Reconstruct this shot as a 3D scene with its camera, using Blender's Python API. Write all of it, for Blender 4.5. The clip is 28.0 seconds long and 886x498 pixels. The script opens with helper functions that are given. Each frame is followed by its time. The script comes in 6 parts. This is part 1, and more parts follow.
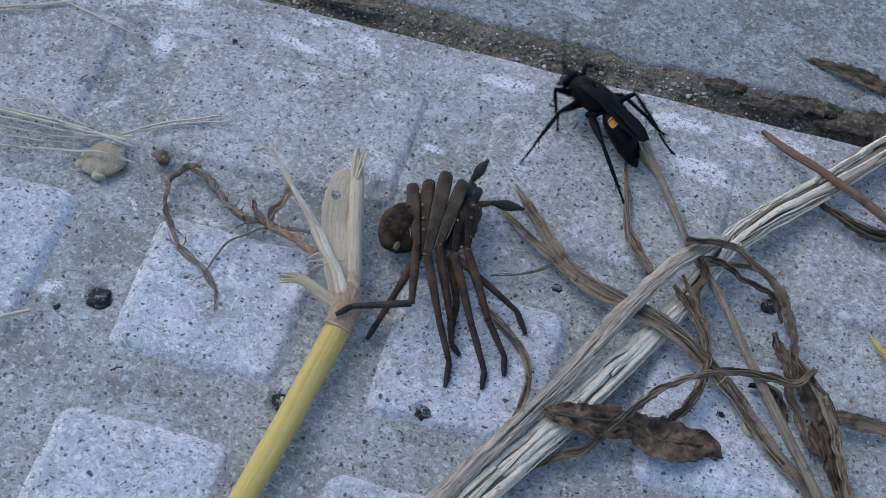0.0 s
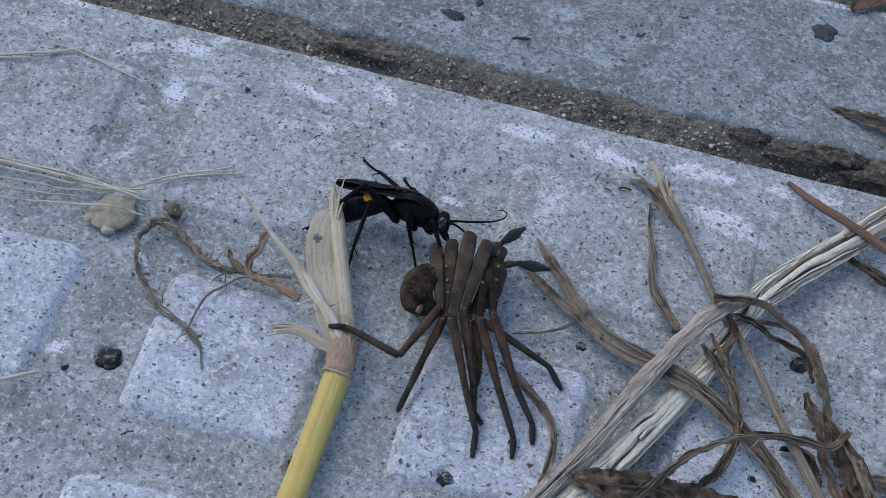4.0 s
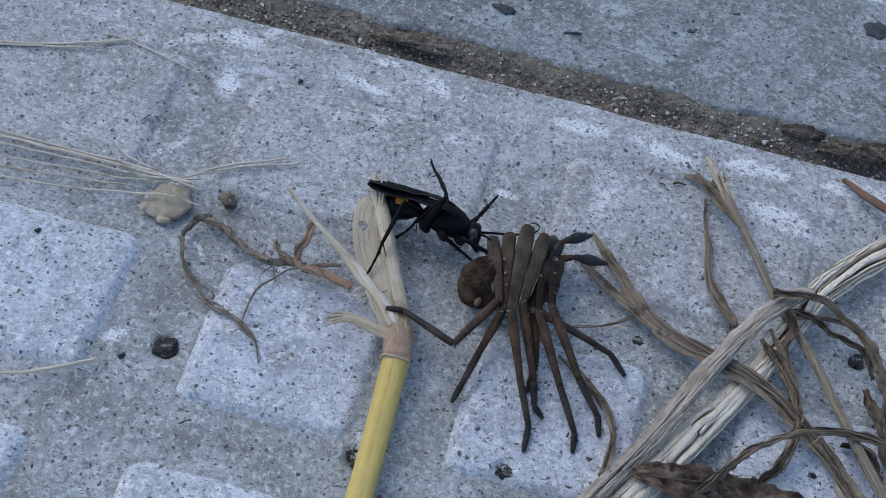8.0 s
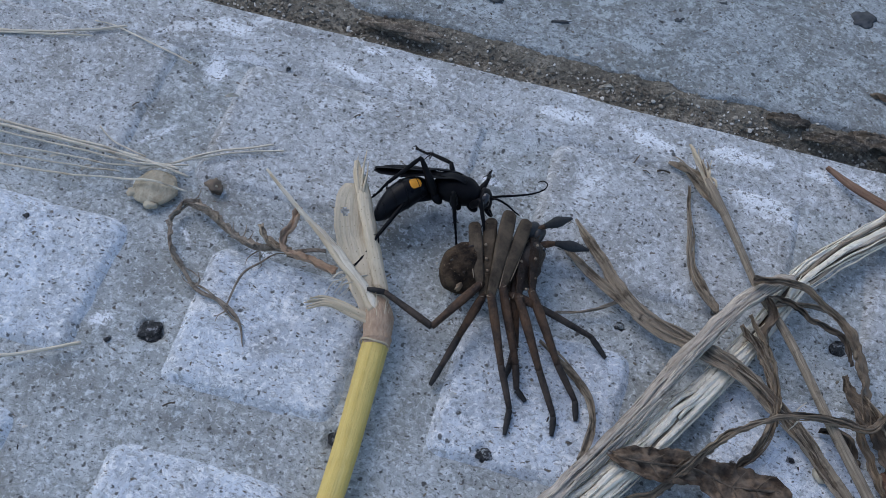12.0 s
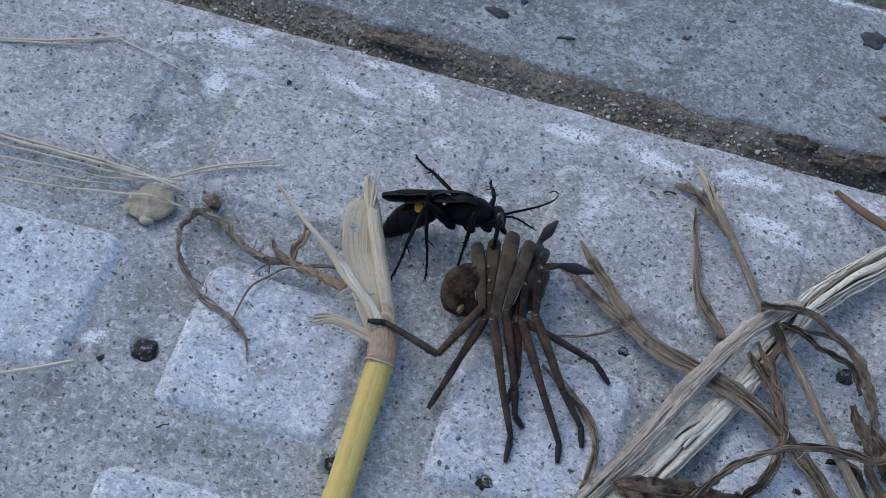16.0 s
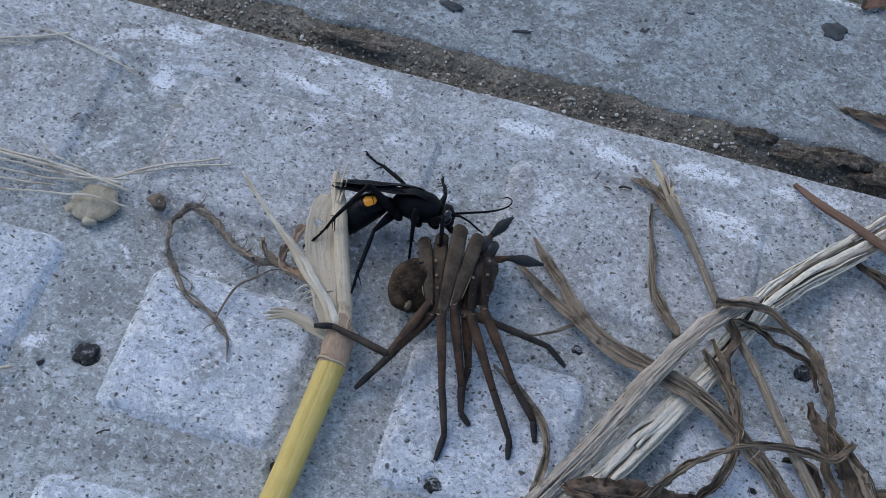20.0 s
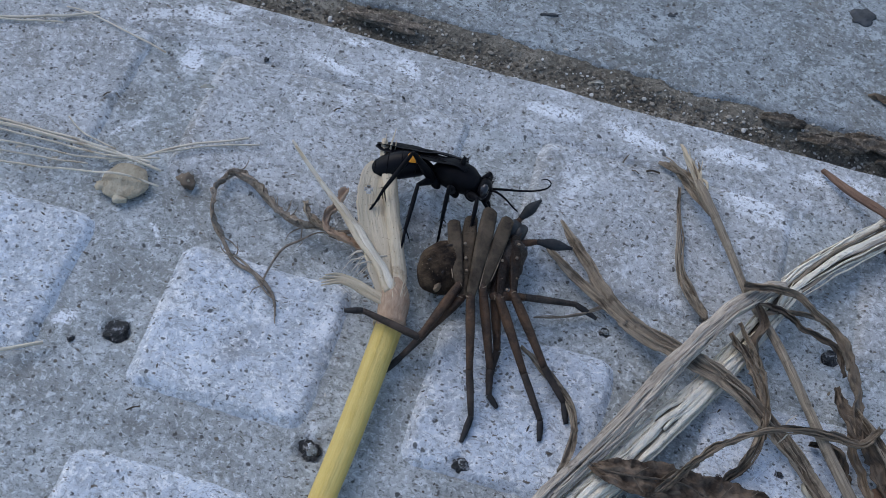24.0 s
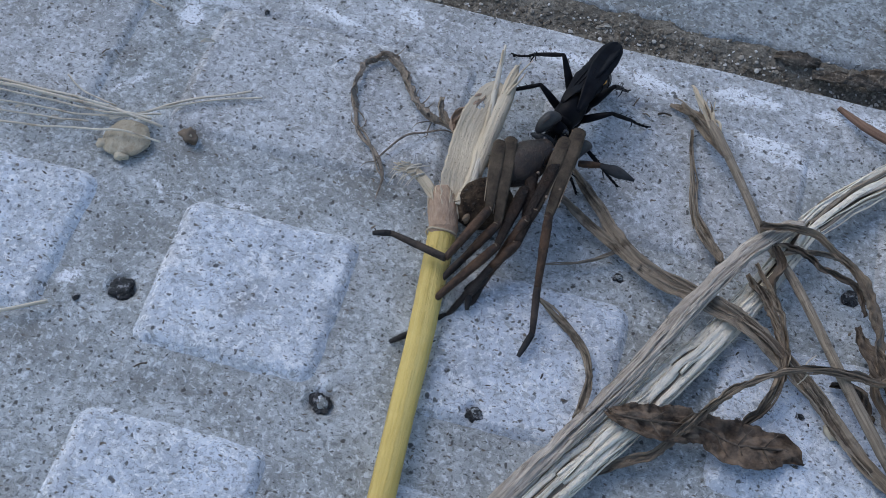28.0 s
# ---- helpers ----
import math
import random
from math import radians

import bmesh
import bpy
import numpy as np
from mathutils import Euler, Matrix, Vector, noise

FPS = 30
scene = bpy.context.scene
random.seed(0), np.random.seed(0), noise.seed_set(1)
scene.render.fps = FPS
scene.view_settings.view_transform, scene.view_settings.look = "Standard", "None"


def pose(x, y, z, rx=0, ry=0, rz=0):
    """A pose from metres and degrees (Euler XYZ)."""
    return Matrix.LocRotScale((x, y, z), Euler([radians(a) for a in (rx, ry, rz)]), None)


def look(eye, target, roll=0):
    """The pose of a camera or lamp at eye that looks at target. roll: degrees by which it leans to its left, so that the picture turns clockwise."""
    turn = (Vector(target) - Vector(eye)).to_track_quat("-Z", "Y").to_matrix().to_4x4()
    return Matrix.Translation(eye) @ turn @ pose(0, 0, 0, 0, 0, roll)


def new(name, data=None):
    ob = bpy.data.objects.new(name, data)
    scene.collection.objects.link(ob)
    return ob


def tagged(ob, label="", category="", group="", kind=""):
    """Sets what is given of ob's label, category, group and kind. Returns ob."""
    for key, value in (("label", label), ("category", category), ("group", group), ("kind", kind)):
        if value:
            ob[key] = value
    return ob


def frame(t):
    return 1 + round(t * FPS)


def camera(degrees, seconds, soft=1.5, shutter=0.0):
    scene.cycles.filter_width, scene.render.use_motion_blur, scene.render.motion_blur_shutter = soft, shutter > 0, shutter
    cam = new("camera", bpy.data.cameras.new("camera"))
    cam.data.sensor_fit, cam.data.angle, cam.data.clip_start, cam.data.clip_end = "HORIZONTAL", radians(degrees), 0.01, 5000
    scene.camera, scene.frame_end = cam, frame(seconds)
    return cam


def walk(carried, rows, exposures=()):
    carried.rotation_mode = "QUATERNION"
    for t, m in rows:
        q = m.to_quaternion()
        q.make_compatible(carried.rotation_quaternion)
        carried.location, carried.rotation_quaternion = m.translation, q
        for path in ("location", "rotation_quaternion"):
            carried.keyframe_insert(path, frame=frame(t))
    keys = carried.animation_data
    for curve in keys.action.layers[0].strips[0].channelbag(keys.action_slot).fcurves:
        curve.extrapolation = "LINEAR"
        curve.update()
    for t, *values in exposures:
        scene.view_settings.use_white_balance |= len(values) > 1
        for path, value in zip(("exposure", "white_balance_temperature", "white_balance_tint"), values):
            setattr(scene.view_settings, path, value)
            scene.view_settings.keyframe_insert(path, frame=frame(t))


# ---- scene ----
# ---- camera ----
cam = camera(42.297, 28.0, soft=0.82, shutter=0.12)
PATH = [
    (0.0, (0.01184, -0.00096, 0.17095), (0.00493, 0.09255, 0.00570), 10.372),
    (0.5, (0.01024, -0.00120, 0.17082), (0.00564, 0.09328, 0.00604), 11.616),
    (1.0, (0.01508, 0.00117, 0.17122), (0.00935, 0.09491, 0.00605), 10.783),
    (1.5, (0.01306, 0.00333, 0.17250), (0.00853, 0.09660, 0.00703), 11.393),
    (2.0, (0.00757, 0.00164, 0.16966), (0.00289, 0.09581, 0.00470), 11.648),
    (2.5, (0.00497, 0.00287, 0.16956), (-0.00076, 0.09779, 0.00507), 11.245),
    (3.0, (0.00620, 0.00327, 0.16881), (-0.00048, 0.09854, 0.00456), 10.841),
    (3.5, (0.00689, 0.00613, 0.16806), (0.00009, 0.10215, 0.00425), 10.500),
    (5.5, (0.00118, 0.00129, 0.16946), (-0.00549, 0.10097, 0.00784), 11.143),
    (6.0, (0.00356, 0.00364, 0.16963), (-0.00347, 0.10282, 0.00773), 10.481),
    (6.5, (0.00262, 0.00396, 0.16664), (-0.00502, 0.10288, 0.00461), 10.161),
    (7.0, (0.00047, 0.00237, 0.16495), (-0.00799, 0.10125, 0.00293), 9.906),
    (7.5, (0.00111, 0.00215, 0.16462), (-0.00732, 0.10012, 0.00205), 10.023),
    (8.0, (-0.00145, 0.00167, 0.16517), (-0.00965, 0.09977, 0.00267), 10.487),
    (8.5, (-0.00162, 0.00189, 0.16441), (-0.01033, 0.09970, 0.00175), 10.535),
    (9.0, (-0.00004, 0.00395, 0.16415), (-0.00815, 0.10110, 0.00106), 10.361),
    (9.5, (-0.00021, 0.00506, 0.16275), (-0.00764, 0.10193, -0.00054), 10.419),
    (10.0, (-0.00091, 0.00269, 0.16174), (-0.00878, 0.09849, -0.00216), 10.535),
    (10.5, (-0.00030, 0.00090, 0.16498), (-0.00820, 0.09685, 0.00118), 10.784),
    (11.0, (0.00009, 0.00004, 0.16506), (-0.00835, 0.09700, 0.00188), 10.704),
    (11.5, (0.00326, 0.00094, 0.16619), (-0.00620, 0.09754, 0.00285), 9.950),
    (13.5, (0.00247, 0.00074, 0.16670), (-0.00717, 0.09831, 0.00395), 10.184),
    (14.0, (0.00318, 0.00050, 0.16679), (-0.00671, 0.09819, 0.00413), 10.119),
    (14.5, (0.00326, 0.00257, 0.16894), (-0.00593, 0.09999, 0.00607), 10.116),
    (15.0, (0.00324, 0.00266, 0.16277), (-0.00577, 0.10056, 0.00019), 10.539),
    (15.5, (0.00051, 0.00138, 0.16138), (-0.00835, 0.09870, -0.00157), 10.870),
    (16.0, (0.00102, 0.00478, 0.16441), (-0.00769, 0.10230, 0.00159), 11.239),
    (16.5, (0.00042, 0.00661, 0.16794), (-0.00884, 0.10561, 0.00603), 11.190),
    (17.0, (0.00394, 0.00795, 0.16997), (-0.00543, 0.10822, 0.00885), 10.900),
    (17.5, (0.00498, 0.00741, 0.16844), (-0.00369, 0.10852, 0.00781), 11.380),
    (18.0, (0.00351, 0.00756, 0.16655), (-0.00474, 0.10883, 0.00600), 11.544),
    (18.5, (0.00313, 0.00778, 0.16499), (-0.00434, 0.10857, 0.00410), 11.919),
    (19.0, (0.00536, 0.00815, 0.16395), (-0.00280, 0.10832, 0.00270), 11.708),
    (19.5, (0.00489, 0.00736, 0.16183), (-0.00300, 0.10634, -0.00016), 11.498),
    (20.0, (0.00737, 0.00846, 0.16216), (0.00010, 0.10591, -0.00079), 11.372),
    (20.5, (0.00740, 0.00688, 0.16103), (0.00020, 0.10393, -0.00216), 11.620),
    (21.0, (0.00718, 0.00699, 0.16160), (-0.00041, 0.10395, -0.00162), 11.499),
    (21.5, (0.00529, 0.00797, 0.16110), (-0.00197, 0.10425, -0.00254), 11.745),
    (23.5, (0.00700, 0.00609, 0.16127), (-0.00130, 0.10218, -0.00243), 11.142),
    (24.0, (0.00491, 0.00654, 0.16154), (-0.00350, 0.10208, -0.00248), 11.279),
    (24.5, (0.00517, 0.00611, 0.16083), (-0.00363, 0.10169, -0.00315), 10.872),
    (25.0, (0.00606, 0.00560, 0.16007), (-0.00335, 0.10088, -0.00404), 10.006),
    (25.5, (0.00741, 0.00426, 0.15903), (-0.00195, 0.09885, -0.00549), 10.035),
    (26.0, (0.00601, 0.00440, 0.15588), (-0.00354, 0.09922, -0.00849), 9.793),
    (26.5, (0.00416, 0.00419, 0.15200), (-0.00489, 0.09772, -0.01314), 9.962),
    (27.0, (0.00551, 0.00338, 0.15216), (-0.00498, 0.09648, -0.01313), 9.279),
    (27.5, (0.00743, 0.00370, 0.15477), (-0.00366, 0.09623, -0.01081), 8.376),
    (28.0, (0.00752, 0.00484, 0.15644), (-0.00302, 0.09651, -0.00965), 8.387),
]
walk(cam, [(t, look(eye, target, roll)) for t, eye, target, roll in PATH])

# ---- light: open shade under a pale blue sky ----
world = bpy.data.worlds.new("world")
scene.world = world
world.use_nodes = True
wn = world.node_tree
sky = wn.nodes.new("ShaderNodeTexSky")
sky.sky_type, sky.sun_disc = "NISHITA", False
sky.sun_elevation, sky.sun_rotation = radians(48), radians(-60)
back = wn.nodes["Background"]
back.inputs["Strength"].default_value = 0.182
wn.links.new(sky.outputs[0], back.inputs["Color"])
sun = new("sun", bpy.data.lights.new("sun", "SUN"))
sun.data.energy, sun.data.angle, sun.data.color = 0.8, radians(40), (1.0, 0.98, 0.96)
sun.matrix_world = look((-0.6, 0.35, 0.78), (0, 0, 0))
scene.view_settings.exposure = 0.07


# ---- materials ----
class Mat:
    """A node material: short ways to add nodes and join them."""

    def __init__(self, name, rough=0.7, metal=0.0, spec=0.5):
        self.m = bpy.data.materials.new(name)
        self.m.use_nodes = True
        self.t = self.m.node_tree
        self.b = self.t.nodes["Principled BSDF"]
        self.b.inputs["Roughness"].default_value = rough
        self.b.inputs["Metallic"].default_value = metal
        self.b.inputs["Specular IOR Level"].default_value = spec
        self.pos = self.t.nodes.new("ShaderNodeTexCoord").outputs["Object"]
        geo = self.t.nodes.new("ShaderNodeNewGeometry")
        self.world = geo.outputs["Position"]
        self.island = geo.outputs["Random Per Island"]
        self.uv = self.t.nodes.new("ShaderNodeUVMap").outputs[0]

    def put(self, value, socket):
        if hasattr(value, "is_linked"):
            self.t.links.new(value, socket)
        else:
            socket.default_value = value

    def scaled(self, vec, sx, sy, sz):
        n = self.t.nodes.new("ShaderNodeMapping")
        self.put(vec, n.inputs[0])
        n.inputs["Scale"].default_value = (sx, sy, sz)
        return n.outputs[0]

    def noise(self, vec, scale, detail=4, rough=0.55, distort=0.0):
        n = self.t.nodes.new("ShaderNodeTexNoise")
        self.put(vec, n.inputs["Vector"])
        n.inputs["Scale"].default_value, n.inputs["Detail"].default_value = scale, detail
        n.inputs["Roughness"].default_value, n.inputs["Distortion"].default_value = rough, distort
        return n.outputs["Fac"]

    def cells(self, vec, scale, out="Distance", rand=1.0):
        n = self.t.nodes.new("ShaderNodeTexVoronoi")
        self.put(vec, n.inputs["Vector"])
        n.inputs["Scale"].default_value, n.inputs["Randomness"].default_value = scale, rand
        return n.outputs[out]

    def ramp(self, fac, *stops):
        n = self.t.nodes.new("ShaderNodeValToRGB")
        self.put(fac, n.inputs[0])
        e = n.color_ramp.elements
        while len(e) < len(stops):
            e.new(0.5)
        for el, (p, c) in zip(e, stops):
            el.position = p
            el.color = (c, c, c, 1) if not hasattr(c, "__len__") else (*c, 1)
        return n.outputs[0]

    def mix(self, fac, a, b, kind="MIX"):
        n = self.t.nodes.new("ShaderNodeMix")
        n.data_type, n.blend_type = "RGBA", kind
        self.put(fac, n.inputs[0])
        for v, s in ((a, n.inputs[6]), (b, n.inputs[7])):
            self.put((*v, 1) if isinstance(v, tuple) and len(v) == 3 else v, s)
        return n.outputs[2]

    def maths(self, op, a, b):
        n = self.t.nodes.new("ShaderNodeMath")
        n.operation = op
        self.put(a, n.inputs[0])
        self.put(b, n.inputs[1])
        return n.outputs[0]

    def attribute(self, name):
        n = self.t.nodes.new("ShaderNodeAttribute")
        n.attribute_name = name
        return n.outputs["Fac"]

    def color(self, c):
        self.put((*c, 1) if isinstance(c, tuple) and len(c) == 3 else c, self.b.inputs["Base Color"])
        return self

    def rough(self, r):
        self.put(r, self.b.inputs["Roughness"])
        return self

    def bump(self, height, strength, distance):
        n = self.t.nodes.new("ShaderNodeBump")
        n.inputs["Strength"].default_value, n.inputs["Distance"].default_value = strength, distance
        self.put(height, n.inputs["Height"])
        if self.b.inputs["Normal"].is_linked:
            self.t.links.new(self.b.inputs["Normal"].links[0].from_socket, n.inputs["Normal"])
        self.t.links.new(n.outputs[0], self.b.inputs["Normal"])
        return self


def concrete(name, low, high, dirt, dirt_lo, dirt_hi, crust=0.62, patch=0.45):
    """Weathered cast concrete: patchy cement, pale lime crust, sand grains, dark specks and flecks."""
    m = Mat(name, 0.9, spec=0.25)
    w = m.world
    col = m.mix(m.ramp(m.noise(w, 60, 5, 0.65), (0.36, 0.0), (0.64, 1.0)), low, high)
    col = m.mix(m.ramp(m.noise(w, 40, 6, 0.7, 0.6), (dirt_lo, 0.0), (dirt_hi, 0.8)), col, dirt)
    col = m.mix(m.ramp(m.noise(w, 170, 5, 0.7), (0.40, 0.45), (0.52, 0.0)), col, tuple(v * 0.78 for v in low))
    col = m.mix(m.ramp(m.noise(w, 95, 5, 0.7, 0.8), (0.50, 0.0), (0.60, patch)), col, tuple(v * k for v, k in zip(low, (0.74, 0.72, 0.67))))
    col = m.mix(m.ramp(m.noise(m.scaled(w, 1.0, 1.3, 1.0), 130, 5, 0.7, 0.8), (0.53, 0.0), (0.63, patch)), col, tuple(min(0.8, v * 1.3) for v in high))
    # grey-brown dust and lime crust that lie where the weather left them
    dust = m.maths("MULTIPLY", m.attribute("dust"), m.ramp(m.noise(w, 260, 5, 0.7, 0.5), (0.36, 0.25), (0.58, 1.0)))
    col = m.mix(dust, col, tuple(v * 0.62 for v in dirt))
    crumbly = m.ramp(m.noise(w, 420, 5, 0.72, 0.4), (0.34, 0.1), (0.46, 1.0))
    lime = m.ramp(m.noise(w, 48, 6, 0.74, 0.9), (crust + 0.03, 0.0), (crust + 0.08, 0.7))
    lime = m.maths("MAXIMUM", lime, m.ramp(m.maths("ADD", m.attribute("lime"), m.maths("MULTIPLY", m.maths("ADD", m.noise(w, 150, 5, 0.7), m.noise(w, 520, 5, 0.75, 0.8)), 0.5)), (0.80, 0.0), (0.92, 1.0)))
    col = m.mix(m.maths("MULTIPLY", lime, crumbly), col, (0.84, 0.86, 0.89))
    # flakes of lighter and darker cement, then sand grains
    flake = m.noise(w, 1000, 4, 0.72, 0.6)
    col = m.mix(m.ramp(flake, (0.53, 0.0), (0.62, 0.75)), col, tuple(min(0.9, v * 1.38) for v in high))
    col = m.mix(m.ramp(flake, (0.36, 0.9), (0.44, 0.0)), col, tuple(v * 0.56 for v in low))
    warm = m.noise(m.scaled(w, 1, 1.7, 1), 520, 4, 0.7, 1.4)
    col = m.mix(m.ramp(warm, (0.55, 0.0), (0.62, 0.75)), col, tuple(v * k for v, k in zip(low, (0.64, 0.615, 0.56))))
    grain = m.noise(w, 2300, 3, 0.7)
    col = m.mix(m.ramp(grain, (0.34, 0.85), (0.41, 0.0)), col, tuple(v * 0.40 for v in low))
    col = m.mix(m.ramp(grain, (0.61, 0.0), (0.67, 0.4)), col, tuple(min(0.79, v * 1.4) for v in high))
    flat = m.scaled(w, 1, 1, 0.25)
    bent = m.t.nodes.new("ShaderNodeTexNoise")
    bent.inputs["Scale"].default_value = 900
    m.put(w, bent.inputs["Vector"])
    warp = m.mix(0.0012, flat, bent.outputs["Color"])
    for stretch, scale, keep, size, tone in (((1.0, 1.5), 760, 0.46, 0.24, (0.080, 0.074, 0.066)), ((1.3, 1.0), 430, 0.48, 0.19, (0.065, 0.06, 0.054)),
                                             ((1.0, 1.0), 250, 0.64, 0.13, (0.035, 0.033, 0.03)), ((1.0, 2.6), 420, 0.52, 0.18, (0.13, 0.10, 0.07))):
        at = m.scaled(warp, *stretch, 1.0)
        pick = m.ramp(m.cells(at, scale, "Color"), (keep, 0.0), (keep + 0.02, 1.0))
        spot = m.ramp(m.cells(at, scale), (size * 0.6, 0.85), (size, 0.0))
        col = m.mix(m.maths("MULTIPLY", spot, pick), col, tone)
    m.color(col)
    m.bump(grain, 0.6, 0.0003)
    m.bump(flake, 0.6, 0.0007)
    return m.m


def fibre(name, low, high, dark, rough=0.75, along=0.25, across=30, stain=0.55, spot=None, line=0.7):
    """Dry grass or straw: uneven streaks that run along the piece, with stains and dark cracks. UV is in millimetres."""
    m = Mat(name, rough, spec=0.3)
    shake = m.t.nodes.new("ShaderNodeTexNoise")
    shake.inputs["Scale"].default_value = 260
    m.put(m.pos, shake.inputs["Vector"])
    uv = m.mix(0.10, m.uv, shake.outputs["Color"], "LINEAR_LIGHT")
    streak = m.noise(m.scaled(uv, along * 0.22, across * 0.022, 1), 5, 6, 0.68)
    col = m.mix(m.ramp(streak, (0.34, 0.0), (0.66, 1.0)), low, high)
    col = m.mix(m.ramp(m.noise(m.pos, 120, 4, 0.6), (0.35, 0.32), (0.6, 0.0)), col, tuple((a + b) / 2.4 for a, b in zip(low, dark)))
    cut = m.ramp(m.noise(m.scaled(uv, along * 0.3, across * 0.016, 1), 6, 4, 0.65), (0.36, line), (0.44, 0.0))
    col = m.mix(m.maths("MULTIPLY", cut, m.ramp(m.noise(m.pos, 160, 3), (0.42, 0.25), (0.55, 1.0))), col, dark)
    col = m.mix(m.ramp(m.noise(m.pos, 240, 5, 0.65), (stain, 0.0), (stain + 0.12, 0.7)), col, dark)
    if spot:
        col = m.mix(m.ramp(m.cells(m.pos, 1500), (0.08, 0.6), (0.17, 0.0)), col, spot)
    m.color(col)
    m.bump(streak, 0.8, 0.0007)
    m.bump(m.noise(m.pos, 1800, 4, 0.65), 0.35, 0.0003)
    return m.m


def chitin(name, c1, c2, rough=0.35, spec=0.5, hair=2600, depth=0.00012, strength=0.4):
    """Insect or spider skin: two tones, fine hairs or punctures as relief."""
    m = Mat(name, rough, spec=spec)
    m.color(m.mix(m.ramp(m.noise(m.pos, 380, 4, 0.6), (0.35, 0.0), (0.65, 1.0)), c1, c2))
    m.bump(m.noise(m.pos, hair, 3, 0.6), strength, depth)
    m.rough(m.ramp(m.noise(m.pos, 700, 3), (0.3, max(0.05, rough - 0.1)), (0.7, min(1.0, rough + 0.15))))
    return m.m


PAVING = concrete("paving_concrete", (0.362, 0.380, 0.378), (0.495, 0.520, 0.532), (0.28, 0.275, 0.248), 0.48, 0.68, 0.60)
RIM = concrete("rim_concrete", (0.41, 0.42, 0.425), (0.53, 0.545, 0.56), (0.27, 0.25, 0.215), 0.50, 0.70, 0.54)
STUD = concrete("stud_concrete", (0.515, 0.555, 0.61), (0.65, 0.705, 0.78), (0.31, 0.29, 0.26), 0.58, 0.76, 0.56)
FARSLAB = concrete("slab_concrete", (0.250, 0.270, 0.275), (0.368, 0.400, 0.415), (0.18, 0.165, 0.135), 0.46, 0.66, 0.60, 0.8)
MOSSY = concrete("mossy_concrete", (0.26, 0.25, 0.20), (0.42, 0.42, 0.36), (0.15, 0.12, 0.07), 0.46, 0.60, 0.56, 0.8)
SOIL = concrete("joint_soil", (0.15, 0.134, 0.108), (0.25, 0.225, 0.182), (0.095, 0.082, 0.063), 0.46, 0.62, 0.80)
GRAIN = Mat("sand_grain", 0.85)
GRAIN.color(GRAIN.ramp(GRAIN.island, (0.0, (0.07, 0.055, 0.04)), (0.5, (0.17, 0.145, 0.11)), (0.8, (0.30, 0.27, 0.22)), (1.0, (0.62, 0.60, 0.56))))
GRAIN = GRAIN.m
PIT = Mat("pit_stone", 0.28, spec=0.5)
# the pale last stop paints the glassy highlights into the dark stone
PIT.color(PIT.ramp(PIT.noise(PIT.pos, 1100, 4, 0.7), (0.42, (0.010, 0.010, 0.011)), (0.56, (0.055, 0.055, 0.057)), (0.64, (0.34, 0.34, 0.35))))
PIT.bump(PIT.noise(PIT.pos, 1100, 4, 0.7), 1.0, 0.0012)
PIT = PIT.m
STONE = chitin("grey_stone", (0.04, 0.043, 0.047), (0.085, 0.09, 0.095), 0.8, 0.3, 900, 0.0003, 0.6)
CULM = fibre("yellow_culm", (0.57, 0.41, 0.10), (0.69, 0.54, 0.19), (0.42, 0.27, 0.07), 0.36, 0.012, 7, 0.70, None, 0.15)
NODE = fibre("brown_node", (0.38, 0.25, 0.165), (0.57, 0.42, 0.30), (0.26, 0.155, 0.10), 0.65, 0.5, 16, 0.62, None, 0.3)
HUSK = fibre("pale_husk", (0.52, 0.43, 0.30), (0.70, 0.60, 0.45), (0.30, 0.20, 0.12), 0.7, 0.05, 11, 0.60, (0.14, 0.09, 0.05), 0.3)
ROOT = fibre("root_fibre", (0.17, 0.135, 0.105), (0.44, 0.365, 0.29), (0.04, 0.03, 0.02), 0.85, 0.6, 22)
WHITE = fibre("bleached_stalk", (0.84, 0.745, 0.585), (0.98, 0.925, 0.80), (0.12, 0.085, 0.058), 0.8, 0.42, 20, 0.74, None, 0.55)
GREY = fibre("grey_sheath", (0.32, 0.27, 0.22), (0.72, 0.64, 0.54), (0.09, 0.068, 0.05), 0.8, 0.16, 28, 0.60, None, 0.75)
TAN = fibre("tan_blade", (0.21, 0.165, 0.12), (0.47, 0.39, 0.295), (0.055, 0.04, 0.028), 0.8, 0.12, 28, 0.53, None, 0.6)
DUN = fibre("dun_blade", (0.15, 0.11, 0.078), (0.36, 0.285, 0.205), (0.04, 0.028, 0.02), 0.8, 0.12, 28, 0.54, None, 0.6)
BROWN = fibre("brown_blade", (0.085, 0.063, 0.046), (0.25, 0.195, 0.145), (0.025, 0.018, 0.013), 0.8, 0.14, 24, 0.52, None, 0.55)
LEAF = chitin("dead_leaf", (0.045, 0.032, 0.023), (0.215, 0.158, 0.113), 0.85, 0.2, 700, 0.0006, 0.9)
RED = fibre("red_straw", (0.16, 0.09, 0.06), (0.29, 0.18, 0.125), (0.08, 0.045, 0.03), 0.7, 0.05, 20)
STRAW = fibre("fine_straw", (0.60, 0.53, 0.42), (0.84, 0.78, 0.66), (0.30, 0.22, 0.14), 0.7, 0.06, 14)
SHELL = fibre("papery_shell", (0.31, 0.265, 0.185), (0.52, 0.46, 0.35), (0.24, 0.18, 0.11), 0.45, 0.4, 8, 0.56, (0.2, 0.13, 0.08), 0.4)
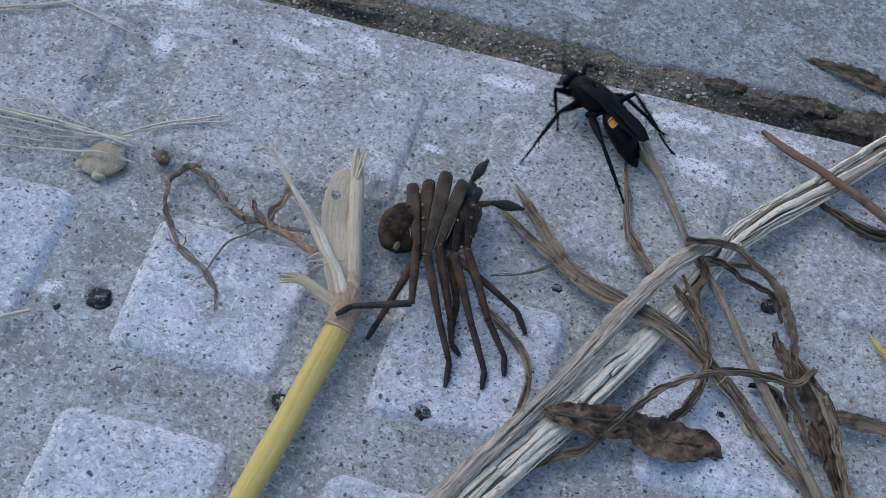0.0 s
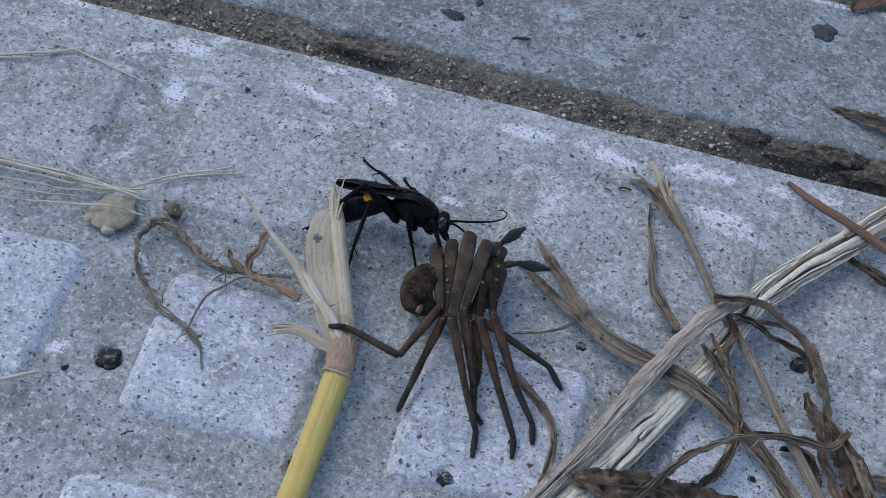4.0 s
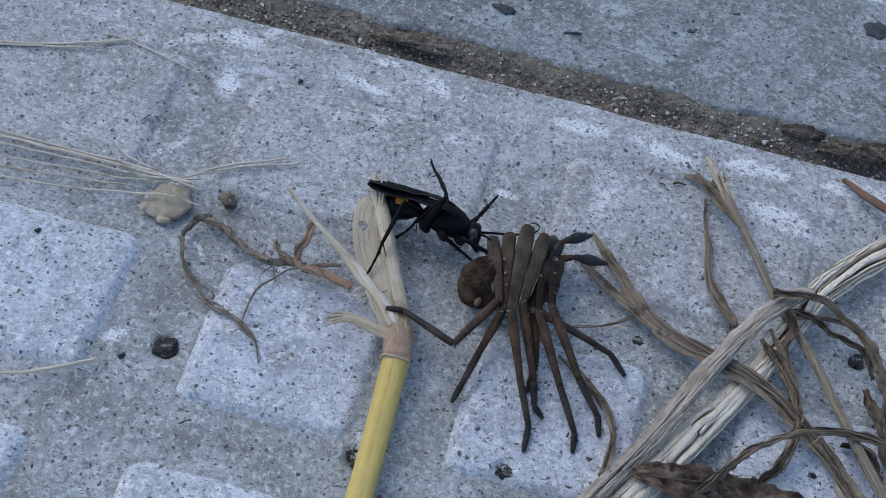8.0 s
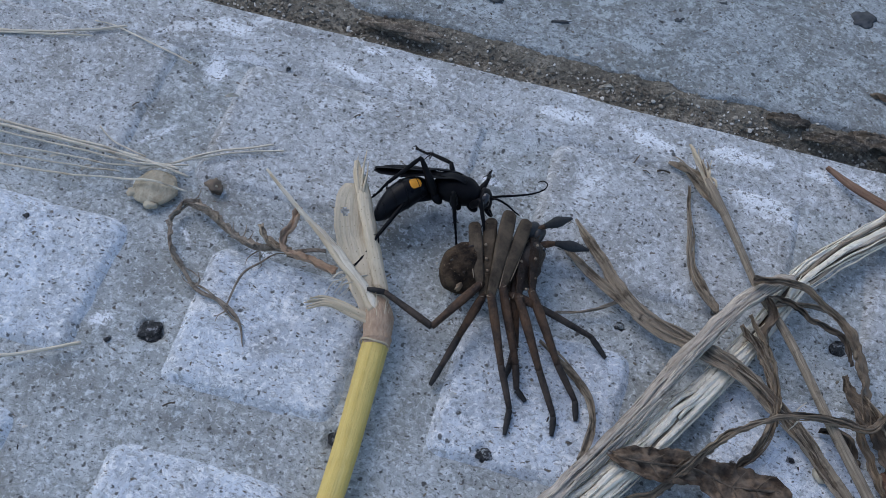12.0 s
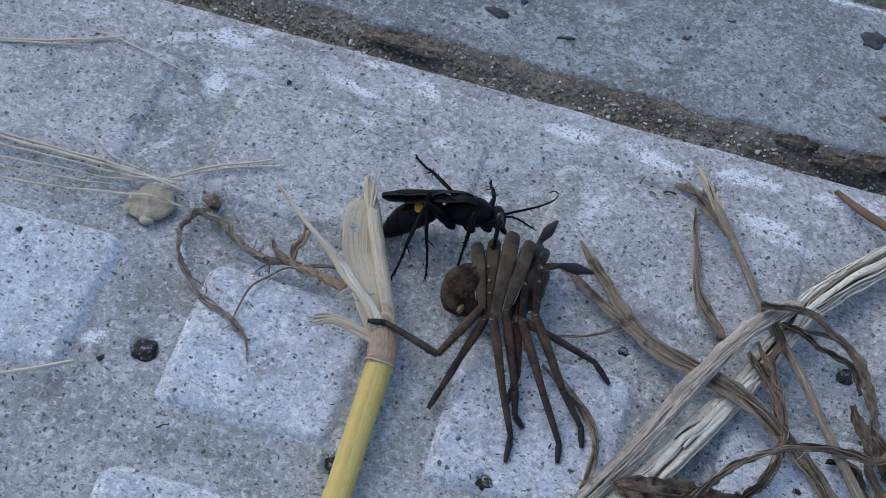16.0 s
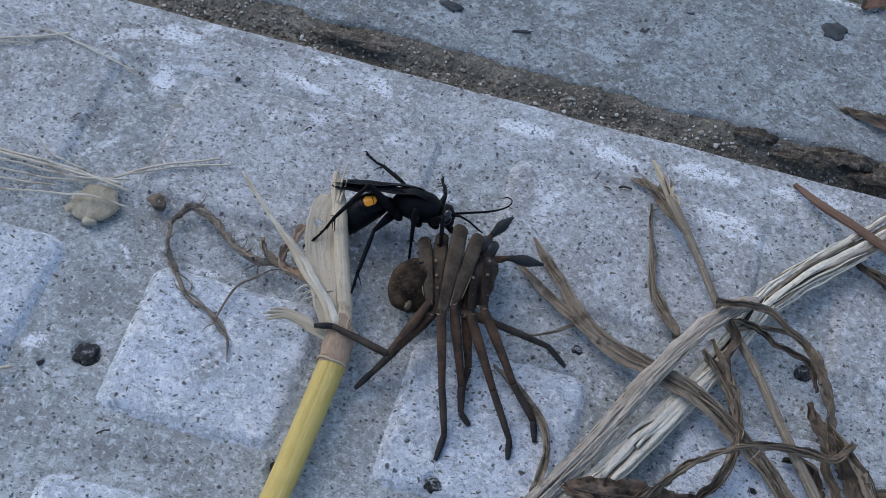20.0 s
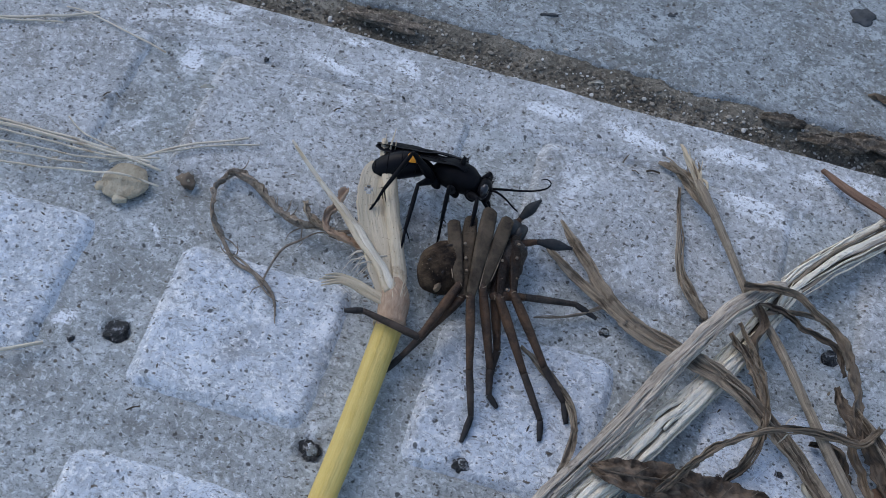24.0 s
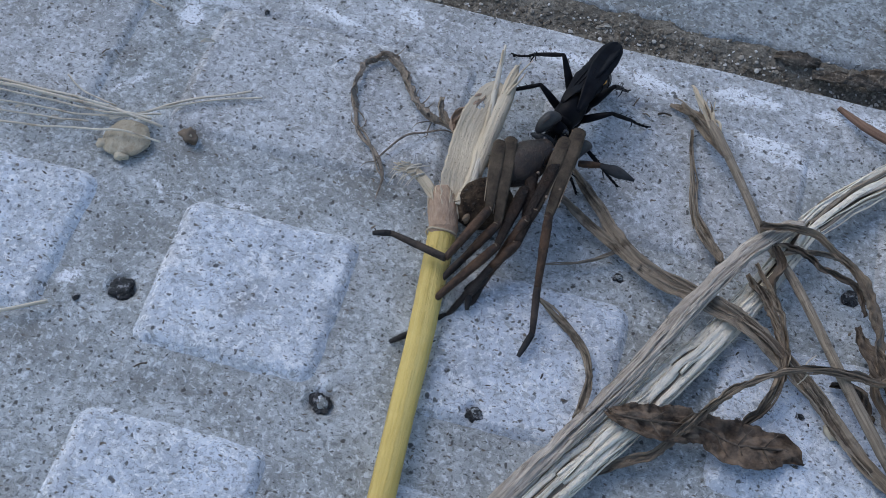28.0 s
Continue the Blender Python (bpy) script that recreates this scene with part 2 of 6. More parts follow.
BLACK = chitin("black_chitin", (0.003, 0.003, 0.0038), (0.0075, 0.0075, 0.0095), 0.48, 0.085, 3800, 0.00006, 0.3)
GLOSS = chitin("glossy_chitin", (0.003, 0.003, 0.0042), (0.006, 0.0065, 0.009), 0.34, 0.11, 3000, 0.00003, 0.2)
WING = chitin("smoky_wing", (0.003, 0.003, 0.0045), (0.006, 0.007, 0.010), 0.45, 0.11, 900, 0.00012, 0.35)
ORANGE = chitin("orange_spot", (0.62, 0.24, 0.015), (0.75, 0.34, 0.03), 0.4, 0.4, 2000, 0.00004, 0.2)
EYE = chitin("dark_eye", (0.012, 0.012, 0.014), (0.03, 0.03, 0.034), 0.15, 0.6, 5200, 0.00004, 0.3)
FEMUR = chitin("downy_femur", (0.036, 0.028, 0.021), (0.105, 0.081, 0.058), 0.9, 0.15, 2600, 0.0004, 0.8)
DARKLEG = chitin("dark_thigh", (0.004, 0.0025, 0.002), (0.026, 0.014, 0.008), 0.5, 0.22, 1800, 0.0004, 1.0)
TIBIA = chitin("brown_tibia", (0.017, 0.009, 0.006), (0.096, 0.051, 0.027), 0.55, 0.35, 2400, 0.0004, 1.0)
METATARSUS = chitin("dark_metatarsus", (0.016, 0.012, 0.010), (0.066, 0.048, 0.038), 0.6, 0.3, 2600, 0.0003, 0.9)
TARSUS = chitin("slate_tarsus", (0.022, 0.021, 0.021), (0.056, 0.052, 0.050), 0.85, 0.2, 3400, 0.00022, 0.9)
CARAPACE = chitin("dark_carapace", (0.010, 0.006, 0.004), (0.035, 0.02, 0.012), 0.45, 0.4, 2600, 0.0003, 0.8)
ABDOMEN = chitin("downy_abdomen", (0.013, 0.009, 0.007), (0.090, 0.062, 0.040), 0.9, 0.15, 1500, 0.0006, 1.0)
PALE = chitin("pale_spot", (0.20, 0.14, 0.09), (0.42, 0.31, 0.21), 0.8, 0.3, 2600, 0.0002, 0.6)
JAW = chitin("grey_jaw", (0.007, 0.007, 0.008), (0.026, 0.025, 0.026), 0.5, 0.5, 900, 0.0002, 0.5)
DOWN = chitin("golden_down", (0.07, 0.048, 0.028), (0.20, 0.145, 0.085), 0.85, 0.2)
SKIN = chitin("joint_skin", (0.12, 0.085, 0.06), (0.34, 0.26, 0.18), 0.6, 0.4, 2600, 0.0002, 0.6)
PALP = chitin("slate_palp", (0.016, 0.017, 0.019), (0.040, 0.042, 0.045), 0.75, 0.25, 3400, 0.0002, 0.7)


BARK = concrete("rotten_bark", (0.12, 0.098, 0.077), (0.26, 0.218, 0.172), (0.055, 0.042, 0.031), 0.45, 0.6, 0.85)
CRUMB = Mat("crumb", 0.85)
CRUMB.color(CRUMB.ramp(CRUMB.island, (0.0, (0.03, 0.027, 0.024)), (0.45, (0.09, 0.075, 0.06)), (0.7, (0.2, 0.165, 0.12)), (0.85, (0.5, 0.46, 0.4)), (1.0, (0.75, 0.75, 0.75))))
CRUMB = CRUMB.m


# ---- mesh tools; lengths here are in millimetres ----
MM = 0.001


def finish(bm, smooth=True):
    for f in bm.faces:
        f.smooth = smooth
    return bm


def part(name, bm, material, parent=None, label=""):
    """Links a bmesh as one mesh object under a thing or under a part."""
    me = bpy.data.meshes.new(name)
    bm.to_mesh(me)
    bm.free()
    me.materials.append(material)
    ob = new(name, me)
    ob.parent = parent
    if label:
        ob["label"] = label
    return ob


def thing(name, label, category, group="", at=(0, 0, 0), kind=""):
    ob = new(name)
    ob.empty_display_size = 0.004
    ob.location = Vector(at) * MM
    return tagged(ob, label, category, group, kind)


def smooth_path(pts, step=0.7):
    """Catmull-Rom through the points, at even steps. Each point may carry further values (radius, twist)."""
    p = [np.array(q, float) for q in pts]
    p = [2 * p[0] - p[1], *p, 2 * p[-1] - p[-2]]
    out = []
    for a, b, c, d in zip(p, p[1:], p[2:], p[3:]):
        n = max(2, int(np.linalg.norm((c - b)[:3]) / step))
        for k in range(n):
            t = k / n
            out.append(0.5 * (2 * b + (c - a) * t + (2 * a - 5 * b + 4 * c - d) * t * t + (3 * b - a - 3 * c + d) * t**3))
    out.append(p[-2])
    return out


def frames_along(path):
    """Tangent, side and up for each point of a path; up stays near the world's."""
    res = []
    n = len(path)
    for i in range(n):
        t = Vector((path[min(i + 1, n - 1)] - path[max(i - 1, 0)])[:3])
        t = t.normalized() if t.length > 1e-9 else Vector((1, 0, 0))
        s = t.cross(Vector((0, 0, 1)))
        s = s.normalized() if s.length > 1e-3 else Vector((0, 1, 0))
        res.append((t, s, s.cross(t)))
    return res


def tube(bm, pts, radius=None, sides=10, flat=1.0, ridge=0.0, ridges=9, wobble=0.0, seed=0.0, step=0.7, caps=True, square=1.0):
    """A tube along points (x, y, z[, radius]) with lengthwise ridges and a slightly uneven run."""
    pts = [(*q[:3], q[3] if len(q) > 3 else radius) for q in pts]
    path = smooth_path(pts, step)
    uv = bm.loops.layers.uv.verify()
    rings, dist = [], [0.0]
    for a, b in zip(path, path[1:]):
        dist.append(dist[-1] + float(np.linalg.norm((b - a)[:3])))
    for q, (t, s, u), l in zip(path, frames_along(path), dist):
        c = Vector(q[:3])
        if wobble:
            c += wobble * noise.noise_vector(Vector((l * 0.25, seed * 7.3, 1.7)))
        ring = []
        for k in range(sides):
            a = 2 * math.pi * k / sides
            r = q[3]
            if ridge:
                r *= 1 + ridge * (noise.noise(Vector((math.cos(a) * ridges * 0.5, math.sin(a) * ridges * 0.5, l * 0.06 + seed))) * 1.6
                                  + 0.4 * noise.noise(Vector((k * 3.1, l * 0.5, seed))))
            ca, sa = math.cos(a), math.sin(a)
            if square != 1.0:
                ca, sa = math.copysign(abs(ca) ** square, ca), math.copysign(abs(sa) ** square, sa)
            ring.append(bm.verts.new((c + (s * ca + u * (sa * flat)) * r) * MM))
        rings.append(ring)
    for i, (ra, rb) in enumerate(zip(rings, rings[1:])):
        for k in range(sides):
            f = bm.faces.new((ra[k], ra[(k + 1) % sides], rb[(k + 1) % sides], rb[k]))
            rr = path[i][3] * 2 * math.pi / sides
            for lp, (uu, vv) in zip(f.loops, ((dist[i], k * rr), (dist[i], (k + 1) * rr), (dist[i + 1], (k + 1) * rr), (dist[i + 1], k * rr))):
                lp[uv].uv = (uu, vv + seed)
    if caps:
        bm.faces.new(rings[0][::-1])
        bm.faces.new(rings[-1])
    return bm


def blade(bm, pts, thick=0.18, fold=0.25, ripple=0.12, seed=0.0, step=0.5, across=10, fray=0.14, crinkle=0.55):
    """A dry leaf blade along points (x, y, z, half-width, roll in degrees): folded along its midrib, rippled, with thickness."""
    path = smooth_path(pts, step)
    uv = bm.loops.layers.uv.verify()
    top, low, l, ls = [], [], 0.0, []
    last = None
    for i, (q, (t, s, u)) in enumerate(zip(path, frames_along(path))):
        c = Vector(q[:3])
        l += (c - last).length if last else 0.0
        last = c.copy()
        ls.append(l)
        c = c + float(0.22 * min(1.0, q[3] * 1.5)) * noise.noise_vector(Vector((l * 0.30, seed * 3.7, 2.0)))
        if crinkle > 0.8:
            c = c + 0.32 * (crinkle - 0.8) * noise.noise_vector(Vector((l * 0.55, seed * 1.3, 4.0))) + 0.12 * (crinkle - 0.8) * noise.noise_vector(Vector((l * 1.5, seed * 1.9, 7.0)))
        roll = Matrix.Rotation(radians(float(q[4]) + 16 * noise.noise(Vector((l * 0.16, seed * 2.3, 5.0)))), 3, t)
        s2, u2 = roll @ s, roll @ u
        ra, rb = [], []
        for k in range(across + 1):
            x = 2 * k / across - 1
            w = q[3] * (1 + fray * (noise.noise(Vector((l * 0.5, x * 2, seed))) + 0.8 * noise.noise(Vector((l * 1.7, x * 2, seed + 3)))))
            h = fold * w * (x * x - 0.4) + ripple * (noise.noise(Vector((l * 0.22, x * 1.6, seed))) + 0.9 * noise.noise(Vector((l * 0.10, x * w * 3.2, seed + 9))))
            h += ripple * 0.9 * noise.noise(Vector((l * 0.035, x * w * 5.0 + seed, seed * 3.1)))
            h += ripple * crinkle * (noise.noise(Vector((l * 0.85, x * 2.4 + seed, seed * 1.7))) + 0.5 * noise.noise(Vector((l * 1.9, x * 4.1 + seed, seed))))
            p = c + s2 * (x * w) + u2 * h
            d = u2 * thick * (0.35 + 0.65 * (1 - x * x))
            ra.append(bm.verts.new((p + d * 0.5) * MM))
            rb.append(bm.verts.new((p - d * 0.5) * MM))
        top.append(ra)
        low.append(rb)

    def quad(vs, uvs):
        f = bm.faces.new(vs)
        for lp, c in zip(f.loops, uvs):
            lp[uv].uv = c

    for i in range(len(top) - 1):
        for k in range(across):
            va, vb = k * path[i][3] * 2 / across + seed, (k + 1) * path[i][3] * 2 / across + seed
            cs = ((ls[i], va), (ls[i], vb), (ls[i + 1], vb), (ls[i + 1], va))
            quad((top[i][k], top[i][k + 1], top[i + 1][k + 1], top[i + 1][k]), cs)
            quad((low[i + 1][k], low[i + 1][k + 1], low[i][k + 1], low[i][k]), cs)
        for k in (0, across):
            vs = (top[i][k], top[i + 1][k], low[i + 1][k], low[i][k])
            quad(vs if k == 0 else vs[::-1], ((ls[i], 0), (ls[i + 1], 0), (ls[i + 1], 0.2), (ls[i], 0.2)))
    for i in (0, len(top) - 1):
        for k in range(across):
            vs = (top[i][k], low[i][k], low[i][k + 1], top[i][k + 1])
            quad(vs if i == 0 else vs[::-1], ((0, 0), (0, 0.2), (0.2, 0.2), (0.2, 0)))
    return bm


def loft(bm, rings, sides=18, lumps=0.0, seed=0.0):
    """A closed body along x: rings (x, y, z, half-width, half-height)."""
    path = smooth_path([(r[0], r[1], r[2], r[3], r[4]) for r in rings], 0.35)
    made = []
    for q in path:
        ring = []
        for k in range(sides):
            a = 2 * math.pi * k / sides
            f = 1 + lumps * noise.noise(Vector((q[0] * 0.7, math.cos(a) * 1.5, math.sin(a) * 1.5 + seed)))
            ring.append(bm.verts.new(Vector((q[0], q[1] + math.cos(a) * max(q[3], 0.02) * f, q[2] + math.sin(a) * max(q[4], 0.02) * f)) * MM))
        made.append(ring)
    for ra, rb in zip(made, made[1:]):
        for k in range(sides):
            bm.faces.new((ra[k], ra[(k + 1) % sides], rb[(k + 1) % sides], rb[k]))
    bm.faces.new(made[0][::-1])
    bm.faces.new(made[-1])
    bmesh.ops.recalc_face_normals(bm, faces=bm.faces[:])
    return bm


def lump(bm, at, size, seed=0.0, rough=0.25, sub=2, turn=0.0):
    """An uneven pebble: a rounded block, millimetres."""
    made = bmesh.ops.create_icosphere(bm, subdivisions=sub, radius=1.0)["verts"]
    rot = Matrix.Rotation(turn, 3, "Z")
    for v in made:
        c = v.co.copy()
        c *= 1 + rough * noise.noise(c * 1.3 + Vector((seed, seed * 2, 0))) + rough * 0.5 * noise.noise(c * 3 + Vector((seed, 0, 5)))
        v.co = (rot @ Vector((c.x * size[0], c.y * size[1], c.z * size[2])) + Vector(at)) * MM
    return bm


# ---- the ground ----
PITS = ((-47.4, 71.6, 1.9, 1.5), (8.6, 66.1, 1.35, 1.2), (25.2, 94.2, 0.95, 0.7), (61.7, 101.0, 1.5, 1.4), (55.5, 78.3, 0.7, 0.8),
        (-13.4, 62.0, 1.9, 1.5), (-10.6, 65.9, 1.0, 0.7), (-7.9, 104.4, 1.6, 0.6), (-53.5, 68.4, 0.55, 0.5), (-74.4, 85.1, 0.6, 0.5),
        (-57.6, 61.8, 1.2, 0.5), (-44.0, 60.4, 1.0, 0.4), (-36.5, 60.0, 0.9, 0.35), (35.5, 79.5, 0.9, 0.8), (-6.2, 80.5, 0.5, 0.4))


def relief(x, y):
    """Fine unevenness of the cast concrete, in millimetres, with its pits."""
    v = Vector((x, y, 0))
    h = 0.16 * noise.noise(v * 0.09) + 0.10 * noise.noise(v * 0.31) + 0.07 * noise.noise(v * 0.9) + 0.05 * noise.noise(v * 2.1)
    for px, py, r, d in PITS:
        q = math.hypot(x - px, (y - py) * 1.15) / r + 0.22 * noise.noise(v * 1.4)
        if q < 1.25:
            h -= 0.75 * d * min(1.0, max(0.0, (1.25 - q) / 0.3))
    return h


def spread(a, b, fine, far):
    """Coordinates with fine steps from a to b and wide ones out to far on both sides."""
    inner = np.arange(a, b + fine * 0.5, fine).tolist()
    lead = [a - d for d in (3000, 1400, 600, 250, 120, 60, 25, 10, 4) if d <= far]
    tail = [inner[-1] + d for d in (4, 10, 25, 60, 120, 250, 600, 1400, 3000) if d <= far]
    return lead + inner + tail


def sheet(xs, ys, height):
    bm = bmesh.new()
    rows = [[bm.verts.new((x * MM, y * MM, height(x, y) * MM)) for x in xs] for y in ys]
    for ra, rb in zip(rows, rows[1:]):
        for k in range(len(xs) - 1):
            bm.faces.new((ra[k], ra[k + 1], rb[k + 1], rb[k]))
    return finish(bm)


def ease(a, b, x):
    t = min(1.0, max(0.0, (x - a) / (b - a)))
    return t * t * (3 - 2 * t)


def edge_wave(x, seed):
    return 0.35 * noise.noise(Vector((x * 0.07, seed, 0))) + 0.07 * noise.noise(Vector((x * 0.5, seed, 3)))


# the earth below and around the paving, out to the horizon
bm = bmesh.new()
bmesh.ops.create_grid(bm, x_segments=40, y_segments=40, size=60.0)
bmesh.ops.translate(bm, verts=bm.verts, vec=(0, 0, -0.03))
tagged(part("ground", finish(bm), SOIL), "dark bare soil under and around the concrete paving", "ground", kind="structure")


# lime crust and grey-brown dust on the near slab: x, y, half-lengths, turn in degrees
LIME = ((-60.7, 107.6, 5.6, 1.2, 46), (-56, 134.5, 5.5, 3.0, -10), (-55.5, 125, 3.4, 5.0, 0), (-32, 131.2, 9.5, 1.5, -14), (-18.5, 134.5, 4.5, 2.6, -35), (-30, 137.2, 4.5, 1.2, 0),
        (-80, 138.2, 6.0, 1.3, 0), (9, 134, 8.0, 2.4, 4), (24, 133, 8.0, 3.0, -12), (41, 134.5, 9.0, 3.0, 0), (60, 135, 11, 2.6, 0), (-2.5, 116, 4.6, 1.1, -6), (-48.6, 89.6, 1.3, 4.2, 38),
        (-56, 71.5, 3.4, 2.0, 20), (-35.6, 90.2, 4.0, 0.9, 4), (47, 125, 11, 4.5, -15), (40, 185.0, 60, 1.0, 1))
DUST = ((-58.4, 122, 2.6, 1.9, 0), (-62.4, 113, 2.6, 4.4, -20), (-54, 116.6, 2.6, 2.0, 20), (-45, 136.8, 6.0, 1.2, 0), (-64, 132, 5.0, 3.0, 0), (-94, 136.5, 9.0, 3.0, 0), (-50.8, 108, 1.8, 5.0, -8),
        (-51, 81, 4.2, 5.5, 0), (-29, 73.6, 2.4, 2.4, 0), (-56, 60.4, 7.0, 3.6, 0), (-39, 58, 5.0, 1.8, 0), (-16.6, 49, 2.2, 3.4, 0), (-16, 99, 8.0, 4.0, 10), (-45, 97, 7.0, 3.0, 0), (-30, 58.5, 9.0, 1.6, -4),
        (-57.1, 61.9, 1.3, 0.9, 0), (-49.3, 61.6, 1.0, 0.7, 0), (-39.9, 58.0, 1.1, 0.8, 0), (-22.3, 54.9, 1.3, 0.9, 0), (-18.2, 53.6, 0.9, 0.9, 0))


def weather(ob):
    """Lays the lime and the dust on a piece of the slab as two values at its points."""
    me = ob.data
    co = np.empty(len(me.vertices) * 3, np.float32)
    me.vertices.foreach_get("co", co)
    x, y = co[0::3] / MM, co[1::3] / MM
    for name, spots, most in (("lime", LIME, 0.50), ("dust", DUST, 0.75)):
        value = np.zeros(len(x), np.float32)
        for cx, cy, rx, ry, turn in spots:
            c, n = math.cos(radians(turn)), math.sin(radians(turn))
            u, v = ((x - cx) * c + (y - cy) * n) / rx, ((y - cy) * c - (x - cx) * n) / ry
            value = np.maximum(value, np.exp(-(u * u + v * v) * 0.9))
        me.attributes.new(name, "FLOAT", "POINT").data.foreach_set("value", value * most)
    return ob


def near_height(x, y):
    e = 139.6 + edge_wave(x, 1.0)
    rim = 0.8 * ease(126.0, 129.5, y)
    drop = -14.0 * ease(e - 0.5, e + 0.9, y)
    return -0.8 + rim + relief(x, y) + drop


near = sheet(spread(-106, 90, 0.85, 3000), [-3000.0, -1200.0, -500.0, -200.0, -60.0, -20.0, 5.0, 20.0, 28.0] + np.arange(33, 127.2, 0.85).tolist() + [127.3], near_height)
pavement = tagged(weather(part("pavement", near, PAVING)), "weathered grey studded concrete paving slab", "paving", kind="structure")


def rim_sheet(xs):
    """The border, its rows following the slab's edge."""
    bm = bmesh.new()
    inner = np.arange(0, 1.0001, 1 / 17).tolist()
    rows = []
    for k in range(len(inner) + 6):
        row = []
        for x in xs:
            e = 139.6 + edge_wave(x, 1.0)
            y = 127.3 + (e - 0.55 - 127.3) * inner[k] if k < len(inner) else e + (-0.4, -0.2, 0.05, 0.35, 0.65, 1.0)[k - len(inner)]
            row.append(bm.verts.new((x * MM, y * MM, near_height(x, y) * MM)))
        rows.append(row)
    for ra, rb in zip(rows, rows[1:]):
        for k in range(len(xs) - 1):
            bm.faces.new((ra[k], ra[k + 1], rb[k + 1], rb[k]))
    return finish(bm)


edge = rim_sheet(spread(-106, 90, 0.85, 3000))
weather(part("rim", edge, RIM, pavement, "lime-crusted plain border of the slab"))


def far_height(x, y):
    e = 146.6 + 1.1 * edge_wave(x, 5.0) + 1.2 * noise.noise(Vector((x * 0.11, 8, 0)))
    rise = -9.0 * (1 - ease(e - 1.2, e + 1.6, y))
    lip = -8.0 * ease(186.6, 187.4, y + edge_wave(x, 2.0))
    return -0.8 + relief(x, y) * 1.2 + 0.5 * noise.noise(Vector((x * 0.05, y * 0.05, 4))) + rise + lip


far = sheet(spread(-106, 90, 1.0, 3000), np.arange(144.0, 188.2, 0.9).tolist(), far_height)
tagged(weather(part("pavement_far", far, FARSLAB)), "rough grey concrete kerb slab with worn edge", "paving", kind="structure")
outer = sheet(spread(-106, 100, 2.0, 3000), np.arange(188.4, 260.0, 2.0).tolist() + [300.0, 400.0, 800.0, 1600.0, 3000.0],
              lambda x, y: -1.6 - 8.0 * (1 - ease(188.0, 190.0, y)) + 0.9 * noise.noise(Vector((x * 0.12, y * 0.12, 9))) + relief(x, y))
tagged(part("pavement_outer", outer, MOSSY), "mossy rough concrete slab beyond the kerb", "paving", kind="structure")


def joint_height(x, y):
    deep = 1.6 * ease(20, 62, x)
    return -2.3 - deep * (1 - ease(141.0, 144.0, y)) + 1.0 * ease(142.5, 147.0, y) + 0.55 * noise.noise(Vector((x * 0.25, y * 0.3, 2))) + 0.3 * noise.noise(Vector((x * 0.9, y * 0.9, 7)))


joint = sheet(spread(-106, 90, 0.7, 3000), np.arange(138.4, 149.4, 0.6).tolist(), joint_height)
tagged(part("joint", joint, SOIL), "dirt-filled joint between two concrete slabs", "joint", kind="structure")

# loose sand and crumbs in the joint
rng = random.Random(7)
bm = bmesh.new()
for i in range(2600):
    x, y = rng.uniform(-106, 90), min(148.2, max(140.2, rng.gauss(143.4, 1.8)))
    r = rng.choice((0.14, 0.18, 0.22, 0.28, 0.36)) * rng.uniform(0.8, 1.3)
    at = Vector((x, y, joint_height(x, y) + r * 0.4))
    made = bmesh.ops.create_icosphere(bm, subdivisions=1, radius=1.0)["verts"]
    s = Vector((rng.uniform(0.7, 1.6), rng.uniform(0.6, 1.1), rng.uniform(0.4, 0.8))) * r
    rot = Matrix.Rotation(rng.uniform(0, 6.3), 3, "Z")
    for v in made:
        c = v.co * rng.uniform(0.8, 1.15)
        v.co = (rot @ Vector((c.x * s.x, c.y * s.y, c.z * s.z)) + at) * MM
tagged(part("grit", finish(bm, False), GRAIN), "brown sand and crumbs lying in the joint", "grit", kind="stuff")


# small crumbs and flecks scattered over the slabs
rng = random.Random(11)
bm = bmesh.new()
for i in range(1700):
    x, y = rng.uniform(-104, 88), rng.uniform(36, 186)
    if 138.5 < y < 148.5:
        continue
    if y < 139 and (y - 28.0) % 36.0 > 27.0 or rng.random() < 0.55:
        r = rng.choice((0.10, 0.13, 0.17, 0.24)) * rng.uniform(0.8, 1.2)
    else:
        continue
    raised = -0.8 if y < 127 else 0.0 if y < 139 else -0.8
    at = Vector((x, y, raised + relief(x, y) + 0.02))
    for k in range(-2, 3):
        if 64.6 < y < 89.2 and 43 * k < x < 43 * k + 27 or 28 < y < 53 and 43 * k - 3.4 < x < 43 * k + 24.4:
            at.z = 0.42 + relief(x, y)
    turn = Matrix.Rotation(rng.uniform(0, 6.3), 3, "Z")
    sx, sy, sz = r * rng.uniform(0.8, 2.4), r * rng.uniform(0.5, 1.0), r * 0.5
    ring = [bm.verts.new((at + turn @ Vector((math.cos(a) * sx * rng.uniform(0.7, 1.1), math.sin(a) * sy * rng.uniform(0.7, 1.1), 0))) * MM) for a in (0, 1.05, 2.1, 3.14, 4.2, 5.2)]
    tip = bm.verts.new((at + Vector((0, 0, sz))) * MM)
    for k in range(6):
        bm.faces.new((ring[k], ring[(k + 1) % 6], tip))
tagged(part("crumbs", finish(bm, False), CRUMB), "dark and pale crumbs scattered over the concrete", "crumbs", kind="stuff")


